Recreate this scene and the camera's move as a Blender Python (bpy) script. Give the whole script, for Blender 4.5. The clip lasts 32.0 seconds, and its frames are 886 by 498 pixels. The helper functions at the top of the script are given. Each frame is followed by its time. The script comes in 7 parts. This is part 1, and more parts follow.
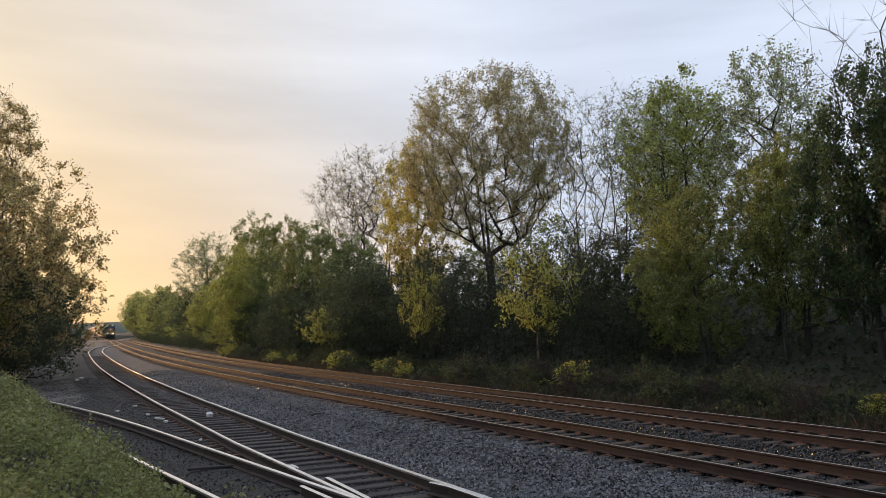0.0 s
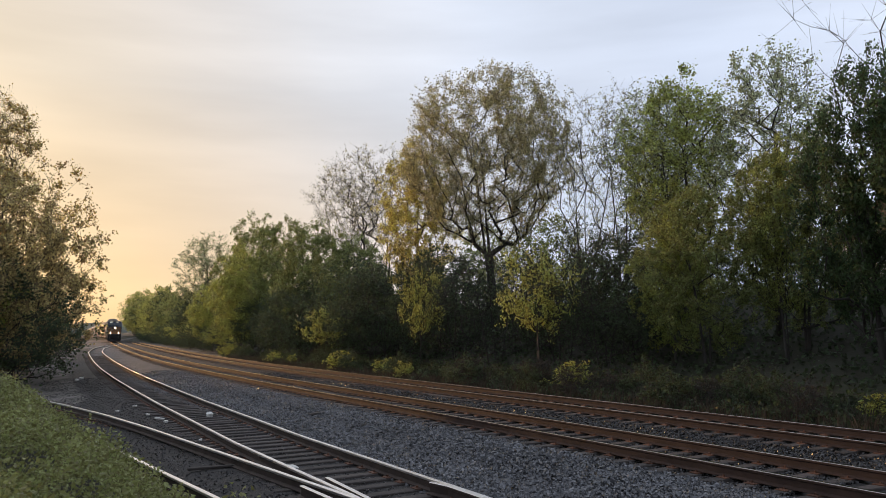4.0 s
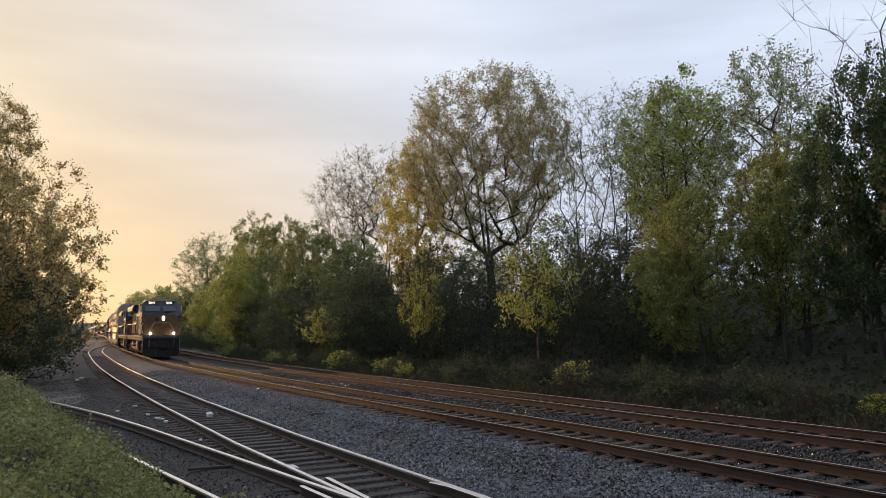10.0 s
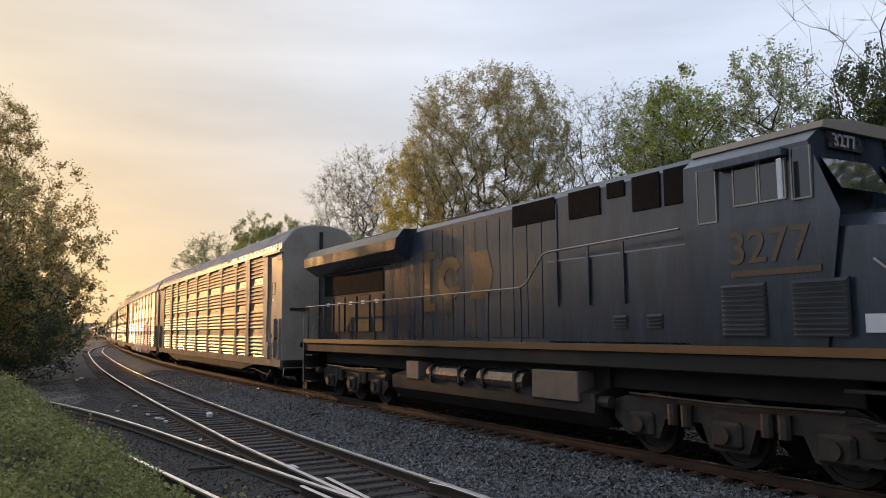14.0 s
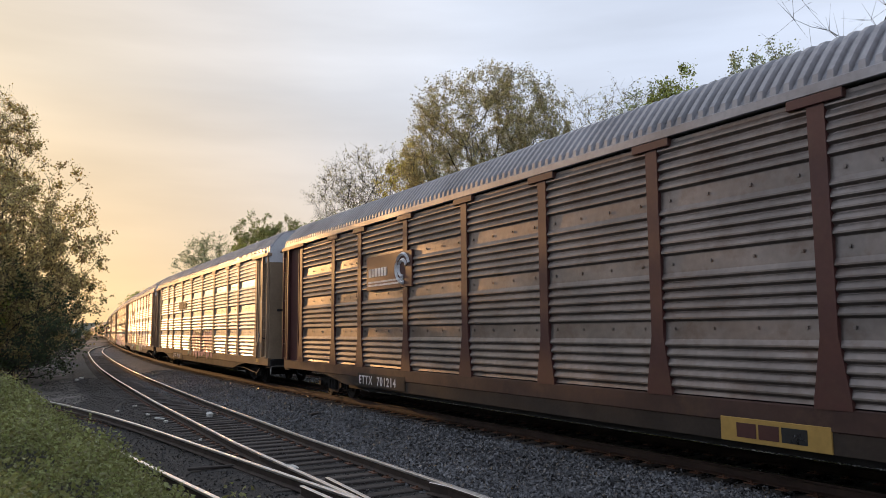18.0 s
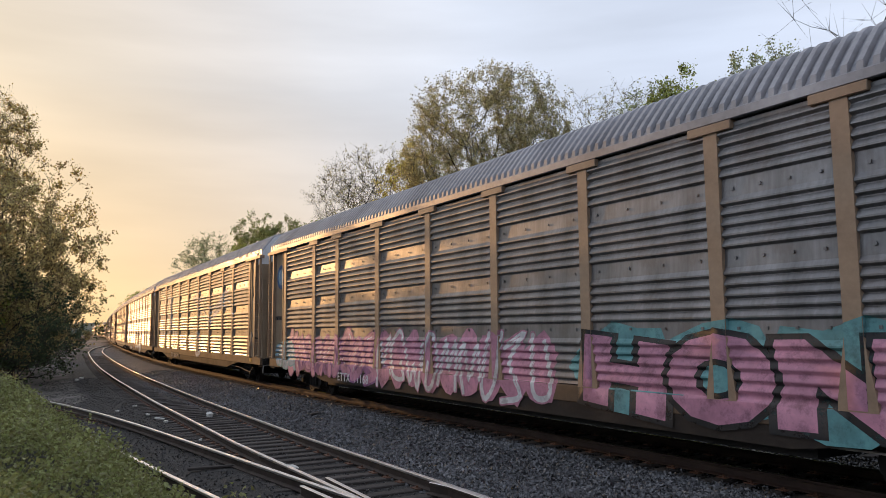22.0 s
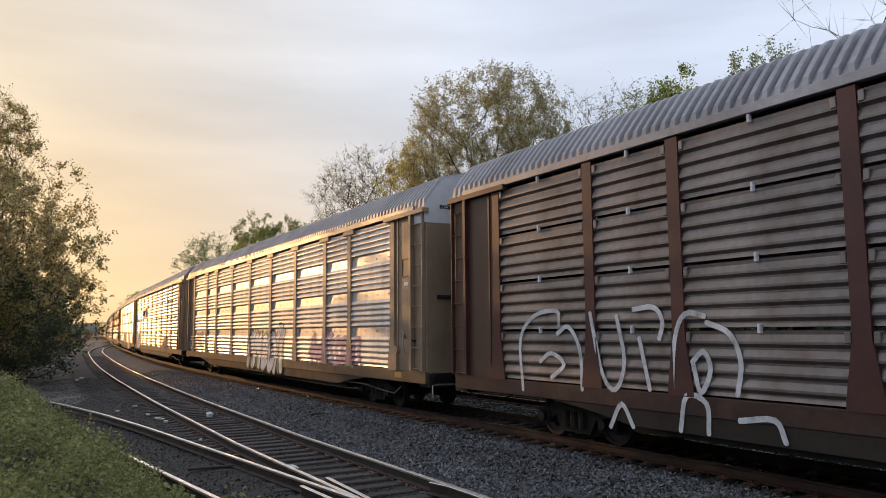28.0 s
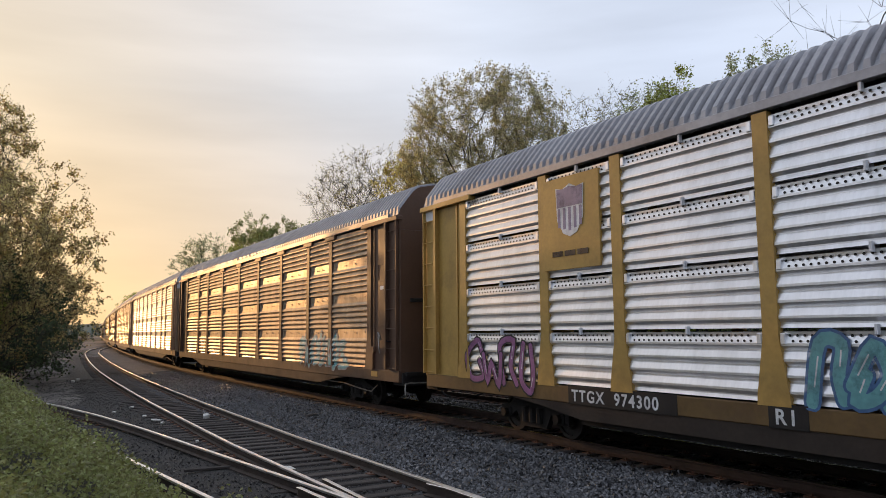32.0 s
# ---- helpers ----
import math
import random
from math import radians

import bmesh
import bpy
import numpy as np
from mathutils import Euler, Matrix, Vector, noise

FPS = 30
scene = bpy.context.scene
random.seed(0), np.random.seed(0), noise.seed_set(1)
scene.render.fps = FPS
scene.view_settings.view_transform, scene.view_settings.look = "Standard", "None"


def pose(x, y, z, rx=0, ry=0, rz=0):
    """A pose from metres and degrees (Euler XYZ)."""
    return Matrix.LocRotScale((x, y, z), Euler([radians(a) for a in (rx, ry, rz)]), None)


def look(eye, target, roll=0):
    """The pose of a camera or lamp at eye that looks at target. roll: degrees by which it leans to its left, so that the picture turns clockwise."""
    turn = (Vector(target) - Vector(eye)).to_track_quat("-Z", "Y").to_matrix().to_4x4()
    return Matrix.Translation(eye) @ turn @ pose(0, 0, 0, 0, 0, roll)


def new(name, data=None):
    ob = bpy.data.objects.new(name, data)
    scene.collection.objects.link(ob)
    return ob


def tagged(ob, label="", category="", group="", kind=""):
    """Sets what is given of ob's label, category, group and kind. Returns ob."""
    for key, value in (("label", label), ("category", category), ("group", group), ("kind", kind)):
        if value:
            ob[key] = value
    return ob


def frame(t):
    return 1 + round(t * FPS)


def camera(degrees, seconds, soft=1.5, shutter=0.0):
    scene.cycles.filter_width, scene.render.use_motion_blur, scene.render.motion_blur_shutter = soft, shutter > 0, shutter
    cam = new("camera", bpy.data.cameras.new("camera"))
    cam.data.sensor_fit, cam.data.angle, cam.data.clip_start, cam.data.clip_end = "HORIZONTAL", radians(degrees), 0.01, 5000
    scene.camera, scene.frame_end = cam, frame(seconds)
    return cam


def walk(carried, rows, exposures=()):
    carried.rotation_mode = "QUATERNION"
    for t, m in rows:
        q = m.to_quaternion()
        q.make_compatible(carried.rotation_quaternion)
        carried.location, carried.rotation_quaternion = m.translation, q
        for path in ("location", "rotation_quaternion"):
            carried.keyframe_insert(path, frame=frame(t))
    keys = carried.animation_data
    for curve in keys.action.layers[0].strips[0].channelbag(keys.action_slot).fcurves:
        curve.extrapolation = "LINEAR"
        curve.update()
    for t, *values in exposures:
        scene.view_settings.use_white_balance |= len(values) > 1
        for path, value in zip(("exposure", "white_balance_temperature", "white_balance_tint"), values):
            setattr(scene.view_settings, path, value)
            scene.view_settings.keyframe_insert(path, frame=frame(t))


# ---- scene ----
# ================= camera =================
EYE_H = 2.118
CAM_POSE = pose(0, 0, EYE_H, 96.1014, 0, 0) @ pose(0, 0, 0, 0, 0, -0.451)
CAM_LAST = pose(0, 0, EYE_H, 96.19, 0, -0.21) @ pose(0, 0, 0, 0, 0, -0.451)
cam = camera(60.43, 32.0, 0.65)
walk(cam, [(0.0, CAM_POSE), (31.9, CAM_POSE), (32.0, CAM_LAST)], [(0.0, 0.1), (32.0, 0.1)])

# ================= light =================
SUN_AZ, SUN_EL = 39.5, 8.5          # degrees to the left of +y, and above the horizon
SUN_TO = Vector((-math.sin(radians(SUN_AZ)) * math.cos(radians(SUN_EL)), math.cos(radians(SUN_AZ)) * math.cos(radians(SUN_EL)), math.sin(radians(SUN_EL))))
sun_data = bpy.data.lights.new("sun", "SUN")
sun_data.energy, sun_data.angle, sun_data.color = 1.6, radians(0.6), (1.0, 0.52, 0.20)
sun = new("sun", sun_data)
sun.matrix_basis = look(SUN_TO * 60, (0, 0, 0))

world = bpy.data.worlds.new("sky")
scene.world = world
world.use_nodes = True
wn, wl = world.node_tree.nodes, world.node_tree.links
wn.clear()
w_out, w_bg, w_sky = wn.new("ShaderNodeOutputWorld"), wn.new("ShaderNodeBackground"), wn.new("ShaderNodeTexSky")
w_sky.sky_type, w_sky.sun_disc = "NISHITA", False
w_sky.sun_elevation, w_sky.sun_rotation = radians(SUN_EL), radians(-SUN_AZ)
w_sky.air_density, w_sky.dust_density, w_sky.ozone_density = 1.0, 1.6, 1.2
# a thin veil of high cloud over the whole sky, warm towards the sun, with faint streaks


def wnode(kind, **values):
    n = wn.new(kind)
    for k, v in values.items():
        n.inputs[int(k[1:])].default_value = v
    return n


def wmath(op, a, b=0.0):
    n = wn.new("ShaderNodeMath")
    n.operation = op
    for k, v in ((0, a), (1, b)):
        if isinstance(v, (int, float)):
            n.inputs[k].default_value = v
        else:
            wl.new(v, n.inputs[k])
    return n.outputs[0]


def wmix(fac, a, b, blend="MIX"):
    n = wn.new("ShaderNodeMix")
    n.data_type, n.blend_type = "RGBA", blend
    for sock, v in (("Factor", fac), ("A", a), ("B", b)):
        if isinstance(v, (int, float, tuple)):
            n.inputs[sock].default_value = v
        else:
            wl.new(v, n.inputs[sock])
    return n.outputs["Result"]


w_co = wn.new("ShaderNodeTexCoord")
w_dot = wn.new("ShaderNodeVectorMath")
w_dot.operation = "DOT_PRODUCT"
w_dot.inputs[1].default_value = SUN_TO
wl.new(w_co.outputs["Generated"], w_dot.inputs[0])
w_near = wmath("MULTIPLY_ADD", w_dot.outputs["Value"], 0.5)
w_near.node.inputs[2].default_value = 0.5
w_ramp = wn.new("ShaderNodeValToRGB")
VEIL = [(0.0, (0.50, 0.56, 0.70)), (0.5782, (0.70, 0.77, 0.93)), (0.7692, (0.72, 0.8, 0.97)), (0.8589, (0.74, 0.8, 0.93)), (0.9262, (0.75, 0.755, 0.795)), (0.961, (0.75, 0.695, 0.65)), (0.985, (0.77, 0.665, 0.535)), (0.9936, (0.83, 0.69, 0.51)), (0.997, (1.2, 0.9, 0.55)), (1.0, (2.6, 1.8, 0.95))]
for k, (at, col) in enumerate(VEIL):
    el = w_ramp.color_ramp.elements[k] if k < 2 else w_ramp.color_ramp.elements.new(at)
    el.position, el.color = at, (*col, 1)
for k, (at, col) in enumerate(VEIL):
    el = w_ramp.color_ramp.elements[k]
    el.position, el.color = at, (*col, 1)
wl.new(w_near, w_ramp.inputs["Fac"])
w_sep = wn.new("ShaderNodeSeparateXYZ")
wl.new(w_co.outputs["Generated"], w_sep.inputs[0])
w_low = wnode("ShaderNodeMapRange", i1=0.0, i2=0.30, i3=1.0, i4=0.0)
wl.new(w_sep.outputs["Z"], w_low.inputs[0])
w_side = wnode("ShaderNodeMapRange", i1=0.8414, i2=0.988, i3=0.0, i4=0.85)
wl.new(w_near, w_side.inputs[0])
w_warm = wmix(wmath("MULTIPLY", w_low.outputs[0], w_side.outputs[0]), w_ramp.outputs["Color"], (0.95, 0.62, 0.28, 1))
w_map, w_noise = wn.new("ShaderNodeMapping"), wn.new("ShaderNodeTexNoise")
w_map.inputs["Rotation"].default_value = (0, radians(8), radians(-20))
w_map.inputs["Scale"].default_value = (1.0, 1.0, 6.0)
w_noise.inputs["Scale"].default_value, w_noise.inputs["Detail"].default_value, w_noise.inputs["Roughness"].default_value = 1.9, 5, 0.5
wl.new(w_co.outputs["Generated"], w_map.inputs["Vector"])
wl.new(w_map.outputs["Vector"], w_noise.inputs["Vector"])
w_str = wnode("ShaderNodeMapRange", i1=0.3, i2=0.7, i3=0.86, i4=1.10)
wl.new(w_noise.outputs["Fac"], w_str.inputs[0])
w_cloud = wn.new("ShaderNodeHueSaturation")
wl.new(w_str.outputs[0], w_cloud.inputs["Value"])
wl.new(w_warm, w_cloud.inputs["Color"])
w_clear = wmix(1.0, w_sky.outputs["Color"], (0.10, 0.10, 0.10, 1), "MULTIPLY")
w_all = wmix(0.93, w_clear, w_cloud.outputs["Color"])
w_bg.inputs["Strength"].default_value = 1.0
wl.new(w_all, w_bg.inputs["Color"])
wl.new(w_bg.outputs["Background"], w_out.inputs["Surface"])

# ================= materials =================
MATS = {}


def mat(name, base, rough=0.6, metal=0.0, vary=0.25, scale=3.0, grain=40.0, bump=0.15, second=None, stretch=(1, 1, 1), island=0.0, objrand=0.0, leaf=0.0, stain=0.0, spec=0.5):
    """Node material: colour varied at two scales, fine relief, uneven gloss."""
    if name in MATS:
        return MATS[name]
    m = bpy.data.materials.new(name)
    m.use_nodes = True
    nt = m.node_tree
    N, L = nt.nodes, nt.links
    bs = N["Principled BSDF"]
    co, mp = N.new("ShaderNodeTexCoord"), N.new("ShaderNodeMapping")
    mp.inputs["Scale"].default_value = stretch
    L.new(co.outputs["Object"], mp.inputs["Vector"])
    n1, n2 = N.new("ShaderNodeTexNoise"), N.new("ShaderNodeTexNoise")
    for n, sc, de in ((n1, scale, 5), (n2, grain, 3)):
        n.inputs["Scale"].default_value, n.inputs["Detail"].default_value = sc, de
        L.new(mp.outputs["Vector"], n.inputs["Vector"])
    r1 = N.new("ShaderNodeMapRange")
    r1.inputs[1].default_value, r1.inputs[2].default_value = 0.32, 0.68
    L.new(n1.outputs["Fac"], r1.inputs[0])
    mx = N.new("ShaderNodeMix")
    mx.data_type = "RGBA"
    b2 = second if second else tuple(c * (1 - vary) for c in base)
    mx.inputs["A"].default_value, mx.inputs["B"].default_value = (*base, 1), (*b2, 1)
    L.new(r1.outputs[0], mx.inputs["Factor"])
    hs = N.new("ShaderNodeHueSaturation")
    L.new(mx.outputs["Result"], hs.inputs["Color"])
    mr = N.new("ShaderNodeMapRange")
    mr.inputs[3].default_value, mr.inputs[4].default_value = 1 - vary * 0.8, 1 + vary * 0.6
    L.new(n2.outputs["Fac"], mr.inputs[0])
    val = mr.outputs[0]
    for amount, node, out in ((island, "ShaderNodeNewGeometry", "Random Per Island"), (objrand, "ShaderNodeObjectInfo", "Random")):
        if amount:
            g, gr, mu = N.new(node), N.new("ShaderNodeMapRange"), N.new("ShaderNodeMath")
            gr.inputs[3].default_value, gr.inputs[4].default_value = 1 - amount, 1 + amount
            L.new(g.outputs[out], gr.inputs[0])
            mu.operation = "MULTIPLY"
            L.new(val, mu.inputs[0])
            L.new(gr.outputs[0], mu.inputs[1])
            val = mu.outputs[0]
            if leaf:
                hr = N.new("ShaderNodeMapRange")
                hr.inputs[3].default_value, hr.inputs[4].default_value = 0.475, 0.52
                L.new(g.outputs[out], hr.inputs[0])
                L.new(hr.outputs[0], hs.inputs["Hue"])
    L.new(val, hs.inputs["Value"])
    colour = hs.outputs["Color"]
    if stain:
        n3, r3, m3 = N.new("ShaderNodeTexNoise"), N.new("ShaderNodeMapRange"), N.new("ShaderNodeMix")
        n3.inputs["Scale"].default_value, n3.inputs["Detail"].default_value, n3.inputs["Roughness"].default_value = 1.3, 8, 0.7
        L.new(co.outputs["Object"], n3.inputs["Vector"])
        r3.inputs[1].default_value, r3.inputs[2].default_value, r3.inputs[4].default_value = 0.5, 0.72, stain
        L.new(n3.outputs["Fac"], r3.inputs[0])
        m3.data_type = "RGBA"
        L.new(r3.outputs[0], m3.inputs["Factor"])
        L.new(colour, m3.inputs["A"])
        m3.inputs["B"].default_value = (0.10, 0.055, 0.03, 1)
        colour = m3.outputs["Result"]
    L.new(colour, bs.inputs["Base Color"])
    bs.inputs["Metallic"].default_value = metal
    bs.inputs["Specular IOR Level"].default_value = spec
    rr = N.new("ShaderNodeMapRange")
    rr.inputs[3].default_value, rr.inputs[4].default_value = max(0.03, rough - 0.1), min(1.0, rough + 0.12)
    L.new(n1.outputs["Fac"], rr.inputs[0])
    L.new(rr.outputs[0], bs.inputs["Roughness"])
    if bump:
        bp = N.new("ShaderNodeBump")
        bp.inputs["Strength"].default_value, bp.inputs["Distance"].default_value = bump, 0.02
        L.new(n2.outputs["Fac"], bp.inputs["Height"])
        L.new(bp.outputs["Normal"], bs.inputs["Normal"])
    if leaf:
        tr, ms = N.new("ShaderNodeBsdfTranslucent"), N.new("ShaderNodeMixShader")
        ms.inputs["Fac"].default_value = leaf
        thin = N.new("ShaderNodeHueSaturation")
        thin.inputs["Value"].default_value, thin.inputs["Saturation"].default_value = 2.6, 1.0
        L.new(colour, thin.inputs["Color"])
        L.new(thin.outputs["Color"], tr.inputs["Color"])
        L.new(bs.outputs["BSDF"], ms.inputs[1])
        L.new(tr.outputs["BSDF"], ms.inputs[2])
        L.new(ms.outputs["Shader"], N["Material Output"].inputs["Surface"])
    MATS[name] = m
    return m


def glow(name, colour, strength):
    if name not in MATS:
        m = bpy.data.materials.new(name)
        m.use_nodes = True
        b = m.node_tree.nodes["Principled BSDF"]
        b.inputs["Base Color"].default_value = (*colour, 1)
        b.inputs["Emission Color"].default_value, b.inputs["Emission Strength"].default_value = (*colour, 1), strength
        MATS[name] = m
    return MATS[name]


def glass(name, tint=(0.02, 0.025, 0.03), rough=0.06):
    if name not in MATS:
        m = bpy.data.materials.new(name)
        m.use_nodes = True
        b = m.node_tree.nodes["Principled BSDF"]
        b.inputs["Base Color"].default_value, b.inputs["Roughness"].default_value = (*tint, 1), rough
        b.inputs["IOR"].default_value, b.inputs["Coat Weight"].default_value = 1.52, 0.6
        MATS[name] = m
    return MATS[name]


def gravel(name, base, second, scale, bump):
    """Crushed stone: cells with their own tone, grit between them, stains."""
    m = bpy.data.materials.new(name)
    m.use_nodes = True
    N, L = m.node_tree.nodes, m.node_tree.links
    bs, co = N["Principled BSDF"], N.new("ShaderNodeTexCoord")
    vo, ve = N.new("ShaderNodeTexVoronoi"), N.new("ShaderNodeTexVoronoi")
    ve.feature = "DISTANCE_TO_EDGE"
    nz, nb = N.new("ShaderNodeTexNoise"), N.new("ShaderNodeTexNoise")
    for n, sc in ((vo, scale), (ve, scale), (nz, 0.35), (nb, scale * 3)):
        n.inputs["Scale"].default_value = sc
        L.new(co.outputs["Object"], n.inputs["Vector"])
    nz.inputs["Detail"].default_value = 7
    mx, m2, hs = N.new("ShaderNodeMix"), N.new("ShaderNodeMix"), N.new("ShaderNodeHueSaturation")
    mx.data_type = m2.data_type = "RGBA"
    mx.inputs["A"].default_value, mx.inputs["B"].default_value = (*base, 1), (*second, 1)
    rz = N.new("ShaderNodeMapRange")
    rz.inputs[1].default_value, rz.inputs[2].default_value = 0.4, 0.62
    L.new(nz.outputs["Fac"], rz.inputs[0])
    L.new(rz.outputs[0], mx.inputs["Factor"])
    sp, rv = N.new("ShaderNodeSeparateColor"), N.new("ShaderNodeMapRange")
    L.new(vo.outputs["Color"], sp.inputs[0])
    rv.inputs[3].default_value, rv.inputs[4].default_value = 0.45, 1.6
    L.new(sp.outputs[0], rv.inputs[0])
    L.new(mx.outputs["Result"], hs.inputs["Color"])
    L.new(rv.outputs[0], hs.inputs["Value"])
    L.new(hs.outputs["Color"], bs.inputs["Base Color"])
    bs.inputs["Roughness"].default_value = 0.75
    bp, ad = N.new("ShaderNodeBump"), N.new("ShaderNodeMath")
    L.new(ve.outputs["Distance"], ad.inputs[0])
    L.new(nb.outputs["Fac"], ad.inputs[1])
    bp.inputs["Strength"].default_value, bp.inputs["Distance"].default_value = bump, 0.03
    L.new(ad.outputs[0], bp.inputs["Height"])
    L.new(bp.outputs["Normal"], bs.inputs["Normal"])
    MATS[name] = m
    return m


M_BALLAST = gravel("ballast_gravel", (0.09, 0.09, 0.096), (0.06, 0.06, 0.064), 16, 1.0)
M_BALLAST_OILY = gravel("oily_ballast_gravel", (0.020, 0.018, 0.017), (0.013, 0.0115, 0.011), 16, 1.0)
M_STONE_OILY = mat("oily_ballast_stone", (0.022, 0.019, 0.018), 0.25, vary=0.35, scale=0.4, grain=30, bump=0.2, island=0.75)
M_CINDER = mat("dark_cinder_stone", (0.038, 0.034, 0.033), 0.3, vary=0.35, scale=0.4, grain=30, bump=0.2, island=0.75)
M_STONE = mat("ballast_stone", (0.115, 0.116, 0.123), 0.22, vary=0.35, scale=0.4, grain=30, bump=0.2, island=0.8)
M_SOIL = mat("cinder_soil", (0.19, 0.168, 0.15), 0.9, vary=0.35, scale=0.5, grain=14, bump=0.8, second=(0.07, 0.062, 0.05))
M_RAILHEAD = mat("polished_railhead", (0.95, 0.93, 0.90), 0.38, 1.0, vary=0.1, scale=2, grain=60, bump=0.02)
# browner than the siding heads, to carry the dark trees reflected in them
M_RAILHEAD_MAIN = mat("worn_dark_main_railhead", (0.50, 0.44, 0.40), 0.17, 1.0, vary=0.15, scale=2, grain=60, bump=0.02)
M_RAILDARK = mat("dark_rail_side", (0.05, 0.034, 0.027), 0.7, 0.1, vary=0.35, scale=4, grain=70, bump=0.2)
M_RAILRUST = mat("rusty_rail_side", (0.05, 0.026, 0.018), 0.7, 0.1, vary=0.35, scale=4, grain=70, bump=0.2)
M_TIE = mat("weathered_tie_wood", (0.075, 0.062, 0.055), 0.85, vary=0.4, scale=2, grain=22, bump=0.6, objrand=0.35)
M_PLATE = mat("rusty_tie_plate", (0.15, 0.07, 0.042), 0.65, 0.3, vary=0.3, scale=9, grain=80, bump=0.2, island=0.3)
M_GRASS = mat("bank_grass", (0.036, 0.046, 0.024), 0.8, vary=0.4, scale=1, grain=9, bump=0.3, island=0.4, leaf=0.3)
M_STRAW = mat("dry_straw_grass", (0.07, 0.056, 0.04), 0.8, vary=0.4, scale=1, grain=9, bump=0.2, island=0.35, leaf=0.25)
M_BARK = mat("grey_brown_bark", (0.06, 0.051, 0.043), 0.9, vary=0.4, scale=3, grain=25, bump=0.8, stretch=(1, 1, 0.25))
LEAF = dict(rough=0.5, vary=0.3, scale=0.5, grain=6, bump=0.0, island=0.58, leaf=0.5)
M_LEAF_DARK = mat("dark_green_leaves", (0.05, 0.068, 0.034), **LEAF)
M_LEAF_MID = mat("mid_green_leaves", (0.155, 0.175, 0.058), **LEAF)
M_LEAF_FRESH = mat("fresh_yellow_green_leaves", (0.235, 0.255, 0.068), **LEAF)
M_LEAF_OLIVE = mat("olive_spring_buds", (0.27, 0.245, 0.12), **LEAF)
M_LEAF_BRONZE = mat("bronze_green_leaves", (0.31, 0.25, 0.11), **LEAF)
M_LEAF_PALE = mat("pale_grey_green_leaves", (0.26, 0.28, 0.15), **LEAF)
M_LEAF_DEEP = mat("deep_green_leaves", (0.05, 0.078, 0.03), **LEAF)
# the gold carries the evening sun on these leaves
M_LEAF_GOLD = mat("sunlit_golden_leaves", (0.38, 0.33, 0.09), **LEAF)
M_LEAF_VINE = mat("vine_leaves", (0.235, 0.245, 0.085), rough=0.5, vary=0.3, scale=0.6, grain=6, bump=0.0, island=0.4, leaf=0.2)

# ================= track geometry =================
# the main line: s metres along it, away from the viewer; o metres to its right
K_S = [-15, 0, 20, 40, 70, 110, 160, 300]
K_V = [-0.00018, 0.00061, -0.00195, -0.00167, -0.00055, -0.00008, -0.00028, 0.0006]
S_STEP = 0.5
LINE_S = np.arange(-120, 1250, S_STEP)
_k = np.where(LINE_S > 300, 0.0, np.where(LINE_S < -15, 0.0, np.interp(LINE_S, K_S, K_V)))
_th = np.concatenate([[0], np.cumsum((_k[1:] + _k[:-1]) / 2 * S_STEP)])
_i0 = int(120 / S_STEP)
_th = _th - _th[_i0] + 2.10032
_dx, _dy = np.cos(_th), np.sin(_th)
LINE_X = np.concatenate([[0], np.cumsum((_dx[1:] + _dx[:-1]) / 2 * S_STEP)])
LINE_Y = np.concatenate([[0], np.cumsum((_dy[1:] + _dy[:-1]) / 2 * S_STEP)])
LINE_X, LINE_Y = LINE_X - LINE_X[_i0] + 1.12876, LINE_Y - LINE_Y[_i0] + 19.27184
TRACK2 = 4.153                     # second main line, to the right


def on_line(s, o=0.0):
    """World x, y at s, o (numbers or arrays)."""
    th = np.interp(s, LINE_S, _th)
    return np.interp(s, LINE_S, LINE_X) + np.sin(th) * o, np.interp(s, LINE_S, LINE_Y) - np.cos(th) * o


def heading(s):
    return float(np.interp(s, LINE_S, _th))


_ax = radians(116.5)
_cu, _su = math.cos(_ax), math.sin(_ax)
_LU, _LW = LINE_X * _cu + LINE_Y * _su, LINE_X * _su - LINE_Y * _cu


def line_coords(x, y):
    """s and o of world points, close enough for the lie of the land."""
    u, w = x * _cu + y * _su, x * _su - y * _cu
    return np.interp(u, _LU, LINE_S), w - np.interp(u, _LU, _LW)


def smooth(a, b, v):
    t = np.clip((v - a) / (b - a), 0, 1)
    return t * t * (3 - 2 * t)


def siding_o(s):
    return np.interp(s, [-60, -20, -7, 0, 10, 20, 30, 45, 60, 85, 107, 127, 140, 151], [-5.5, -5.5, -5.55, -5.58, -5.32, -4.98, -4.72, -4.45, -4.32, -4.3, -3.72, -2.3, -0.9, 0.0])


def spur_o(s):
    return np.interp(s, [-40, -22, -12, -5, 0, 4, 8, 12, 20, 30, 45], [-5.5, -5.6, -6.42, -7.22, -7.78, -8.22, -8.78, -9.55, -11.6, -15.0, -21.0])


def wobble(x, y, scale, seed=0.0):
    return np.array([noise.fractal(Vector((a * scale, b * scale, seed)), 1.0, 2.0, 4) for a, b in zip(np.ravel(x), np.ravel(y))]).reshape(np.shape(x))


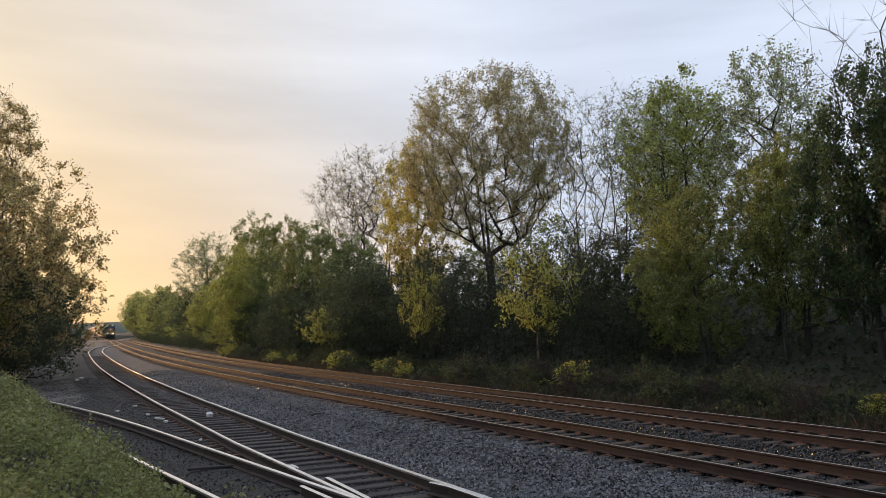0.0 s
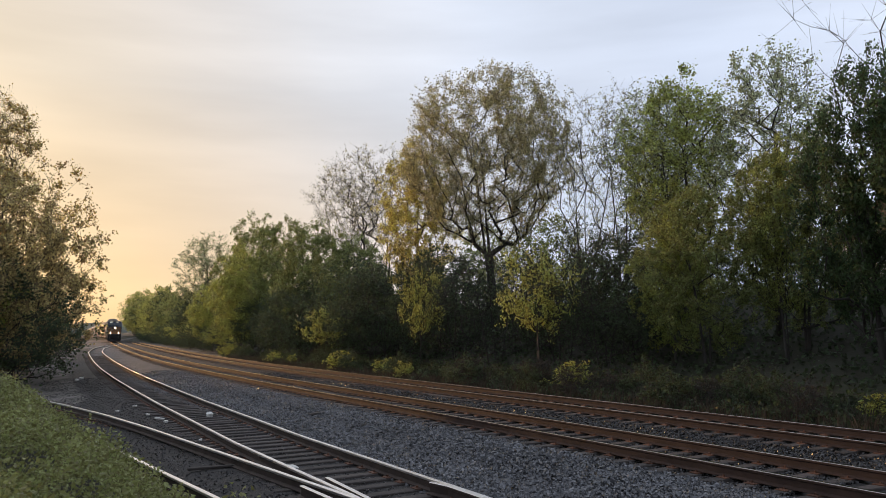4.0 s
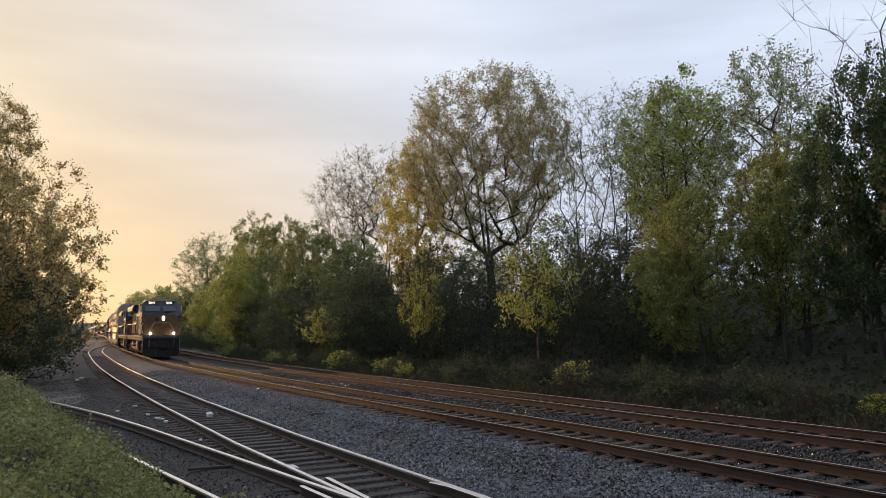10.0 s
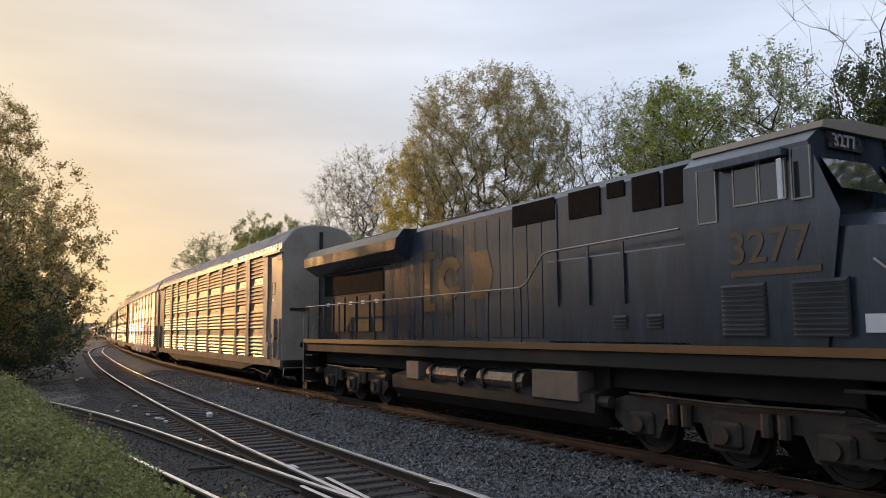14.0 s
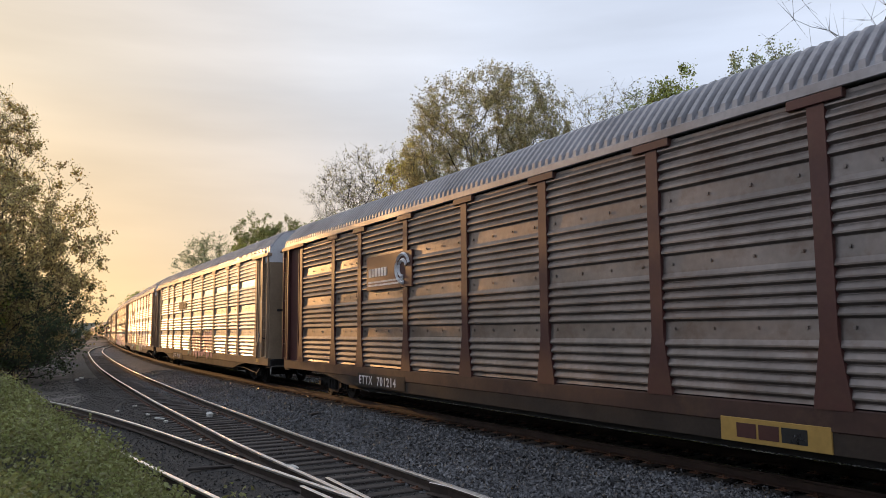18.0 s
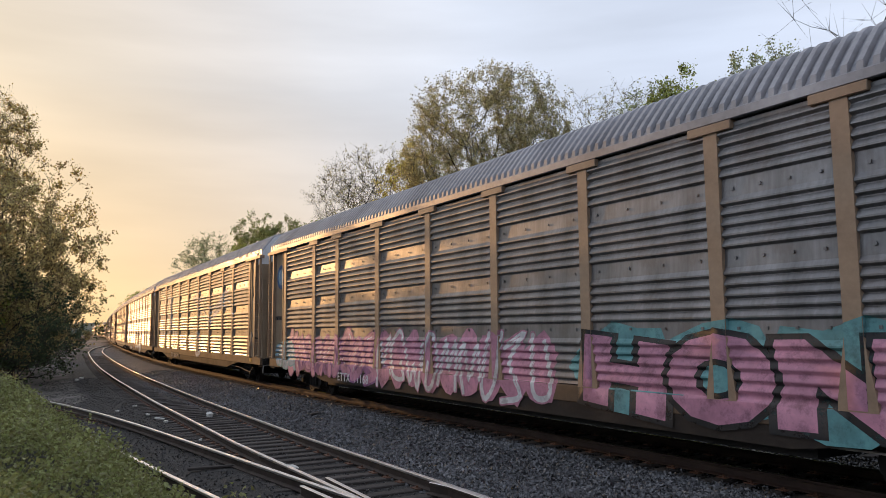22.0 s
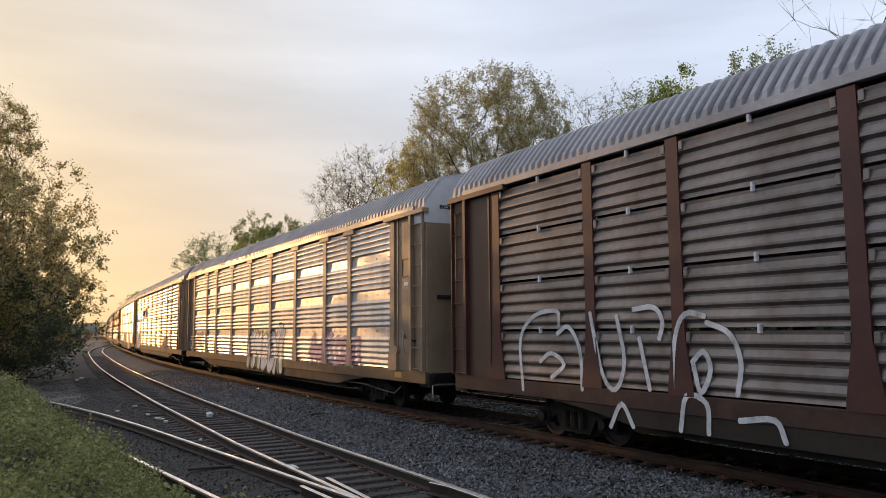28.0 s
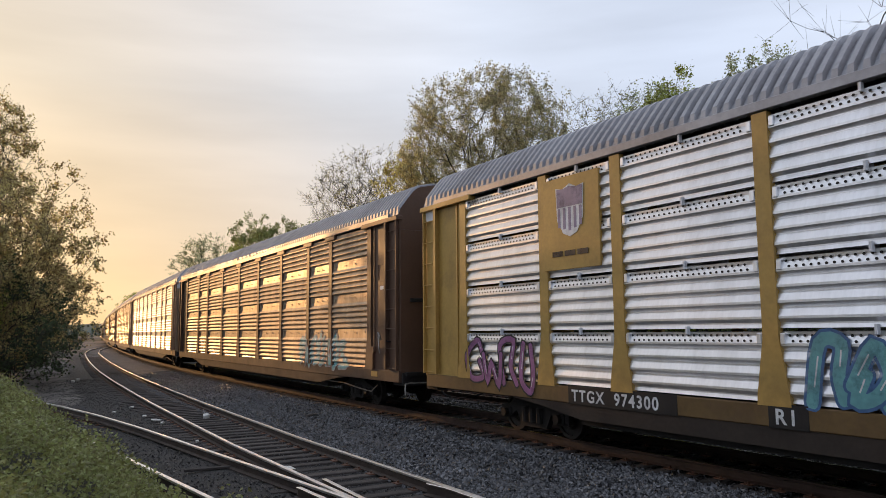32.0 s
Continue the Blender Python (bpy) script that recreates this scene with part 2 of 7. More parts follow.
def land(x, y, rough=True):
    """Height of the ground. The railheads of the main lines are at 0."""
    s, o = line_coords(x, y)
    z = np.full(np.shape(x), -0.372)
    z = np.where(o > -3.3, -0.372 + 0.14 * smooth(-3.3, -2.3, o), z)
    z = z + 0.02 * smooth(0.85, 1.1, np.abs(o - siding_o(s))) * (o < -3.5)
    z = z - 0.22 * smooth(5.9, 7.0, o)
    z = z + (3.6 + 0.9 * np.sin(s * 0.05 + 1)) * smooth(7.6, 23, o) - 1.0 * smooth(40, 120, o)
    # hollow between the ballast beds, and the left bank
    left = smooth(0, 1, (-o - 10.5 - 0.25 * np.clip(s, 0, 12)) / 9)
    z = z - 0.10 * smooth(7.0, 9.0, -o) + 2.2 * left
    # mound beside the spur, and the rise on which the viewer stands
    z = z + np.interp(s, [-15, -10, -5, 0, 6], [0.55, 0.72, 1.0, 1.3, 1.4]) * smooth(0, 2.1, spur_o(s) - 1.1 - o) * smooth(7.5, 3.0, s) * smooth(-20, -15, s) * smooth(-17, -13, o)
    z = z + 0.95 * np.exp(-(((x + 0.0) / 5.0) ** 2 + ((y + 2.0) / 4.5) ** 2))
    far = smooth(250, 900, np.hypot(x, y))
    z = z * (1 - far) + far * 1.0
    if rough:
        amp = 0.02 + 0.10 * smooth(7, 11, o) + 0.10 * smooth(9, 13, -o)
        z = z + amp * wobble(x, y, 0.45) + 0.25 * smooth(10, 30, np.abs(o)) * wobble(x, y, 0.08, 5)
    return z


# ================= building helpers =================
def mesh_from(name, verts, faces, material=None, smooth_shade=False):
    me = bpy.data.meshes.new(name)
    me.from_pydata([tuple(v) for v in verts] if not isinstance(verts, np.ndarray) else verts.tolist(), [], faces if isinstance(faces, list) else faces.tolist())
    if material:
        me.materials.append(material)
    if smooth_shade:
        me.shade_smooth()
    me.update()
    return me


def done(bm, name, material, smooth_shade=False):
    bmesh.ops.recalc_face_normals(bm, faces=bm.faces)
    me = bpy.data.meshes.new(name)
    bm.to_mesh(me)
    bm.free()
    me.materials.append(material)
    if smooth_shade:
        me.shade_smooth()
    return me


def put(name, me, parent=None, m=None, label=""):
    """Link mesh data as one object, a part of its parent."""
    ob = new(name, me)
    if parent:
        ob.parent = parent
    if m is not None:
        ob.matrix_basis = m
    return tagged(ob, label)


def part(name, bm, material, parent, label="", smooth_shade=False):
    return put(name, done(bm, name, material, smooth_shade), parent, None, label)


def box(bm, x0, x1, y0, y1, z0, z1, bevel=0.0):
    vs = [bm.verts.new((x, y, z)) for x in (x0, x1) for y in (y0, y1) for z in (z0, z1)]
    fs = [bm.faces.new([vs[i] for i in f]) for f in ((0, 1, 3, 2), (4, 6, 7, 5), (0, 4, 5, 1), (2, 3, 7, 6), (0, 2, 6, 4), (1, 5, 7, 3))]
    if bevel:
        es = list({e for f in fs for e in f.edges})
        bmesh.ops.bevel(bm, geom=es, offset=bevel, segments=1, affect="EDGES")
    return bm


def boxes(*dims, bevel=0.0):
    bm = bmesh.new()
    for d in dims:
        box(bm, *d, bevel=bevel)
    return bm


def tube(bm, pts, r, n=6, r_end=None):
    """A round bar along points."""
    pts = [Vector(p) for p in pts]
    rings = []
    for i, p in enumerate(pts):
        d = (pts[min(i + 1, len(pts) - 1)] - pts[max(i - 1, 0)]).normalized()
        a = d.cross(Vector((0, 0, 1)) if abs(d.z) < 0.9 else Vector((1, 0, 0))).normalized()
        b = d.cross(a)
        rad = r if r_end is None else r + (r_end - r) * i / (len(pts) - 1)
        rings.append([bm.verts.new(p + (a * math.cos(t) + b * math.sin(t)) * rad) for t in (2 * math.pi * k / n for k in range(n))])
    for q, w in zip(rings[:-1], rings[1:]):
        for k in range(n):
            bm.faces.new((q[k], q[(k + 1) % n], w[(k + 1) % n], w[k]))
    bm.faces.new(rings[0])
    bm.faces.new(rings[-1][::-1])
    return bm


def prism(bm, outline, axis, a, b):
    """Extrude a 2D outline along an axis from a to b. axis 'x': outline is (y, z); 'y': (x, z); 'z': (x, y)."""
    def at(u, v, w):
        return {"x": (w, u, v), "y": (u, w, v), "z": (u, v, w)}[axis]
    va, vb = [bm.verts.new(at(u, v, a)) for u, v in outline], [bm.verts.new(at(u, v, b)) for u, v in outline]
    n = len(outline)
    for i in range(n):
        bm.faces.new((va[i], va[(i + 1) % n], vb[(i + 1) % n], vb[i]))
    bm.faces.new(va)
    bm.faces.new(vb[::-1])
    return bm


def thing(name, label, category, group="", kind=""):
    return tagged(new(name), label, category, group, kind)


# ================= ground =================
def ground_sheet():
    def axis(lo, hi, parts):
        vals = [lo]
        for edge, step in parts:
            while vals[-1] < edge - 1e-6:
                vals.append(min(edge, vals[-1] + step))
        return np.array(vals)
    gx = axis(-2600, 2600, [(-400, 250), (-120, 20), (-60, 4), (-30, 1.2), (22, 0.4), (45, 1.2), (90, 5), (400, 40), (2600, 250)])
    gy = axis(-2600, 3200, [(-400, 250), (-60, 40), (-10, 5), (6, 1.0), (48, 0.4), (90, 1.2), (200, 5), (500, 30), (3200, 250)])
    X, Y = np.meshgrid(gx, gy)
    Z = land(X, Y)
    S, O = line_coords(X, Y)
    nx, ny = len(gx), len(gy)
    idx = np.arange(nx * ny).reshape(ny, nx)
    faces = np.stack([idx[:-1, :-1], idx[:-1, 1:], idx[1:, 1:], idx[1:, :-1]], -1).reshape(-1, 4)
    me = mesh_from("ground", np.stack([X, Y, Z], -1).reshape(-1, 3), faces, M_SOIL, True)
    me.materials.append(M_BALLAST)
    me.materials.append(M_TURF)
    me.materials.append(M_BALLAST_OILY)
    cs, co = S.ravel()[faces].mean(1), O.ravel()[faces].mean(1)
    soil_left = np.where(cs < 14, spur_o(cs) - 1.3, siding_o(cs) - 2.6)
    mi = np.where((co > soil_left) & (co < 6.9) & (cs > -60) & (cs < 900), 1, 0)
    mi = np.where((mi == 1) & ((co > -1.3) | (co < -4.75)), 3, mi)
    mi = np.where((co > 8.5) | (co < soil_left - 6) | ((cs < 7) & (co < soil_left + 0.1)), 2, mi)
    me.polygons.foreach_set("material_index", mi.astype(np.int32))
    tagged(put("ground", me), "cinder and ballast railway ground with earth banks", "ground", kind="structure")


M_TURF = mat("bank_turf", (0.034, 0.038, 0.019), 0.9, vary=0.4, scale=0.4, grain=7, bump=0.9, second=(0.042, 0.036, 0.024))
ground_sheet()


# ================= rails and ties =================
RAIL_PROFILE = [(-0.076, 0.0), (0.076, 0.0), (0.076, 0.012), (0.012, 0.035), (0.012, 0.125), (0.036, 0.138), (0.037, 0.170), (0.032, 0.176), (-0.032, 0.176), (-0.037, 0.170), (-0.036, 0.138), (-0.012, 0.125), (-0.012, 0.035), (-0.076, 0.012)]


def rail_mesh(name, svals, offs, top, side=None, head=(6, 7, 8), shine=None):
    n = len(RAIL_PROFILE)
    verts, faces = [], []
    x, y = on_line(svals, offs)
    for i in range(len(svals)):
        a, b = max(i - 1, 0), min(i + 1, len(svals) - 1)
        d = Vector((x[b] - x[a], y[b] - y[a])).normalized()
        for u, v in RAIL_PROFILE:
            verts.append((x[i] + d.y * u, y[i] - d.x * u, top - 0.176 + v))
    for i in range(len(svals) - 1):
        for k in range(n):
            faces.append((i * n + k, i * n + (k + 1) % n, (i + 1) * n + (k + 1) % n, (i + 1) * n + k))
    faces += [tuple(range(n))[::-1], tuple(range((len(svals) - 1) * n, len(svals) * n))]
    me = mesh_from(name, verts, faces, side or M_RAILRUST)
    me.materials.append(shine or M_RAILHEAD)
    for i, p in enumerate(me.polygons):
        if i < (len(svals) - 1) * n and i % n in head:
            p.material_index = 1
    return me


def tie_mesh(name, length, material):
    bm = bmesh.new()
    box(bm, -length / 2, length / 2, -0.112, 0.112, -0.17, 0.0, bevel=0.012)
    for v in bm.verts:
        v.co += Vector((random.uniform(-0.012, 0.012), random.uniform(-0.006, 0.006), random.uniform(-0.006, 0.002)))
    return done(bm, name, material)


TIE_DATA = [tie_mesh("tie", 2.6, M_TIE) for _ in range(4)]


def track(name, label, fo, s0, s1, tie_to, top, spacing=0.52, sink=0.0, **look_of):
    t = tagged(new(name), label, "railway track", kind="structure")
    sv = np.concatenate([np.arange(s0, min(s1, 60), 1.0), np.arange(60, s1, 5.0)]) if s1 > 60 else np.arange(s0, s1, 0.8)
    for side in (-0.753, 0.753):
        put("rail", rail_mesh("rail", sv, fo(sv) + side, top, **look_of), t, None, "steel rail with bright worn head and rusty web")
    s, plates, pf = s0 + 0.3, [], []
    while s < tie_to:
        o = float(fo(np.array(s)))
        x, y = on_line(s, o)
        turn = math.degrees(heading(s)) - 90 + random.uniform(-1.2, 1.2)
        slope = math.degrees(math.atan(float(fo(np.array(s + 1)) - fo(np.array(s - 1))) / 2))
        mt = pose(x, y, top - 0.19 - sink + random.uniform(-0.006, 0.006), 0, random.uniform(-0.4, 0.4), turn - slope)
        put("tie", random.choice(TIE_DATA), t, mt)
        for side in (-0.753, 0.753):
            for (a, b, c0) in ((-0.17, 0.17, 0.014), (-0.115, -0.085, 0.045), (0.085, 0.115, 0.045)):
                base = len(plates)
                wy = 0.09 if c0 < 0.02 else 0.012
                for zz in (0.0, c0):
                    for px, py in ((a, -wy), (b, -wy), (b, wy), (a, wy)):
                        plates.append(mt @ Vector((side + px, py, zz)))
                pf += [tuple(base + q for q in f) for f in ((4, 5, 6, 7), (0, 1, 5, 4), (1, 2, 6, 5), (2, 3, 7, 6), (3, 0, 4, 7))]
        s += spacing * random.uniform(0.95, 1.05)
    tagged(put("tie_plates", mesh_from("tie_plates", plates, pf, M_PLATE), t, None, "rusty tie plates and spikes"), kind="stuff")
    return t


zero = lambda s: np.zeros(np.shape(s))
track("track_main_near", "main line with rusty jointed rails on wooden ties", zero, -60, 900, 95, 0.0, shine=M_RAILHEAD_MAIN)
track("track_main_far", "second main line with rusty rails on wooden ties", lambda s: zero(s) + TRACK2, -60, 900, 95, 0.0, shine=M_RAILHEAD_MAIN)
siding = track("track_siding", "siding with bright rails and old wooden ties", siding_o, -40, 150, 75, -0.15, 0.52, -0.005, side=M_RAILDARK, head=(5, 6, 7, 8, 9))
spur = track("track_spur", "spur track with bright rails sunk in cinders", spur_o, -26, 34, 30, -0.155, 0.6, 0.07, side=M_RAILDARK, head=(5, 6, 7, 8, 9))


def extra_rails():
    """Guard rails and the frog of the turnout."""
    for fo, a, b, side in ((siding_o, -13.0, -5.6, 0.70), (spur_o, -13.0, -5.9, -0.66)):
        sv = np.arange(a, b, 0.4)
        o = fo(sv) + side
        o[-1] -= 0.08 * np.sign(side)
        put("guard_rail", rail_mesh("guard_rail", sv, o, -0.152, M_RAILDARK), siding, None, "short guard rail beside the running rail")
    for da, db, oa, ob in ((-9.0, -4.6, -6.30, -6.12), (-9.0, -5.0, -6.52, -6.68)):
        sv = np.linspace(da, db, 9)
        put("wing_rail", rail_mesh("wing_rail", sv, np.linspace(oa, ob, 9), -0.153, M_RAILDARK), siding, None, "wing rail of the turnout frog")


extra_rails()


# ================= loose ballast =================
def stones(name, label, count, s_lo, s_hi, o_lo, o_hi, size, seed, material=None):
    rng = np.random.default_rng(seed)
    s = s_lo + (s_hi - s_lo) * rng.random(count) ** 2.0
    o = o_lo + (o_hi - o_lo) * rng.random(count)
    x, y = on_line(s, o)
    z = land(x, y, False)
    base = np.array([(1, 0, 0), (-1, 0, 0), (0, 1, 0), (0, -1, 0), (0, 0, 1), (0, 0, -1)], float)
    tri = np.array([(0, 2, 4), (2, 1, 4), (1, 3, 4), (3, 0, 4), (2, 0, 5), (1, 2, 5), (3, 1, 5), (0, 3, 5)])
    r = size * (0.55 + 0.8 * rng.random((count, 1, 1)))
    v = base[None] * r * (0.6 + 0.7 * rng.random((count, 6, 1))) + rng.normal(size=(count, 6, 3)) * r * 0.22
    q = rng.normal(size=(count, 4))
    q /= np.linalg.norm(q, axis=1)[:, None]
    w, a, b, c = q.T
    R = np.stack([1 - 2 * (b * b + c * c), 2 * (a * b - c * w), 2 * (a * c + b * w), 2 * (a * b + c * w), 1 - 2 * (a * a + c * c), 2 * (b * c - a * w), 2 * (a * c - b * w), 2 * (b * c + a * w), 1 - 2 * (a * a + b * b)], -1).reshape(-1, 3, 3)
    v = np.einsum("nij,nkj->nki", R, v)
    v += np.stack([x, y, z + size * 0.3 + 0.012 * rng.random(count)], -1)[:, None]
    f = tri[None] + (np.arange(count) * 6)[:, None, None]
    tagged(put(name, mesh_from(name, v.reshape(-1, 3), f.reshape(-1, 3), material or M_STONE)), label, "ballast", kind="stuff")


stones("ballast_stones", "loose blue-grey crushed stone ballast between the tracks", 38000, -9.5, 34, -4.9, -1.15, 0.032, 1)
stones("ballast_stones", "crushed stone between the rails of the main line", 7000, -9, 26, -1.2, 1.2, 0.028, 2, M_STONE_OILY)
stones("ballast_stones", "crushed stone between the two main lines", 10000, -9, 28, 1.15, 3.1, 0.03, 3, M_STONE_OILY)
stones("ballast_stones", "crushed stone along the second main line", 6000, -9, 26, 3.1, 6.9, 0.028, 4, M_STONE_OILY)
stones("ballast_stones", "dark cinders and stones in the siding", 15000, -9, 30, -8.9, -4.7, 0.019, 5, M_CINDER)


# ================= trees and undergrowth =================
def leaf_quads(centres, size, rng, flat=0.0):
    """Small pointed leaves, each a bent pair of triangles."""
    n = len(centres)
    d = rng.normal(size=(n, 3))
    d[:, 2] *= 1 - flat
    d /= np.linalg.norm(d, axis=1)[:, None] + 1e-9
    e = rng.normal(size=(n, 3))
    e -= d * np.sum(d * e, 1)[:, None]
    e /= np.linalg.norm(e, axis=1)[:, None] + 1e-9
    L = size * (0.6 + 0.8 * rng.random((n, 1)))
    k = np.cross(d, e) * L * 0.12
    v = np.stack([centres - d * L * 0.5, centres + e * L * 0.34 + k, centres + d * L * 0.5, centres - e * L * 0.34 + k], 1)
    f = np.arange(n * 4).reshape(n, 4)
    return v.reshape(-1, 3), f


def bars_along(p, q, rp, rq, n):
    """Tapered n-sided bars from points p to points q, as arrays of vertices and faces."""
    d = q - p
    d = d / (np.linalg.norm(d, axis=1)[:, None] + 1e-9)
    a = np.cross(d, np.where(np.abs(d[:, 2:]) < 0.9, np.array([[0.0, 0.0, 1.0]]), np.array([[1.0, 0.0, 0.0]])))
    a /= np.linalg.norm(a, axis=1)[:, None] + 1e-9
    b = np.cross(d, a)
    t = np.arange(n) * 2 * math.pi / n
    ring = a[:, None] * np.cos(t)[None, :, None] + b[:, None] * np.sin(t)[None, :, None]
    v = np.concatenate([p[:, None] + ring * rp[:, None, None], q[:, None] + ring * rq[:, None, None]], 1)
    k = np.arange(n)
    f = np.stack([k, (k + 1) % n, n + (k + 1) % n, n + k], -1)
    return v.reshape(-1, 3), (f[None] + (np.arange(len(p)) * 2 * n)[:, None, None]).reshape(-1, 4)


def tree_data(seed, H, crown, stems=1, tips=260, twigs=3, r=0.16, leaves=9000, size=0.17, reach=0.3, tilt=0.06, up=0.25, lobes=0.22, outer=0.45, twig=0.5, material=None):
    """Trunk and crown meshes of one tree, H metres high. Branches grow from the stems to points spread through a crown
    whose outline is given as (height, radius) in parts of H; each branch is as thick as what it carries asks."""
    rng = np.random.default_rng(seed)
    ch, cr = np.array(crown, float).T
    pos, par = [], []
    for k in range(stems):
        az = 6.28 * (k + rng.random() * 0.6) / stems
        lean = np.array([math.cos(az), math.sin(az)]) * tilt * (1.0 if stems > 1 else 0.5)
        p, last = np.array([*(lean * (1.5 if stems > 1 else 0)), -0.3]), -1
        top = H * ((ch[0] + ch[-1]) / 2 + 0.12 * rng.random())
        step = H / 16
        while p[2] < top:
            pos.append(p.copy())
            par.append(last)
            last = len(pos) - 1
            lean = lean * 0.97 + rng.normal(size=2) * 0.035
            p = p + np.array([lean[0], lean[1], 1.0]) * step
    # points to reach, lower and inner ones first
    h = np.linspace(ch[0], ch[-1], 200)
    wgt = np.interp(h, ch, cr) ** 1.6
    hh = rng.choice(h, size=tips, p=wgt / wgt.sum()) + rng.normal(size=tips) * 0.012
    az = rng.random(tips) * 6.283
    ph = rng.random(4) * 6.28
    bulge = 1 + lobes * (np.sin(3 * az + 9 * hh + ph[0]) * 0.6 + np.sin(5 * az - 14 * hh + ph[1]) * 0.4 + 0.5 * np.sin(23 * hh + 2 * az + ph[2]))
    rad = np.interp(hh, ch, cr) * H * bulge * rng.random(tips) ** outer
    goal = np.stack([np.cos(az) * rad, np.sin(az) * rad, hh * H], -1)
    goal = goal[np.argsort(np.hypot(rad, 0) + 0.45 * np.abs(goal[:, 2] - ch[0] * H) * (goal[:, 2] > ch[0] * H))]
    ends = []
    for g in goal:
        N = np.array(pos)
        d = g - N
        L = np.linalg.norm(d, axis=1) + 1e-6
        rise = d[:, 2] / L
        i = int(np.argmin(L * (1 + 1.6 * np.clip(up + 0.25 - rise, 0, 2)) + 0.25 * (N[:, 2] < ch[0] * H * 0.6) * H))
        a0, dist = N[i], L[i]
        n = max(1, min(4, int(dist / (H * 0.045))))
        last = i
        for k in range(1, n + 1):
            t = k / n
            p = a0 + (g - a0) * t
            p = p + np.array([0, 0, -0.10 * dist * math.sin(math.pi * t)]) + rng.normal(size=3) * 0.028 * dist * (t < 1)
            pos.append(p)
            par.append(last)
            last = len(pos) - 1
        ends.append(last)
    # fine twigs at the ends
    n_end = len(ends)
    P0 = np.repeat(np.array(pos)[ends], twigs, 0)
    td = rng.normal(size=(len(P0), 3)) * 0.8 + np.array([0, 0, 0.55])
    out = P0 * np.array([1, 1, 0])
    td += out / (np.linalg.norm(out, axis=1)[:, None] + 1e-6) * 0.5
    td /= np.linalg.norm(td, axis=1)[:, None]
    P1 = P0 + td * (twig * (0.4 + 0.9 * rng.random((len(P0), 1))))
    pos, par = np.array(pos), np.array(par)
    e = math.log(max(n_end, 8)) / math.log(r / 0.008)
    load = np.zeros(len(pos))
    load[ends] = 1.0
    for i in range(len(pos) - 1, -1, -1):
        load[i] = max(load[i], 0.6)
        if par[i] >= 0:
            load[par[i]] += load[i]
    rr = 0.008 * (load / stems ** 0.5) ** (1 / e)
    has = par >= 0
    a, b = pos[par[has]], pos[has]
    ra, rb = np.minimum(rr[par[has]], rr[has] * 1.35), rr[has]
    V, Fc, base = [], [], 0
    for sel, n in ((rb > 0.05, 7), ((rb <= 0.05) & (rb > 0.018), 5), (rb <= 0.018, 3)):
        if sel.any():
            v, f = bars_along(a[sel], b[sel], ra[sel], rb[sel], n)
            V.append(v), Fc.extend((f + base).tolist())
            base += len(v)
    if len(P0):
        v, f = bars_along(P0, P1, np.full(len(P0), 0.008), np.full(len(P0), 0.003), 3)
        V.append(v), Fc.extend((f + base).tolist())
    trunk_me = mesh_from("trunk", np.concatenate(V), Fc, M_BARK, True)
    if not leaves:
        return trunk_me, None
    spots = np.concatenate([P1, (P0 + P1) / 2, P0]) if twigs else pos[ends]
    keep = (0.15 + 0.85 * rng.random(n_end))
    keep = np.concatenate([np.repeat(keep, twigs)] * 3) if twigs else keep
    pick = rng.choice(len(spots), size=leaves, p=keep / keep.sum())
    c = rng.normal(size=(leaves, 3))
    c *= reach * rng.random((leaves, 1)) ** 0.5 / (np.linalg.norm(c, axis=1)[:, None] + 1e-9)
    v, f = leaf_quads(c + spots[pick], size, rng)
    return trunk_me, mesh_from("crown", v, f, material)


TREES = {}


def tree_kind(key, label, **kw):
    trunk_me, crown_me = tree_data(**kw)
    TREES[key] = (trunk_me, crown_me, label, kw["H"])


DOME = ((0.12, 0.16), (0.25, 0.28), (0.45, 0.34), (0.65, 0.32), (0.82, 0.23), (0.94, 0.11), (1.0, 0.02))
TALL = ((0.22, 0.08), (0.40, 0.17), (0.60, 0.20), (0.78, 0.17), (0.92, 0.09), (1.0, 0.02))
ROUND = ((0.34, 0.10), (0.45, 0.24), (0.58, 0.31), (0.72, 0.33), (0.84, 0.28), (0.93, 0.18), (0.985, 0.07), (1.0, 0.02))
CONE = ((0.10, 0.22), (0.25, 0.34), (0.45, 0.37), (0.58, 0.31), (0.72, 0.21), (0.86, 0.12), (1.0, 0.02))
LOW = ((0.10, 0.30), (0.35, 0.46), (0.62, 0.46), (0.85, 0.30), (1.0, 0.08))
FAN = ((0.35, 0.06), (0.55, 0.20), (0.75, 0.30), (0.92, 0.27), (1.0, 0.12))
tree_kind("round", "tall rounded maple with olive spring buds and dark forked trunks", seed=3, H=18.5, crown=ROUND, stems=2, tips=1150, twigs=5, r=0.30, leaves=92000, size=0.105, reach=0.25, twig=0.75, lobes=0.14, outer=0.36, tilt=0.05, up=0.35, material=M_LEAF_OLIVE)
tree_kind("gold", "tree with golden-yellow leaves, sunlight put into their colour", seed=5, H=14, crown=TALL, stems=2, tips=420, twigs=3, r=0.15, leaves=30000, size=0.12, reach=0.26, material=M_LEAF_GOLD)
tree_kind("bare", "slender tree with mostly bare branches and few buds", seed=11, H=16, crown=((0.25, 0.06), (0.5, 0.14), (0.75, 0.17), (0.93, 0.11), (1.0, 0.03)), stems=3, tips=330, twigs=4, r=0.13, leaves=5200, size=0.10, reach=0.14, twig=0.8, up=0.5, material=M_LEAF_OLIVE)
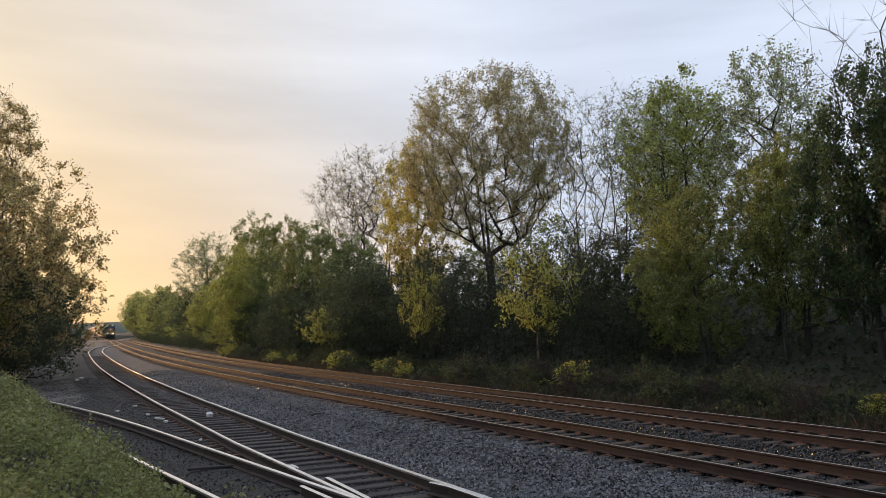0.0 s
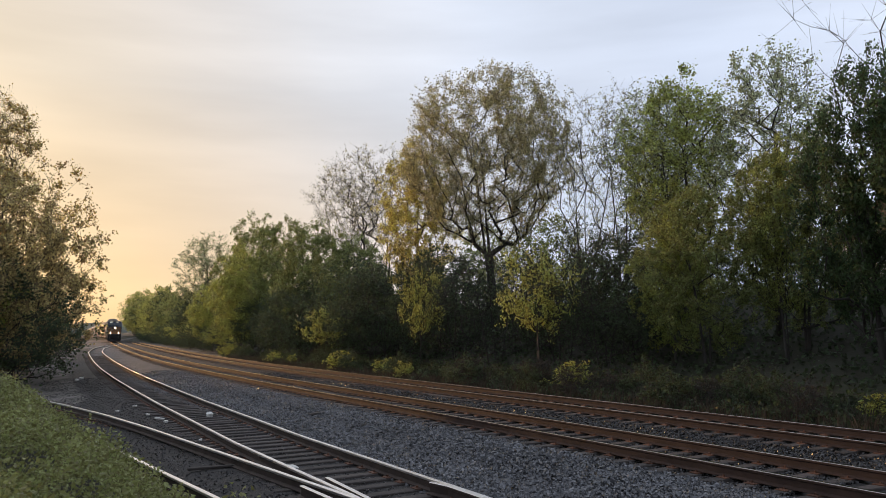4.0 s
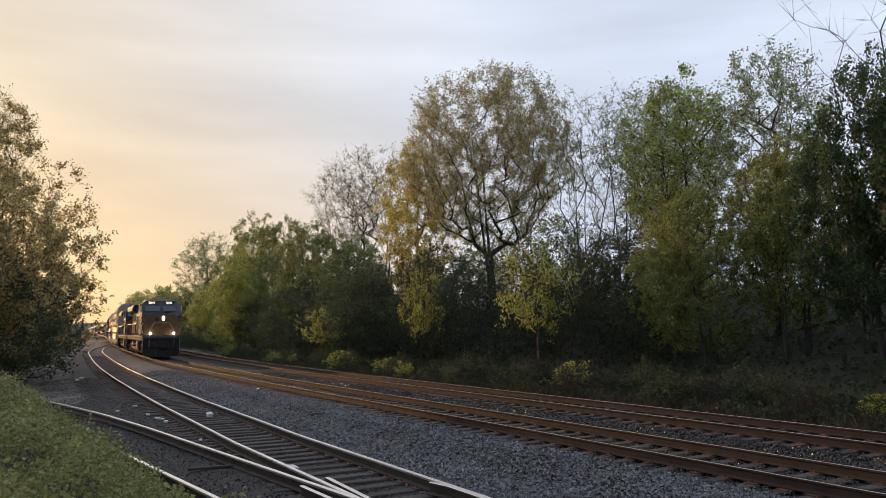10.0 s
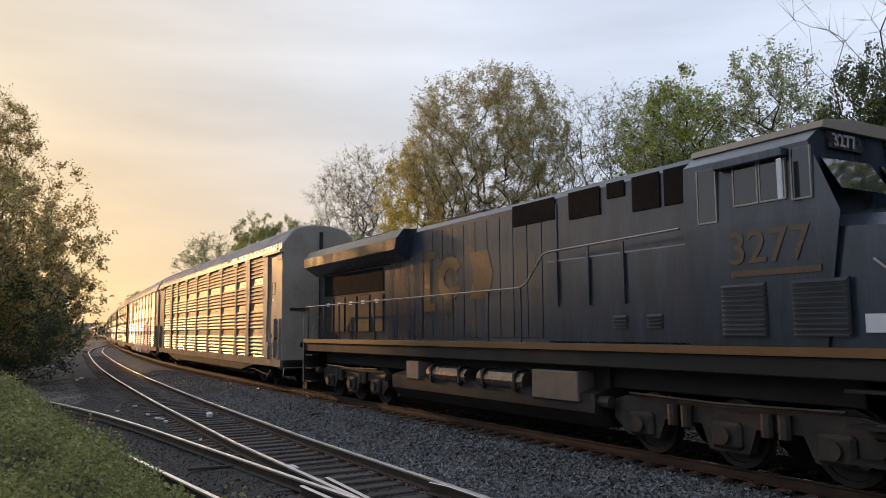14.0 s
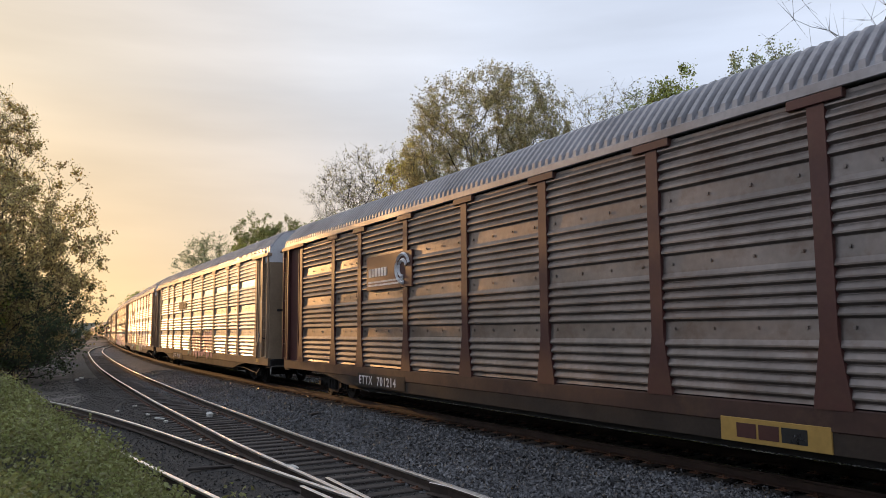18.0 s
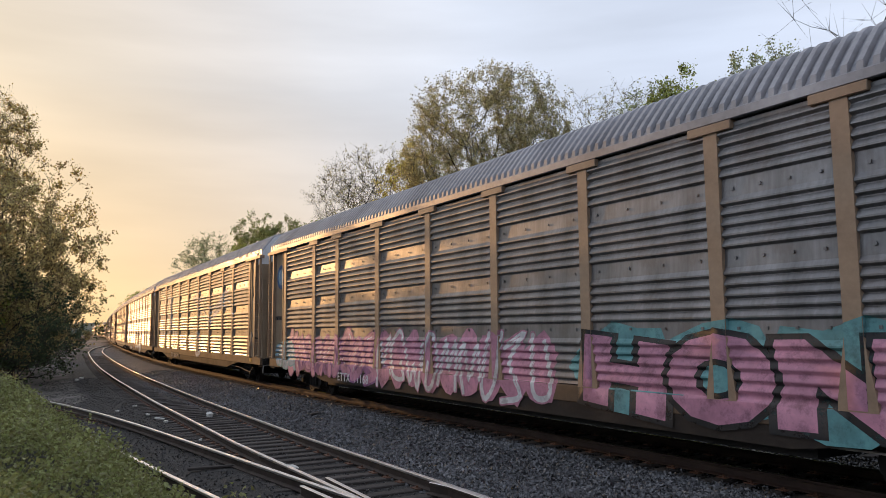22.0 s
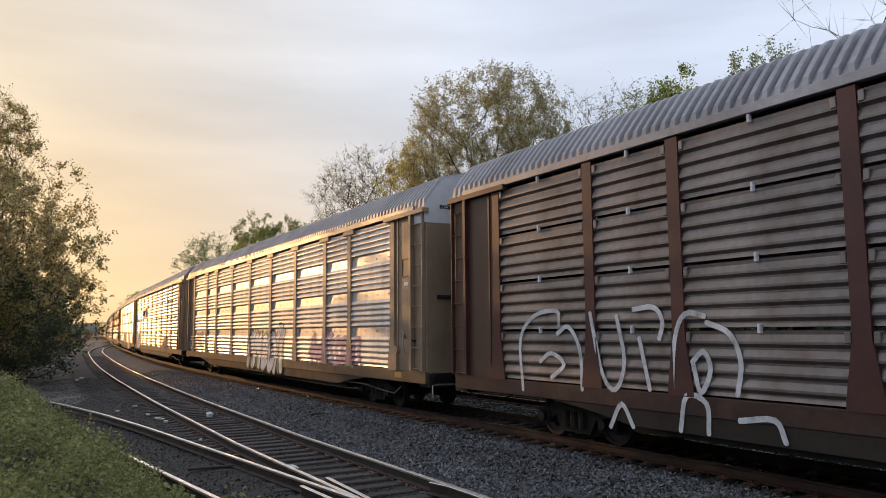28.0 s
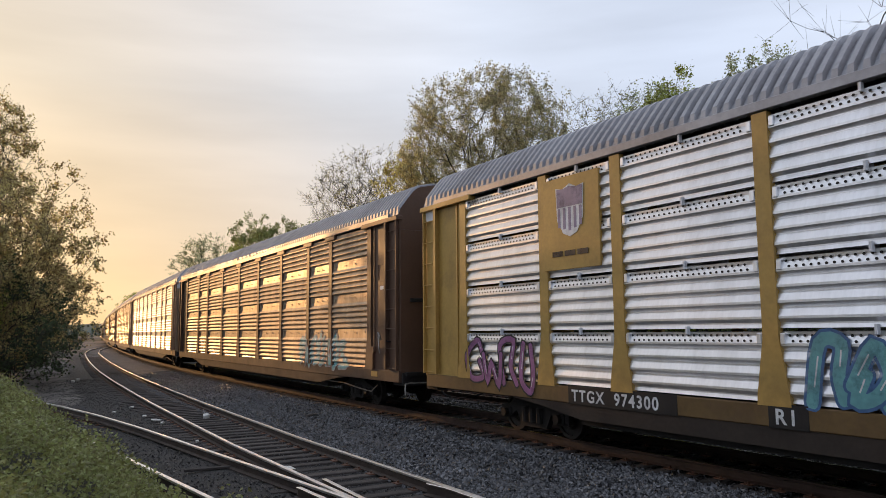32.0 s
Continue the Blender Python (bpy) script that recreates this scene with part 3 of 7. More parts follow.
tree_kind("bare_low", "bare grey tree with fine spreading twigs", seed=12, H=15, crown=FAN, stems=3, tips=420, twigs=6, r=0.17, leaves=6500, size=0.10, reach=0.14, twig=0.9, up=0.4, tilt=0.14, material=M_LEAF_OLIVE)
tree_kind("bare_top", "bare grey tree with long fine branches", seed=16, H=15, crown=((0.4, 0.10), (0.6, 0.30), (0.8, 0.40), (1.0, 0.30)), stems=2, tips=150, twigs=4, r=0.17, leaves=0, twig=1.1, up=0.15, outer=0.25)
tree_kind("fresh", "tall tree with fresh yellow-green leaves", seed=21, H=14.5, crown=TALL, stems=2, tips=420, twigs=4, r=0.15, leaves=21000, size=0.13, reach=0.26, twig=0.6, material=M_LEAF_FRESH)
tree_kind("grey", "airy tree with pale grey-green young leaves", seed=24, H=14.5, crown=((0.3, 0.10), (0.5, 0.17), (0.7, 0.19), (0.88, 0.13), (1.0, 0.03)), stems=1, tips=380, twigs=4, r=0.17, leaves=17000, size=0.12, reach=0.22, twig=0.7, material=M_LEAF_PALE)
tree_kind("green", "leafy tree with mid-green spring foliage", seed=31, H=14, crown=DOME, stems=2, tips=420, twigs=3, r=0.2, leaves=34000, size=0.15, reach=0.32, material=M_LEAF_MID)
tree_kind("dense", "dense dark green tree", seed=41, H=12, crown=DOME, stems=1, tips=420, twigs=3, r=0.18, leaves=36000, size=0.14, reach=0.34, material=M_LEAF_DEEP)
tree_kind("spray", "broad tree with upswept sprays of bronze-green leaves", seed=63, H=15.5, crown=CONE, stems=2, tips=520, twigs=4, r=0.16, leaves=44000, size=0.135, reach=0.26, twig=0.6, lobes=0.28, outer=0.4, tilt=0.04, up=0.2, material=M_LEAF_BRONZE)
tree_kind("broad", "broad leafy tree with mid-green spring foliage", seed=33, H=14, crown=DOME, stems=2, tips=520, twigs=3, r=0.2, leaves=36000, size=0.17, reach=0.36, lobes=0.3, material=M_LEAF_MID)
# lighter leaf colour here makes the foliage look sunlit
tree_kind("sunny", "leafy tree with yellow-green foliage, coloured as sunlit", seed=34, H=12, crown=DOME, stems=2, tips=360, twigs=3, r=0.15, leaves=26000, size=0.16, reach=0.34, material=M_LEAF_FRESH)
tree_kind("under", "low understorey tree with dark leaves", seed=51, H=6, crown=LOW, stems=3, tips=170, twigs=2, r=0.07, leaves=7500, size=0.12, reach=0.36, material=M_LEAF_DARK)
tree_kind("under_bare", "tangled understorey tree with brown twigs and few leaves", seed=53, H=7, crown=LOW, stems=4, tips=260, twigs=5, r=0.08, leaves=2600, size=0.11, reach=0.3, twig=0.6, tilt=0.2, material=M_LEAF_DARK)
tree_kind("under_fresh", "low understorey tree with yellow-green leaves", seed=52, H=5.5, crown=((0.42, 0.2), (0.6, 0.38), (0.8, 0.36), (1.0, 0.1)), stems=2, tips=120, twigs=3, r=0.06, leaves=4200, size=0.12, reach=0.2, lobes=0.4, material=M_LEAF_FRESH)
tree_kind("far_green", "leafy tree with mid-green spring foliage", seed=32, H=12, crown=DOME, stems=1, tips=150, twigs=0, r=0.2, leaves=5000, size=0.29, reach=0.8, material=M_LEAF_MID)
tree_kind("far_dense", "dense dark green tree", seed=42, H=12, crown=DOME, stems=2, tips=150, twigs=0, r=0.18, leaves=5000, size=0.30, reach=0.8, material=M_LEAF_DARK)
tree_kind("far_fresh", "tree with fresh yellow-green leaves", seed=22, H=12, crown=DOME, stems=2, tips=140, twigs=0, r=0.15, leaves=4600, size=0.27, reach=0.75, material=M_LEAF_FRESH)
tree_kind("shrub", "dark green shrub at the foot of the bank", seed=71, H=1.8, crown=LOW, stems=4, tips=60, twigs=1, r=0.02, leaves=1700, size=0.09, reach=0.2, twig=0.2, material=M_LEAF_DARK)
tree_kind("shrub_fresh", "small yellow-green shrub beside the track", seed=72, H=1.5, crown=LOW, stems=3, tips=50, twigs=1, r=0.018, leaves=1000, size=0.10, reach=0.16, twig=0.2, material=M_LEAF_FRESH)
tree_kind("shrub_dry", "leafless brown brush at the foot of the bank", seed=73, H=1.4, crown=LOW, stems=5, tips=110, twigs=4, r=0.018, leaves=260, size=0.08, reach=0.15, twig=0.3, tilt=0.3, material=M_STRAW)


def plant(key, s, o, top, turn, lean=0.0, wide=1.0, group="trees along the line"):
    """A tree or shrub on the ground at s, o; top: height of its tip above the rails (shrubs: above the ground)."""
    trunk_me, crown_me, label, H = TREES[key]
    x, y = on_line(s, o)
    z = float(land(np.array([x]), np.array([y]), False)[0])
    low = "shrub" in key
    t = tagged(new("shrub" if low else "tree"), label, "shrub" if low else "tree", group)
    k = (top if low else top - z) / H
    t.matrix_basis = pose(x, y, z, lean, 0, turn) @ Matrix.Diagonal((k * wide, k * wide, k, 1))
    put("trunk", trunk_me, t)
    if crown_me:
        put("crown", crown_me, t)
    return t


def right_wood():
    # the trees that stand out against the sky
    plant("round", 23.2, 15.4, 18.6, 40, 0, 1.0)
    plant("gold", 29.8, 13.6, 15.6, 200, 0, 0.9)
    plant("bare", 15.9, 17.0, 15.4, 10, 0, 1.0)
    plant("bare", 14.3, 18.2, 15.8, 130, 3, 1.0)
    plant("bare", 12.6, 19.4, 15.4, 250, -3, 1.0)
    plant("fresh", 7.4, 15.6, 14.0, 20, 0, 1.1)
    plant("grey", 10.2, 17.0, 14.6, 140, 2, 1.1)
    plant("grey", 2.9, 15.5, 13.8, 80, 0, 1.0)
    plant("green", 3.6, 12.2, 7.8, 260, 0, 1.0)
    plant("sunny", 5.6, 12.6, 7.0, 60, 0, 0.8)
    plant("green", 0.9, 14.2, 9.4, 30, 0, 0.9)
    plant("dense", -2.3, 13.2, 11.0, 30, 0, 0.72)
    plant("dense", -4.6, 13.6, 11.8, 150, 0, 0.85)
    plant("fresh", 1.0, 13.2, 9.0, 300, 0, 0.8)
    plant("bare_top", -4.0, 14.8, 15.8, 60, 4, 1.0)
    plant("bare_low", 51.3, 19.0, 19.2, 0, 0, 1.15)
    plant("bare_low", 58.0, 19.1, 18.2, 75, 0, 0.9)
    plant("broad", 76.0, 13.0, 17.0, 10, 0, 0.8)
    plant("broad", 51.6, 13.5, 12.8, 100, 0, 0.95)
    plant("green", 60.5, 12.6, 14.4, 70, 0, 0.85)
    plant("broad", 45.0, 14.6, 10.8, 190, 0, 1.0)
    plant("sunny", 66.5, 9.6, 11.8, 30, 0, 0.75)
    plant("grey", 104.0, 11.0, 17.6, 15, 0, 1.3)
    plant("sunny", 84.0, 9.2, 8.4, 45, 0, 0.95)
    # understorey and the fresh sprays at the edge
    plant("under_fresh", 10.3, 9.4, 5.7, 10, 0, 0.8)
    plant("under_fresh", 20.6, 9.2, 5.4, 190, 0, 0.6)
    plant("under_fresh", 36.0, 9.0, 3.8, 100)
    plant("under_bare", 29.5, 11.4, 7.6, 20, 0, 1.0, "undergrowth of the bank")
    plant("under_bare", 21.2, 11.8, 7.3, 120, 0, 1.0, "undergrowth of the bank")
    plant("under_bare", 17.0, 11.6, 6.8, 220, 0, 1.1, "undergrowth of the bank")
    plant("under_bare", 12.6, 12.6, 7.6, 320, 0, 1.1, "undergrowth of the bank")
    plant("under_bare", 9.0, 12.0, 6.9, 70, 0, 1.0, "undergrowth of the bank")
    plant("under", 25.0, 12.6, 7.4, 40, 0, 1.0, "undergrowth of the bank")
    plant("under", 33.5, 11.6, 7.0, 140, 0, 1.1, "undergrowth of the bank")
    plant("under", 38.5, 12.4, 8.0, 240, 0, 1.1, "undergrowth of the bank")
    rnd = random.Random(5)
    s = 8.0
    while s < 66:
        o = rnd.uniform(10.5, 14.5)
        plant("under", s, o, rnd.uniform(4.5, 7.0), rnd.uniform(0, 360), rnd.uniform(-4, 4), rnd.uniform(0.8, 1.2), "undergrowth of the bank")
        plant("far_dense" if rnd.random() < 0.4 else "far_green", s + 1.5, o + rnd.uniform(4.5, 8), rnd.uniform(5.0, 6.8) if s < 36 else rnd.uniform(6.5, 9.0), rnd.uniform(0, 360), 0, 1.0, "undergrowth of the bank")
        s += rnd.uniform(2.6, 4.0)
    for s, o, h in ((-11, 16, 5), (-8, 19, 6), (-4, 21, 6.5), (0, 22, 7), (3, 24, 7.5), (7, 24, 8), (11, 25, 8), (16, 25, 9), (22, 25, 9)):
        plant("under", s, o, h, s * 37, 0, 1.2, "undergrowth of the bank")
    for k in range(11):
        plant(("far_green", "far_dense")[k % 2], -11.0 - 4.6 * k, 11.6 + 1.3 * (k % 3), 12.5 + 1.2 * (k % 4), 71 * k, 0, 1.05, "wood beside the line behind the viewer")
        plant(("far_dense", "far_green")[k % 2], -13.0 - 4.6 * k, 16.5 + 1.3 * (k % 3), 14.5 + 1.0 * (k % 3), 53 * k, 0, 1.05, "wood beside the line behind the viewer")
    for s, o, h in ((30, 25, 11), (38, 24, 11)):
        plant("far_green", s, o, h, s * 37, 0, 1.05)
    s = 66.0
    while s < 330:
        plant(rnd.choice(("far_green", "far_dense", "far_green", "far_fresh")), s, rnd.uniform(9.5, 12.5), rnd.uniform(8.0, 10.5) * (1 + max(s - 110, 0) * 0.0045), rnd.uniform(0, 360), 0, rnd.uniform(0.9, 1.2), "far trees along the line")
        s += rnd.uniform(5, 8) * (1 + s / 260)
    for k in range(26):
        plant("under" if k % 3 else "under_fresh", 72.0 + 6.5 * k, 8.2 + 0.9 * (k % 2), 2.6 + 0.5 * (k % 4), 47 * k, 0, 1.5, "undergrowth along the far line")
    s = -12.0
    while s < 70:
        key = rnd.choice(("shrub", "shrub", "shrub", "shrub_dry", "shrub_dry", "shrub_fresh"))
        plant(key, s, rnd.uniform(7.6, 9.4), rnd.uniform(0.7, 1.5), rnd.uniform(0, 360), 0, rnd.uniform(0.9, 1.4), "shrubs at the foot of the bank")
        s += rnd.uniform(0.7, 1.7)


def left_wood():
    g = "trees left of the siding"
    plant("spray", 31.5, -11.2, 15.4, 200, 0, 0.98, g)
    plant("spray", 25.0, -12.6, 13.6, 120, 0, 0.95, g)
    plant("spray", 34.0, -10.4, 9.6, 250, 0, 0.95, g)
    plant("spray", 42.0, -9.6, 6.8, 70, 0, 0.9, g)
    plant("spray", 36.0, -14.5, 12.0, 220, 0, 1.0, g)
    plant("bare_low", 33.0, -12.0, 15.6, 50, 0, 0.5, g)
    plant("far_green", 28.0, -15.5, 9.0, 80, 0, 1.1, g)
    plant("far_green", 38.0, -12.5, 8.0, 0, 0, 1.0, g)
    plant("far_green", 33.0, -13.5, 8.5, 90, 0, 1.0, g)
    # trees out of view, added to darken what the train sides reflect
    for k in range(9):
        plant(("far_dense", "far_green")[k % 2], -2.0 - 4.6 * k, -40.0 - 2.0 * (k % 3), 12.5 + 0.8 * (k % 4), 67 * k, 0, 1.3, "wood left of the viewer")
    for k, (s, o) in enumerate(((26, -26), (21.5, -28), (17, -30), (12, -31), (7, -32), (2, -33))):
        plant(("far_green", "far_dense")[k % 2], s, o, 6.6 + 0.4 * (k % 3), 81 * k, 0, 1.25, "wood left of the viewer")
    rnd = random.Random(9)
    for s in range(26, 76, 3):
        key = "under" if rnd.random() < 0.6 else "under_fresh"
        plant(key, s + rnd.uniform(-1, 1), -9.6 - rnd.uniform(0, 3.0), rnd.uniform(3.8, 6.0) * (1.0 if s < 50 else 0.75), rnd.uniform(0, 360), 0, rnd.uniform(1.0, 1.3), "undergrowth left of the siding")
    for s in range(78, 220, 12):
        plant("far_dense", s, -9.5 - rnd.uniform(0, 4), rnd.uniform(3.5, 5.5), rnd.uniform(0, 360), 0, 1.0, "undergrowth left of the siding")


right_wood()
left_wood()


def leaf_carpet(name, label, category, count, size, spread, seed, material, height=0.25):
    """Leaves that cover a stretch of ground; spread gives s and o from two random numbers."""
    rng = np.random.default_rng(seed)
    s, o, rise = spread(rng, count)
    x, y = on_line(s, o)
    z = land(x, y, False) + rise
    lump = wobble(x, y, 1.3, seed)
    c = np.stack([x, y, z + height * (0.25 + 0.75 * rng.random(count)) * (0.7 + 1.3 * np.clip(lump, -0.4, 1))], -1)
    v, f = leaf_quads(c, size, rng, 0.3)
    tagged(put(name, mesh_from(name, v, f, material)), label, category, kind="stuff")


def mound_spread(rng, n):
    s = -14.0 + 20.5 * rng.random(n)
    d = 4.6 * rng.random(n) ** 1.1
    edge = np.interp(s, [-6, -3.5, 0, 4], [1.12, 1.0, 0.78, 0.7])
    return s, spur_o(s) - edge - d, 0.12 * smooth(0.3, 1.6, d) - 0.24 * smooth(0.8, 0.0, d)


leaf_carpet("vine_thicket", "low thicket of green vines on the mound beside the spur", "vines", 170000, 0.046, mound_spread, 81, M_LEAF_VINE, 0.5)
leaf_carpet("bank_weeds", "weeds and ivy at the foot of the wooded bank", "weeds", 26000, 0.13, lambda r, n: (-14 + 80 * r.random(n) ** 1.5, 7.3 + 3.4 * r.random(n) ** 1.2, 0.0), 82, M_LEAF_DARK, 0.45)
leaf_carpet("bank_ivy", "dark ivy covering the shaded bank", "ivy", 30000, 0.17, lambda r, n: (-16 + 66 * r.random(n), 9.5 + 14 * r.random(n), 0.0), 83, M_LEAF_DARK, 0.35)
leaf_carpet("left_bank_weeds", "weeds on the dark bank left of the siding", "weeds", 16000, 0.14, lambda r, n: (14 + 60 * r.random(n), -10.5 - 8 * r.random(n), 0.0), 84, M_LEAF_DARK, 0.35)


def straw(name, label, count, s_lo, s_hi, o_lo, o_hi, tall, seed, material):
    rng = np.random.default_rng(seed)
    s, o = s_lo + (s_hi - s_lo) * rng.random(count), o_lo + (o_hi - o_lo) * rng.random(count)
    x, y = on_line(s, o)
    z = land(x, y, False)
    h = tall * (0.4 + 0.8 * rng.random(count))
    a = rng.random(count) * 6.28
    wd, ln = 0.012, rng.normal(size=(count, 2)) * 0.25 * h[:, None]
    p = np.stack([x, y, z], -1)
    side = np.stack([np.cos(a) * wd, np.sin(a) * wd, 0 * a], -1)
    mid = p + np.stack([ln[:, 0] * 0.4, ln[:, 1] * 0.4, h * 0.6], -1)
    tip = p + np.stack([ln[:, 0], ln[:, 1], h], -1)
    v = np.stack([p - side, p + side, mid + side * 0.7, tip, mid - side * 0.7], 1).reshape(-1, 3)
    f = np.arange(count * 5).reshape(count, 5)
    tagged(put(name, mesh_from(name, v, f, material)), label, "grass", kind="stuff")


straw("dry_grass", "dry straw-coloured grass along the second main line", 9000, -12, 60, 6.9, 8.6, 0.5, 91, M_STRAW)
straw("verge_grass", "green verge grass under the trees", 9000, -12, 50, 7.4, 10.5, 0.45, 92, M_GRASS)


# ================= the train =================
M_GALV = mat("galvanised_panel", (0.74, 0.75, 0.77), 0.38, 0.78, vary=0.28, scale=0.9, grain=9, bump=0.05, stain=0.14, spec=0.2, stretch=(2.2, 1, 0.45))
M_GALV_NEW = mat("bright_galvanised_panel", (0.82, 0.82, 0.83), 0.38, 0.92, vary=0.15, scale=0.9, grain=9, bump=0.04, stain=0.06, spec=0.2, stretch=(2.2, 1, 0.45))
# weathered zinc, browned further to carry the tint of the low sun
M_GALV_WORN_WARM = mat("weathered_sun_tinted_panel", (0.52, 0.42, 0.31), 0.42, 0.55, spec=0.2, vary=0.35, scale=0.9, grain=9, bump=0.08, stain=0.4, stretch=(2.2, 1, 0.45))
M_GALV_DARK = mat("dark_sooty_galvanised_panel", (0.29, 0.29, 0.295), 0.38, 0.6, vary=0.4, scale=0.8, grain=8, bump=0.08, stain=0.45, stretch=(2.2, 1, 0.45))
M_GALV_BROWN = mat("rust_stained_panel", (0.25, 0.22, 0.205), 0.39, 0.6, vary=0.35, scale=0.8, grain=8, bump=0.1, stain=0.6)
M_ROOF = mat("galvanised_roof", (0.35, 0.35, 0.37), 0.42, 0.7, vary=0.3, scale=0.7, grain=9, bump=0.08, stain=0.15)
PAINT = dict(rough=0.5, vary=0.22, scale=1.0, grain=14, bump=0.06, stain=0.35)
M_TAN = mat("tan_car_paint", (0.40, 0.28, 0.185), **PAINT)
M_DRAB = mat("drab_tan_end_paint", (0.33, 0.24, 0.155), **PAINT)
M_YELLOW = mat("yellow_car_paint", (0.50, 0.31, 0.08), **PAINT)
M_MAROON = mat("maroon_car_paint", (0.085, 0.028, 0.024), **PAINT)
M_BROWN = mat("brown_car_paint", (0.12, 0.065, 0.04), **PAINT)
M_GREY = mat("grey_car_paint", (0.32, 0.285, 0.24), **PAINT)
M_WHITE = mat("white_paint", (0.75, 0.76, 0.78), 0.5, vary=0.12, scale=1.2, grain=14, bump=0.04, stain=0.15)
# soiled brown, with the shade under the train put into it
M_SOOT_SHADE = mat("sooty_shaded_sill_web", (0.04, 0.028, 0.021), 0.75, 0.1, vary=0.4, scale=1.5, grain=14, bump=0.15)
SILL = dict(rough=0.65, vary=0.35, scale=1.6, grain=12, bump=0.1, stain=0.75)
SILLS = {k: mat("grimy_sill_" + k, c, **SILL) for k, c in (("tan_car_paint", (0.15, 0.095, 0.055)), ("yellow_car_paint", (0.16, 0.095, 0.03)), ("maroon_car_paint", (0.06, 0.028, 0.022)), ("brown_car_paint", (0.08, 0.047, 0.03)), ("grey_car_paint", (0.2, 0.165, 0.13)))}
M_BLACK = mat("black_underframe", (0.018, 0.016, 0.015), 0.7, 0.1, vary=0.35, scale=2, grain=20, bump=0.2)
M_STEEL = mat("worn_steel", (0.30, 0.27, 0.24), 0.45, 0.8, vary=0.3, scale=4, grain=30, bump=0.1)
# truck brown taken nearly to black for the shadow under the train
M_TRUCK = mat("dusty_shaded_truck", (0.018, 0.015, 0.013), 0.75, 0.2, vary=0.35, scale=3, grain=25, bump=0.3)
# base lifted and streaked upright to carry the sky's sheen on the hood
M_BLUE = mat("dark_blue_locomotive_paint", (0.040, 0.054, 0.078), 0.2, vary=0.5, scale=1.3, grain=9, bump=0.04, stain=0.16, spec=0.65, stretch=(2.4, 2.4, 0.35))
# blue turned greyer and metallic to carry the glints on the slats
M_SLAT = mat("glint_grey_blue_louvre", (0.06, 0.066, 0.075), 0.32, 0.4, vary=0.3, scale=2, grain=14, bump=0.04)
M_LOCOTRUCK = mat("dusty_locomotive_truck", (0.06, 0.048, 0.038), 0.6, 0.25, vary=0.45, scale=3, grain=25, bump=0.3)
M_WHEEL = mat("grimy_wheel_steel", (0.04, 0.034, 0.03), 0.6, 0.5, vary=0.35, scale=4, grain=30, bump=0.15)
# stained gold paint, darkened further because the nose front lies in shade
M_NOSE = mat("shaded_gold_nose_paint", (0.12, 0.06, 0.023), 0.45, vary=0.3, scale=1.2, grain=12, bump=0.04, stain=0.35)
# faded gold of the numbers, dimmed further for the glare over the emblem
M_DULLGOLD = mat("faded_glare_dimmed_gold", (0.11, 0.065, 0.03), 0.25, vary=0.3, scale=1.2, grain=12, bump=0.04, stain=0.3)
M_GOLD = mat("gold_locomotive_paint", (0.20, 0.10, 0.03), 0.42, vary=0.22, scale=1.2, grain=12, bump=0.04, stain=0.25)
M_GRILLE = mat("black_grille", (0.010, 0.010, 0.011), 0.9, 0.0, spec=0.12, vary=0.3, scale=6, grain=60, bump=0.3)
M_RAILBAR = mat("handrail_steel", (0.34, 0.32, 0.29), 0.4, 0.5, vary=0.2, scale=4, grain=30, bump=0.05)
M_TANK = mat("painted_air_tank", (0.22, 0.185, 0.16), 0.27, 0.8, vary=0.3, scale=3, grain=20, bump=0.06, stain=0.3)
M_BOXGREY = mat("grey_equipment_box", (0.17, 0.14, 0.115), 0.55, 0.1, vary=0.25, scale=3, grain=20, bump=0.06, stain=0.3)
M_GLASS = glass("cab_window_glass")
M_LAMP = glow("headlight_lens", (1.0, 0.80, 0.50), 32.0)
M_BOARD = glow("lit_number", (1.0, 0.93, 0.75), 1.1)

SPEED, NOSE_T = 21.16, 12.397       # metres a second; the second at which the nose passes s = 0
GAIN = 0.72                         # metres a second gained at about 13.5 s
LOCO_L, CAR_L = 22.3, 29.6
# how far behind the nose each car begins; slack in the couplings makes the steps uneven
CAR_AT = [45.0, 74.55, 104.16, 134.0, 163.9, 193.4, 222.5, 252.1, 281.5, 310.85, 340.4, 370.1, 399.6]
MESHES = {}


def shared(key, build, material, smooth_shade=False):
    """Mesh data built once for a shape and a material."""
    k = (key, material.name)
    if k not in MESHES:
        MESHES[k] = done(build(), key if isinstance(key, str) else key[0], material, smooth_shade)
    return MESHES[k]


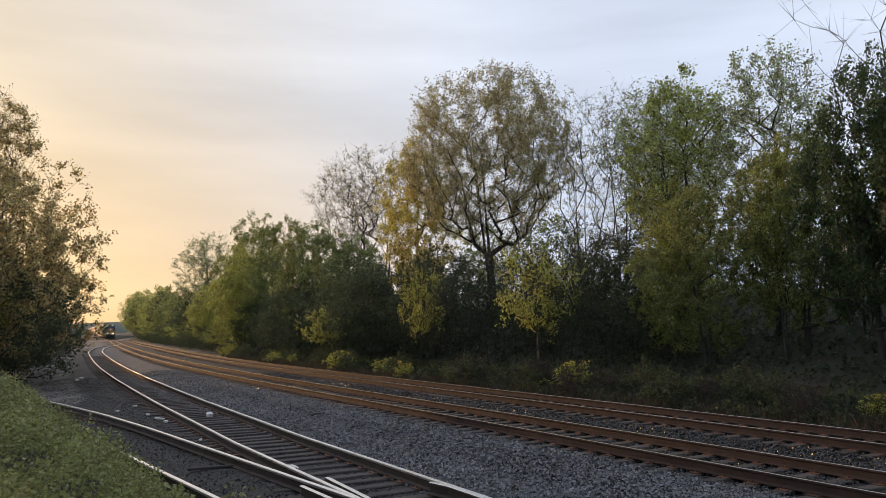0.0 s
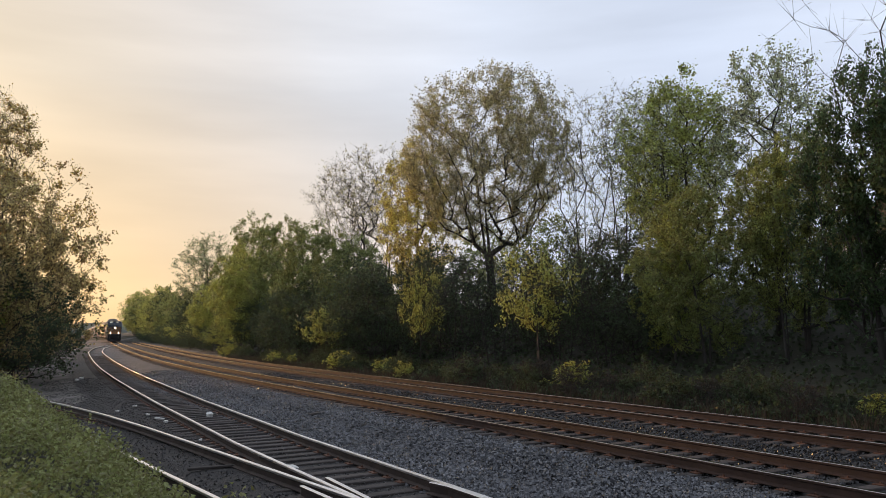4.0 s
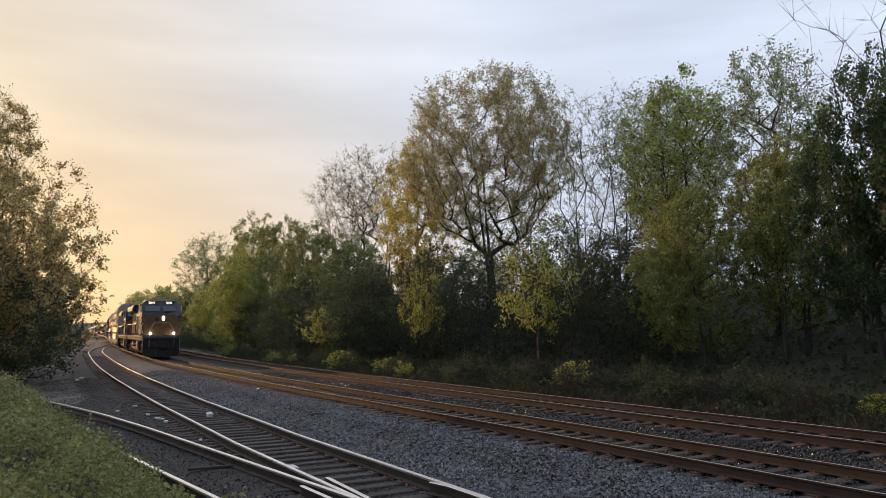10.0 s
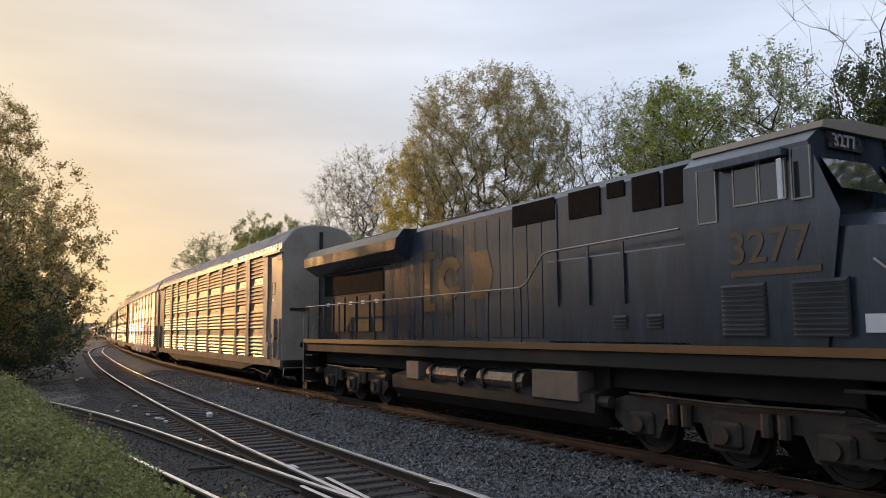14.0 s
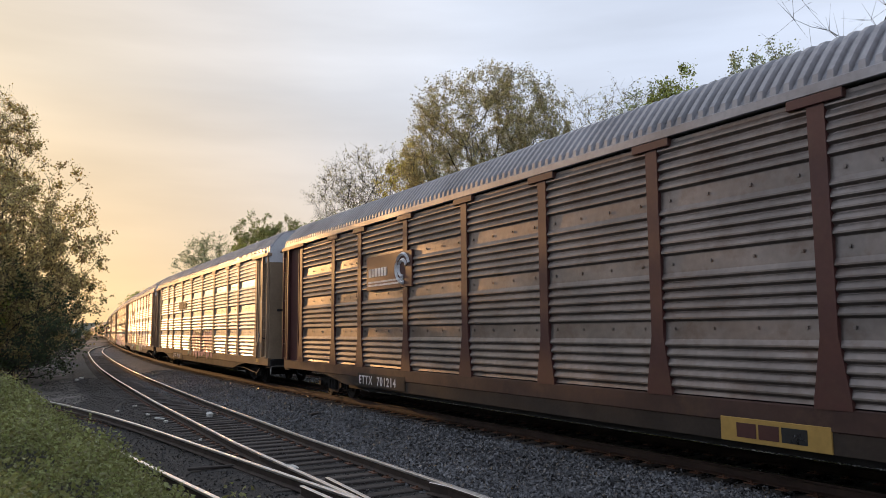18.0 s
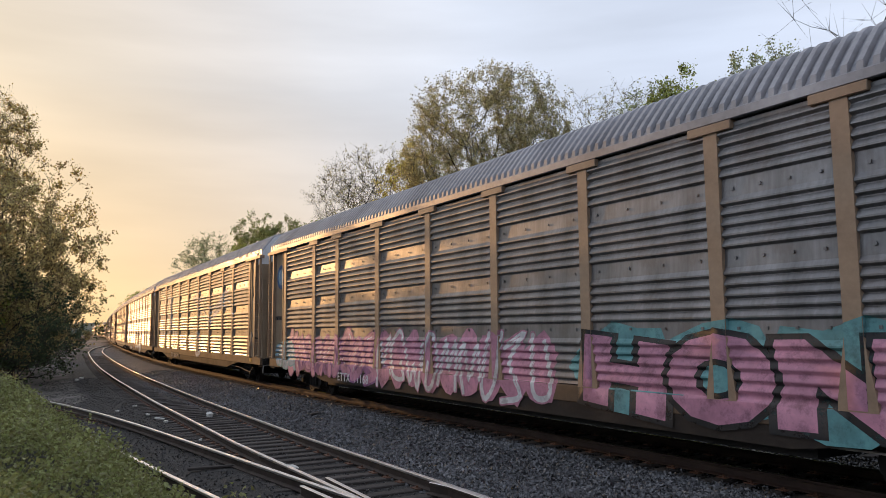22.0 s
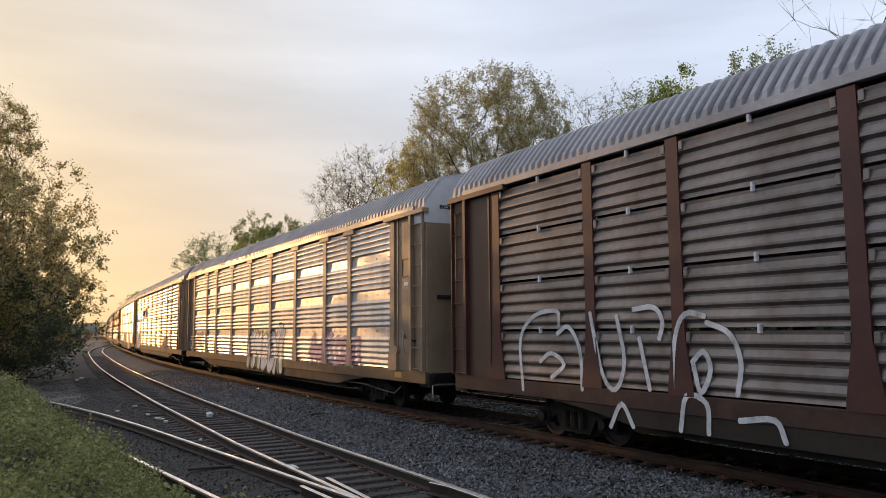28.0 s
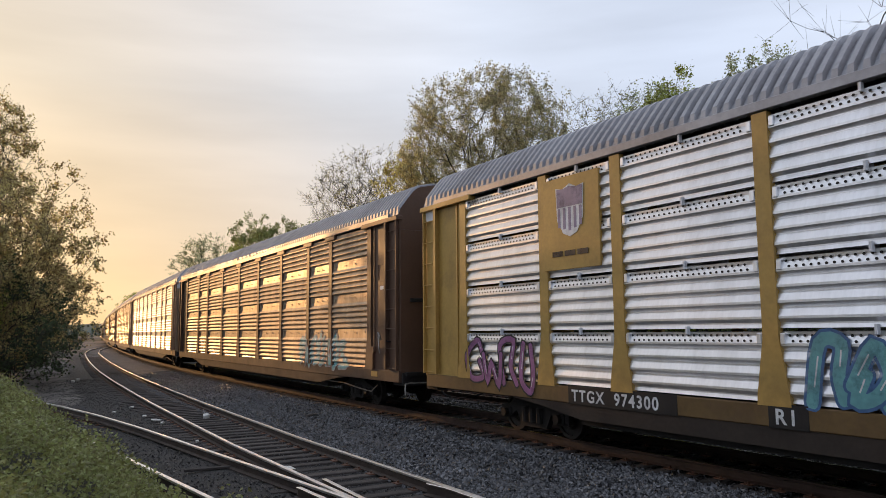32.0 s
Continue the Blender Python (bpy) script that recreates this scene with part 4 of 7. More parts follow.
def lettering(words, height, material, parent, m, name="letter", label="", spaced=1.0):
    """Flat letters in the built-in font as a mesh, read along +x of m."""
    cu = bpy.data.curves.new("lettering", "FONT")
    cu.body, cu.size, cu.extrude, cu.offset, cu.space_character = words, height, 0.002, 0.006, spaced
    tmp = bpy.data.objects.new("lettering", cu)
    scene.collection.objects.link(tmp)
    me = bpy.data.meshes.new_from_object(tmp.evaluated_get(bpy.context.evaluated_depsgraph_get()))
    bpy.data.objects.remove(tmp)
    bm = bmesh.new()
    bm.from_mesh(me)
    left = set(bm.faces)
    while left:
        piece, todo = [], [left.pop()]
        while todo:
            f = todo.pop()
            piece.append(f)
            for e in f.edges:
                for g in e.link_faces:
                    if g in left:
                        left.discard(g)
                        todo.append(g)
        at = {}
        for f in piece:
            for v in f.verts:
                at.setdefault(v, len(at))
        letter = mesh_from(name, [tuple(v.co) for v in at], [tuple(at[v] for v in f.verts) for f in piece], material)
        put(name, letter, parent, m, label)
    bm.free()


def side_pose(x, z, y=-1.56):
    """Pose on the camera-side wall of a vehicle: +x of the writing runs backwards along the train."""
    return Matrix(((1, 0, 0, x), (0, 0, -1, y), (0, 1, 0, z), (0, 0, 0, 1)))


# ----- running gear -----
def lathe(profile, n=20, axis_y=True):
    bm = bmesh.new()
    rings = []
    for r, a in profile:
        rings.append([bm.verts.new((r * math.cos(2 * math.pi * k / n), a, r * math.sin(2 * math.pi * k / n))) for k in range(n)])
    for q, w in zip(rings[:-1], rings[1:]):
        for k in range(n):
            bm.faces.new((q[k], q[(k + 1) % n], w[(k + 1) % n], w[k]))
    bm.faces.new(rings[0])
    bm.faces.new(rings[-1][::-1])
    return bm


def wheelset_mesh(r):
    g = 0.717
    return lathe([(0.09, -1.02), (0.09, -0.84), (0.17, -0.84), (0.17, -0.82), (r * 0.55, -0.79), (r * 0.82, -0.80), (r * 0.84, -0.83), (r, -0.83), (r + 0.005, -g), (r + 0.027, -g + 0.004), (r + 0.027, -g + 0.03), (r * 0.84, -g + 0.032), (r * 0.5, -0.72), (0.1, -0.70), (0.085, -0.66),
                  (0.085, 0.66), (0.1, 0.70), (r * 0.5, 0.72), (r * 0.84, g - 0.032), (r + 0.027, g - 0.03), (r + 0.027, g - 0.004), (r + 0.005, g), (r, 0.83), (r * 0.84, 0.83), (r * 0.82, 0.80), (r * 0.55, 0.79), (0.17, 0.82), (0.17, 0.84), (0.09, 0.84), (0.09, 1.02)], 18)


def freight_frame(half, r):
    """Cast side frame of a two-axle truck, centred on the truck."""
    bm = bmesh.new()
    prism(bm, [(-half - 0.25, r - 0.10), (-half - 0.25, r + 0.14), (-half + 0.1, r + 0.2), (-0.45, r + 0.34), (0.45, r + 0.34), (half - 0.1, r + 0.2), (half + 0.25, r + 0.14), (half + 0.25, r - 0.10), (half - 0.12, r - 0.06), (half - 0.3, r + 0.05), (0.42, r - 0.24), (-0.42, r - 0.24), (-half + 0.3, r + 0.05), (-half + 0.12, r - 0.06)], "y", -0.06, 0.06)
    for x in (-0.24, 0.0, 0.24):
        tube(bm, [(x, -0.075, r - 0.14), (x, -0.075, r + 0.16)], 0.085, 8)
    for x in (-half, half):
        box(bm, x - 0.13, x + 0.13, -0.11, 0.07, r - 0.12, r + 0.1, bevel=0.03)
        tube(bm, [(x, -0.2, r), (x, -0.05, r)], 0.09, 10)
    return bm


def loco_frame(half, r):
    bm = bmesh.new()
    prism(bm, [(-half - 0.7, r + 0.05), (-half - 0.7, r + 0.36), (-half - 0.4, r + 0.44), (half + 0.4, r + 0.44), (half + 0.7, r + 0.36), (half + 0.7, r + 0.05), (half + 0.36, r - 0.22), (half - 0.34, r - 0.22), (half - 0.5, r + 0.12), (0.5, r + 0.12), (0.36, r - 0.25), (-0.36, r - 0.25), (-0.5, r + 0.12), (-half + 0.5, r + 0.12), (-half + 0.34, r - 0.22), (-half - 0.36, r - 0.22)], "y", -0.09, 0.07)
    for x in (-half, 0.0, half):
        box(bm, x - 0.27, x + 0.27, -0.19, 0.05, r - 0.2, r + 0.2, bevel=0.05)
        tube(bm, [(x, -0.26, r), (x, -0.1, r)], 0.13, 12)
    for x in (-half * 0.5, half * 0.5):
        tube(bm, [(x - 0.14, -0.16, r + 0.05), (x - 0.14, -0.16, r + 0.38)], 0.09, 8)
        tube(bm, [(x + 0.14, -0.16, r + 0.05), (x + 0.14, -0.16, r + 0.38)], 0.09, 8)
    tube(bm, [(half + 0.95, -0.22, r + 0.30), (half + 0.62, -0.22, r + 0.30)], 0.11, 10)
    tube(bm, [(-half - 0.95, -0.22, r + 0.30), (-half - 0.62, -0.22, r + 0.30)], 0.11, 10)
    tube(bm, [(-half - 0.2, -0.2, r + 0.5), (0, -0.22, r + 0.46), (half + 0.2, -0.2, r + 0.5)], 0.025, 6)
    return bm


WHEELS = []          # (wheelset object, radius, place in its truck)


def truck(parent, x, half, r, axles, frame_mesh):
    t = put("truck", shared(("truck_bolster", r), lambda: boxes((-0.25, 0.25, -0.95, 0.95, r - 0.06, r + 0.28), bevel=0.03), M_TRUCK), parent, pose(x, 0, 0), "grimy wheel truck")
    put("side_frame", frame_mesh, t, pose(0, -1.0, 0))
    put("side_frame", frame_mesh, t, pose(0, 1.0, 0, 0, 0, 180))
    for a in axles:
        w = put("wheelset", shared(("wheelset", r), lambda: wheelset_mesh(r), M_WHEEL, False), t, pose(a, 0, r))
        WHEELS.append((w, r, a))
    return t


def coupler_mesh():
    bm = boxes((-0.55, 0.1, -0.07, 0.07, 0.80, 0.94), bevel=0.015)
    prism(bm, [(0.1, 0.1), (0.1, -0.16), (0.24, -0.19), (0.36, -0.1), (0.30, -0.05), (0.22, -0.07), (0.2, 0.04), (0.34, 0.1), (0.3, 0.17)], "z", 0.73, 1.0)
    return bm


# ----- enclosed automobile carrier -----
POSTS = [2.5, 5.46, 7.5, 10.42, 13.34, 16.26, 19.18, 22.1, 24.14, 27.1]
HALF = CAR_L / 2
Z_FLOOR, Z_EAVE, Z_TOP = 1.12, 5.18, 6.14
ROOF_ARC = [(-1.54, 5.22), (-1.48, 5.38), (-1.30, 5.62), (-1.08, 5.89), (-0.94, 5.99), (-0.5, 6.09), (0, 6.13), (0.5, 6.09), (0.94, 5.99), (1.08, 5.89), (1.30, 5.62), (1.48, 5.38), (1.54, 5.22)]



def flutes(z0, z1, groups, per, deep=0.034, flat=0.25):
    """Outline (y, z) of a panel with horizontal flutes, bands of them parted by flat strips."""
    out = [(-1.498, z0)]
    g = (z1 - z0 - flat * (groups - 1) - 0.1) / groups
    z = z0 + 0.05
    for i in range(groups):
        p = g / per
        for k in range(per):
            out += [(-1.476, z + p * 0.02), (-1.476, z + p * 0.12), (-1.5 - deep, z + p * 0.36), (-1.5 - deep, z + p * 0.52), (-1.492, z + p * 0.98)]
            z += p
        z += flat
    out += [(-1.498, z1), (-1.45, z1), (-1.45, z0)]
    return out


def panel_full(w, groups=4):
    def build():
        bm = prism(bmesh.new(), flutes(Z_FLOOR, Z_EAVE - 0.06, groups, 5), "x", -w / 2, w / 2)
        for i in range(1, groups):
            z = Z_FLOOR + (Z_EAVE - Z_FLOOR) * i / groups - 0.02
            for x in np.linspace(-w / 2 + 0.2, w / 2 - 0.2, 4):
                box(bm, x - 0.022, x + 0.022, -1.512, -1.495, z - 0.022, z + 0.022)
        return bm
    return build


def panel_part(w, h):
    def build():
        bm = prism(bmesh.new(), flutes(0, h, 1, 4, 0.03), "x", -w / 2, w / 2)
        return bm
    return build


def holes_mesh(spots, h):
    """Rows of punched holes along the upper edge of a panel, as dark discs."""
    def build():
        bm = bmesh.new()
        for w, cx, cz, row in [(*q, r) for q in spots for r in range(2)]:
            n = int((w - 0.3) / 0.105)
            for i in range(n):
                x, z = cx - w / 2 + 0.15 + (w - 0.3) * (i + 0.5 * (row % 2)) / n, cz + h - 0.05 - 0.075 * row
                y = -1.512 - 0.018 * row
                bm.faces.new([bm.verts.new((x + 0.024 * math.cos(t), y, z + 0.02 * math.sin(t))) for t in (0.0, 1.05, 2.09, 3.14, 4.19, 5.24)])
        return bm
    return build


def post_mesh():
    bm = bmesh.new()
    o = [(-0.26, 1.08), (0.26, 1.08), (0.25, 1.22), (0.125, 2.0), (0.125, Z_EAVE - 0.04), (-0.125, Z_EAVE - 0.04), (-0.125, 2.0), (-0.25, 1.22)]
    prism(bm, o, "y", -1.548, -1.44)
    return bm


def roof_mesh():
    def build():
        bm = bmesh.new()
        n = int((2 * HALF - 1.3) / 0.21)
        xs, lift = [], []
        for i in range(n + 1):
            x = -HALF + 0.65 + (2 * HALF - 1.3) * i / n
            for dx, l in ((0.0, 0.0), (0.072, 0.0), (0.098, 0.07), (0.182, 0.07)):
                if x + dx < HALF - 0.6:
                    xs.append(x + dx)
                    lift.append(l)
        rows = []
        for x, l in zip(xs, lift):
            rows.append([bm.verts.new((x, y * (1 + l * 0.45 * (abs(y) < 1.5)), z + l * 0.8 * (abs(y) < 1.5))) for y, z in ROOF_ARC])
        for a, b in zip(rows[:-1], rows[1:]):
            for k in range(len(ROOF_ARC) - 1):
                bm.faces.new((a[k], a[k + 1], b[k + 1], b[k]))
        return bm
    return build


def end_outline(z0, z1, inset=0.0):
    pts = [(-1.50 + inset, z0)] + [(y * (1 - inset), z) for y, z in ROOF_ARC if z0 < z < z1] + [(1.50 - inset, z0)]
    return pts


def ladder(car, e, material, top):
    """Corner ladder: a thin stile at the very end, a broad angle bar inside it, rungs between."""
    z0, w = 1.12, 0.60
    lad = put("ladder", shared(("ladder_bar", e, top), lambda: boxes((-e * w / 2 - 0.055, -e * w / 2 + 0.055, -1.625, -1.600, z0, top), (-e * w / 2 - 0.012, -e * w / 2 + 0.012, -1.600, -1.50, z0, top), bevel=0.004), material), car, pose(e * (HALF - 1.02), 0, 0), "steel ladder with a broad inner bar")
    put("stile", shared(("stile", e, top), lambda: boxes((e * w / 2 - 0.02, e * w / 2 + 0.02, -1.60, -1.51, z0, top), bevel=0.005), material), lad)
    n = round((top - z0) / 0.48)
    for k in range(n):
        put("rung", shared("rung", lambda: tube(bmesh.new(), [(-w / 2, -1.565, 0), (w / 2, -1.565, 0)], 0.014, 5), material), lad, pose(0, 0, z0 + 0.04 + (top - z0 - 0.3) * k / max(n - 1, 1)))


def rounded(pts, k=4):
    """Points of a smooth line through the given ones."""
    P = [Vector(p) for p in pts]
    P = [P[0] * 2 - P[1]] + P + [P[-1] * 2 - P[-2]]
    out = []
    for a, b, c, d in zip(P, P[1:], P[2:], P[3:]):
        for i in range(k):
            t = i / k
            out.append(0.5 * (2 * b + (c - a) * t + (2 * a - 5 * b + 4 * c - d) * t * t + (3 * b - a - 3 * c + d) * t ** 3))
    return out + [P[-2]]


def frieze(bm, pts, width, y):
    """A flat painted stroke with round ends along points (x, z) at depth y."""
    pts = [Vector(p) for p in pts]
    d, e = (pts[0] - pts[1]).normalized() * width, (pts[-1] - pts[-2]).normalized() * width
    pts = [pts[0] + d * 0.42, pts[0] + d * 0.25] + pts + [pts[-1] + e * 0.25, pts[-1] + e * 0.42]
    size = [0.45, 0.85] + [1.0] * (len(pts) - 4) + [0.85, 0.45]
    rows = []
    for i, p in enumerate(pts):
        d0 = (p - pts[i - 1]).normalized() if i else (pts[1] - p).normalized()
        d1 = (pts[i + 1] - p).normalized() if i < len(pts) - 1 else d0
        n0, n1 = Vector((-d0.y, d0.x)), Vector((-d1.y, d1.x))
        m = n0 + n1
        m = m.normalized() if m.length > 0.2 else n0
        k = width / 2 * size[i] * min(1.4, 1 / max(0.3, m.dot(n0)))
        yy = y - 0.00006 * i
        rows.append((bm.verts.new((p.x + m.x * k, yy, p.y + m.y * k)), bm.verts.new((p.x - m.x * k, yy, p.y - m.y * k))))
    for a, b in zip(rows[:-1], rows[1:]):
        bm.faces.new((a[0], a[1], b[1], b[0]))


def prism_flat(outline):
    """One flat face from (s, z) corners on the side of a car."""
    bm = bmesh.new()
    bm.faces.new([bm.verts.new((HALF - a, 0, z)) for a, z in outline])
    return bm


FLUTE_AT = []


EVEN_SIDED = []          # cars whose panels hang in separate rows


def painted(bm, lift, even=False):
    """Lay a flat painted shape on the fluted side, its posts and its sill; lift: how far it stands off."""
    if not FLUTE_AT:
        out = flutes(Z_FLOOR, Z_EAVE - 0.06, 4, 5)[:-2]
        FLUTE_AT.extend((z, y) for k, (y, z) in enumerate(out) if k == 0 or k == len(out) - 1 or k % 5 != 1)
    zs = [v.co.z for v in bm.verts]
    lo, hi = min(zs), max(zs)
    fz, fy = [a for a, _ in FLUTE_AT], [b for _, b in FLUTE_AT]
    for z in [1.085, 1.115] + [a for a in fz if a > 1.13 and not even]:
        if lo < z < hi:
            bmesh.ops.bisect_plane(bm, geom=bm.verts[:] + bm.edges[:] + bm.faces[:], plane_co=(0, 0, z), plane_no=(0, 0, 1))
    xs = [v.co.x for v in bm.verts]
    lo, hi = min(xs), max(xs)
    for p in POSTS:
        for x in (HALF - p - 0.128, HALF - p - 0.124, HALF - p + 0.124, HALF - p + 0.128):
            if lo < x < hi:
                bmesh.ops.bisect_plane(bm, geom=bm.verts[:] + bm.edges[:] + bm.faces[:], plane_co=(x, 0, 0), plane_no=(1, 0, 0))
    flat = max(v.co.y for v in bm.verts)
    for v in bm.verts:
        on_post = min(abs(v.co.x - HALF + p) for p in POSTS) < 0.126
        y = -1.5375 if v.co.z < 1.1 else -1.549 if on_post else -1.536 if even else float(np.interp(v.co.z, fz, fy)) - 0.002
        v.co.y = y - lift + (v.co.y - flat)
    return bm


STROKES = [
    [(0.05, 0.0), (0.1, 0.95), (0.75, 1.0), (0.6, 0.5), (0.95, 0.05)], [(0, 0.9), (0.2, 0.05), (0.5, 0.55), (0.8, 0.0), (1.05, 0.9)], [(0.95, 0.75), (0.45, 1.0), (0.0, 0.65), (0.25, 0.15), (0.95, 0.2), (0.75, 0.5)],
    [(0.0, 0.1), (0.3, 1.0), (0.55, 0.45), (0.9, 0.95), (0.85, 0.0)], [(0.0, 0.8), (0.85, 1.0), (0.35, 0.5), (1.0, 0.1), (0.1, 0.0)], [(0.1, 0.0), (0.0, 0.6), (0.35, 0.95), (0.5, 0.35), (0.85, 1.0), (1.0, 0.3)],
    [(0.2, 1.05), (0.1, 0.2), (0.55, 0.0), (0.9, 0.3), (0.8, 1.0)], [(0.0, 0.35), (0.5, 1.0), (1.0, 0.6), (0.65, 0.1), (0.2, 0.0), (0.4, 0.5)]]


def graffiti(parent, s0, s1, z0, z1, fill, edge, seed, weight=0.24, halo=None, label="spray-painted graffiti letter"):
    """Loose spray-painted letter shapes along the side; each has an edge colour behind, a ground and an inner mark."""
    rnd, even = random.Random(seed), parent in EVEN_SIDED
    H = z1 - z0
    n = max(1, round((s1 - s0) / (H * 0.62)))
    cell = (s1 - s0) / n
    for i in range(n):
        st, lean, tall = rnd.choice(STROKES), rnd.uniform(-0.2, 0.3), rnd.uniform(0.85, 1.1)
        pts = []
        for u, v in st:
            u, v = u + rnd.uniform(-0.12, 0.12), (v + rnd.uniform(-0.08, 0.08)) * tall
            pts.append((HALF - s1 + cell * (i + 0.02 + 0.96 * u + lean * (v - 0.5)), z0 + H * (0.08 + 0.84 * v)))
        line = rounded(pts)
        up = 0.004 + 0.0045 * (i % 2)
        front, back, mark = bmesh.new(), bmesh.new(), bmesh.new()
        frieze(front, line, weight * H, 0)
        frieze(back, line, weight * H * 1.28 + 0.035, 0)
        o = Vector((0.12, 0.25)) * weight * H * 0.5
        for k in range(0, len(pts) - 1, 2):
            a, b = Vector(pts[k]), Vector(pts[k + 1])
            frieze(mark, [a.lerp(b, 0.25) + o, a.lerp(b, 0.5) + o * 1.1, a.lerp(b, 0.75) + o], weight * H * 0.13, 0)
        letter = part("graffiti_letter", painted(front, up + 0.0015, even), fill, parent, label)
        part("outline", painted(back, up, even), edge, letter)
        part("highlight", painted(mark, up + 0.003, even), SP["white"] if fill != SP["white"] else edge, letter)
        if halo:
            cloud = bmesh.new()
            x0, cz = HALF - s1 + cell * (i + 0.5), (z0 + z1) / 2
            ring = [(x0 + cell * 0.62 * math.cos(t) * rnd.uniform(0.85, 1.15), cz + H * 0.5 * math.sin(t) * rnd.uniform(0.85, 1.12)) for t in np.linspace(0, 2 * math.pi, 15)[:-1]]
            cloud.faces.new([cloud.verts.new((x, 0, z)) for x, z in ring])
            part("painted_ground", painted(cloud, 0.0008 + 0.0012 * (i % 2), even), halo, letter)


def bold_letters(parent, words, s0, s1, z0, z1, fill, edge, seed, fat=0.05, halo=None, label="spray-painted graffiti letter"):
    """Fat hand-painted letters, each stretched and tilted in its own cell, with an outline and a painted ground."""
    rnd, even = random.Random(seed), parent in EVEN_SIDED
    cell, H = (s1 - s0) / len(words), z1 - z0
    for i, ch in enumerate(words):
        tilt, tall, drop = rnd.uniform(-0.10, 0.10), rnd.uniform(0.92, 1.05), rnd.uniform(-0.03, 0.03)
        made = []
        for grow in (fat, fat + 0.055):
            cu = bpy.data.curves.new("lettering", "FONT")
            cu.body, cu.size, cu.offset, cu.resolution_u = ch, 1.0, grow, 3
            tmp = bpy.data.objects.new("lettering", cu)
            scene.collection.objects.link(tmp)
            me = bpy.data.meshes.new_from_object(tmp.evaluated_get(bpy.context.evaluated_depsgraph_get()))
            bpy.data.objects.remove(tmp)
            bm = bmesh.new()
            bm.from_mesh(me)
            made.append(bm)
        xs, zs = [v.co.x for v in made[0].verts], [v.co.y for v in made[0].verts]
        cx, cy, w, h = (min(xs) + max(xs)) / 2, (min(zs) + max(zs)) / 2, max(xs) - min(xs), max(zs) - min(zs)
        for bm in made:
            for v in bm.verts:
                u, q = (v.co.x - cx) / w * cell * 1.0, (v.co.y - cy) / h * H * 0.9 * tall
                v.co = Vector((HALF - s1 + cell * (i + 0.5) + u + tilt * q, 0, (z0 + z1) / 2 + q - tilt * u + drop * H))
        up = 0.004 + 0.0045 * (i % 2)
        letter = part("graffiti_letter", painted(made[0], up + 0.0015, even), fill, parent, label)
        part("outline", painted(made[1], up, even), edge, letter)
        if halo:
            cloud = bmesh.new()
            x0, cz = HALF - s1 + cell * (i + 0.5), (z0 + z1) / 2 + 0.08 * H
            ring = [(x0 + cell * 0.66 * math.cos(t) * rnd.uniform(0.85, 1.15), cz + H * 0.55 * math.sin(t) * rnd.uniform(0.8, 1.15)) for t in np.linspace(0, 2 * math.pi, 15)[:-1]]
            cloud.faces.new([cloud.verts.new((x, 0, z)) for x, z in ring])
            part("painted_ground", painted(cloud, 0.0008 + 0.0012 * (i % 2), even), halo, letter)


def spray(name, colour):
    """Faded spray paint, worn through in specks and patches."""
    m = mat("spray_" + name, colour, 0.55, vary=0.35, scale=2.2, grain=9, bump=0.0, stain=0.25)
    N, L = m.node_tree.nodes, m.node_tree.links
    nz, rg, co = N.new("ShaderNodeTexNoise"), N.new("ShaderNodeMapRange"), N.new("ShaderNodeTexCoord")
    nz.inputs["Scale"].default_value, nz.inputs["Detail"].default_value, nz.inputs["Roughness"].default_value = 3.5, 9, 0.75
    rg.inputs[1].default_value, rg.inputs[2].default_value, rg.inputs[3].default_value, rg.inputs[4].default_value = 0.34, 0.5, 0.55, 1.0
    L.new(co.outputs["Object"], nz.inputs["Vector"])
    L.new(nz.outputs["Fac"], rg.inputs[0])
    L.new(rg.outputs[0], N["Principled BSDF"].inputs["Alpha"])
    return m


SP = {k: spray(k, c) for k, c in dict(white=(0.82, 0.83, 0.84), black=(0.02, 0.02, 0.022), pink=(0.66, 0.30, 0.42), purple=(0.33, 0.13, 0.30), teal=(0.16, 0.42, 0.44), red=(0.42, 0.05, 0.05), green=(0.10, 0.26, 0.08), blue=(0.06, 0.15, 0.33), lightblue=(0.30, 0.45, 0.55), grey=(0.33, 0.34, 0.36), cream=(0.55, 0.5, 0.4), lilac=(0.30, 0.25, 0.36), indigo=(0.11, 0.10, 0.19)).items()}


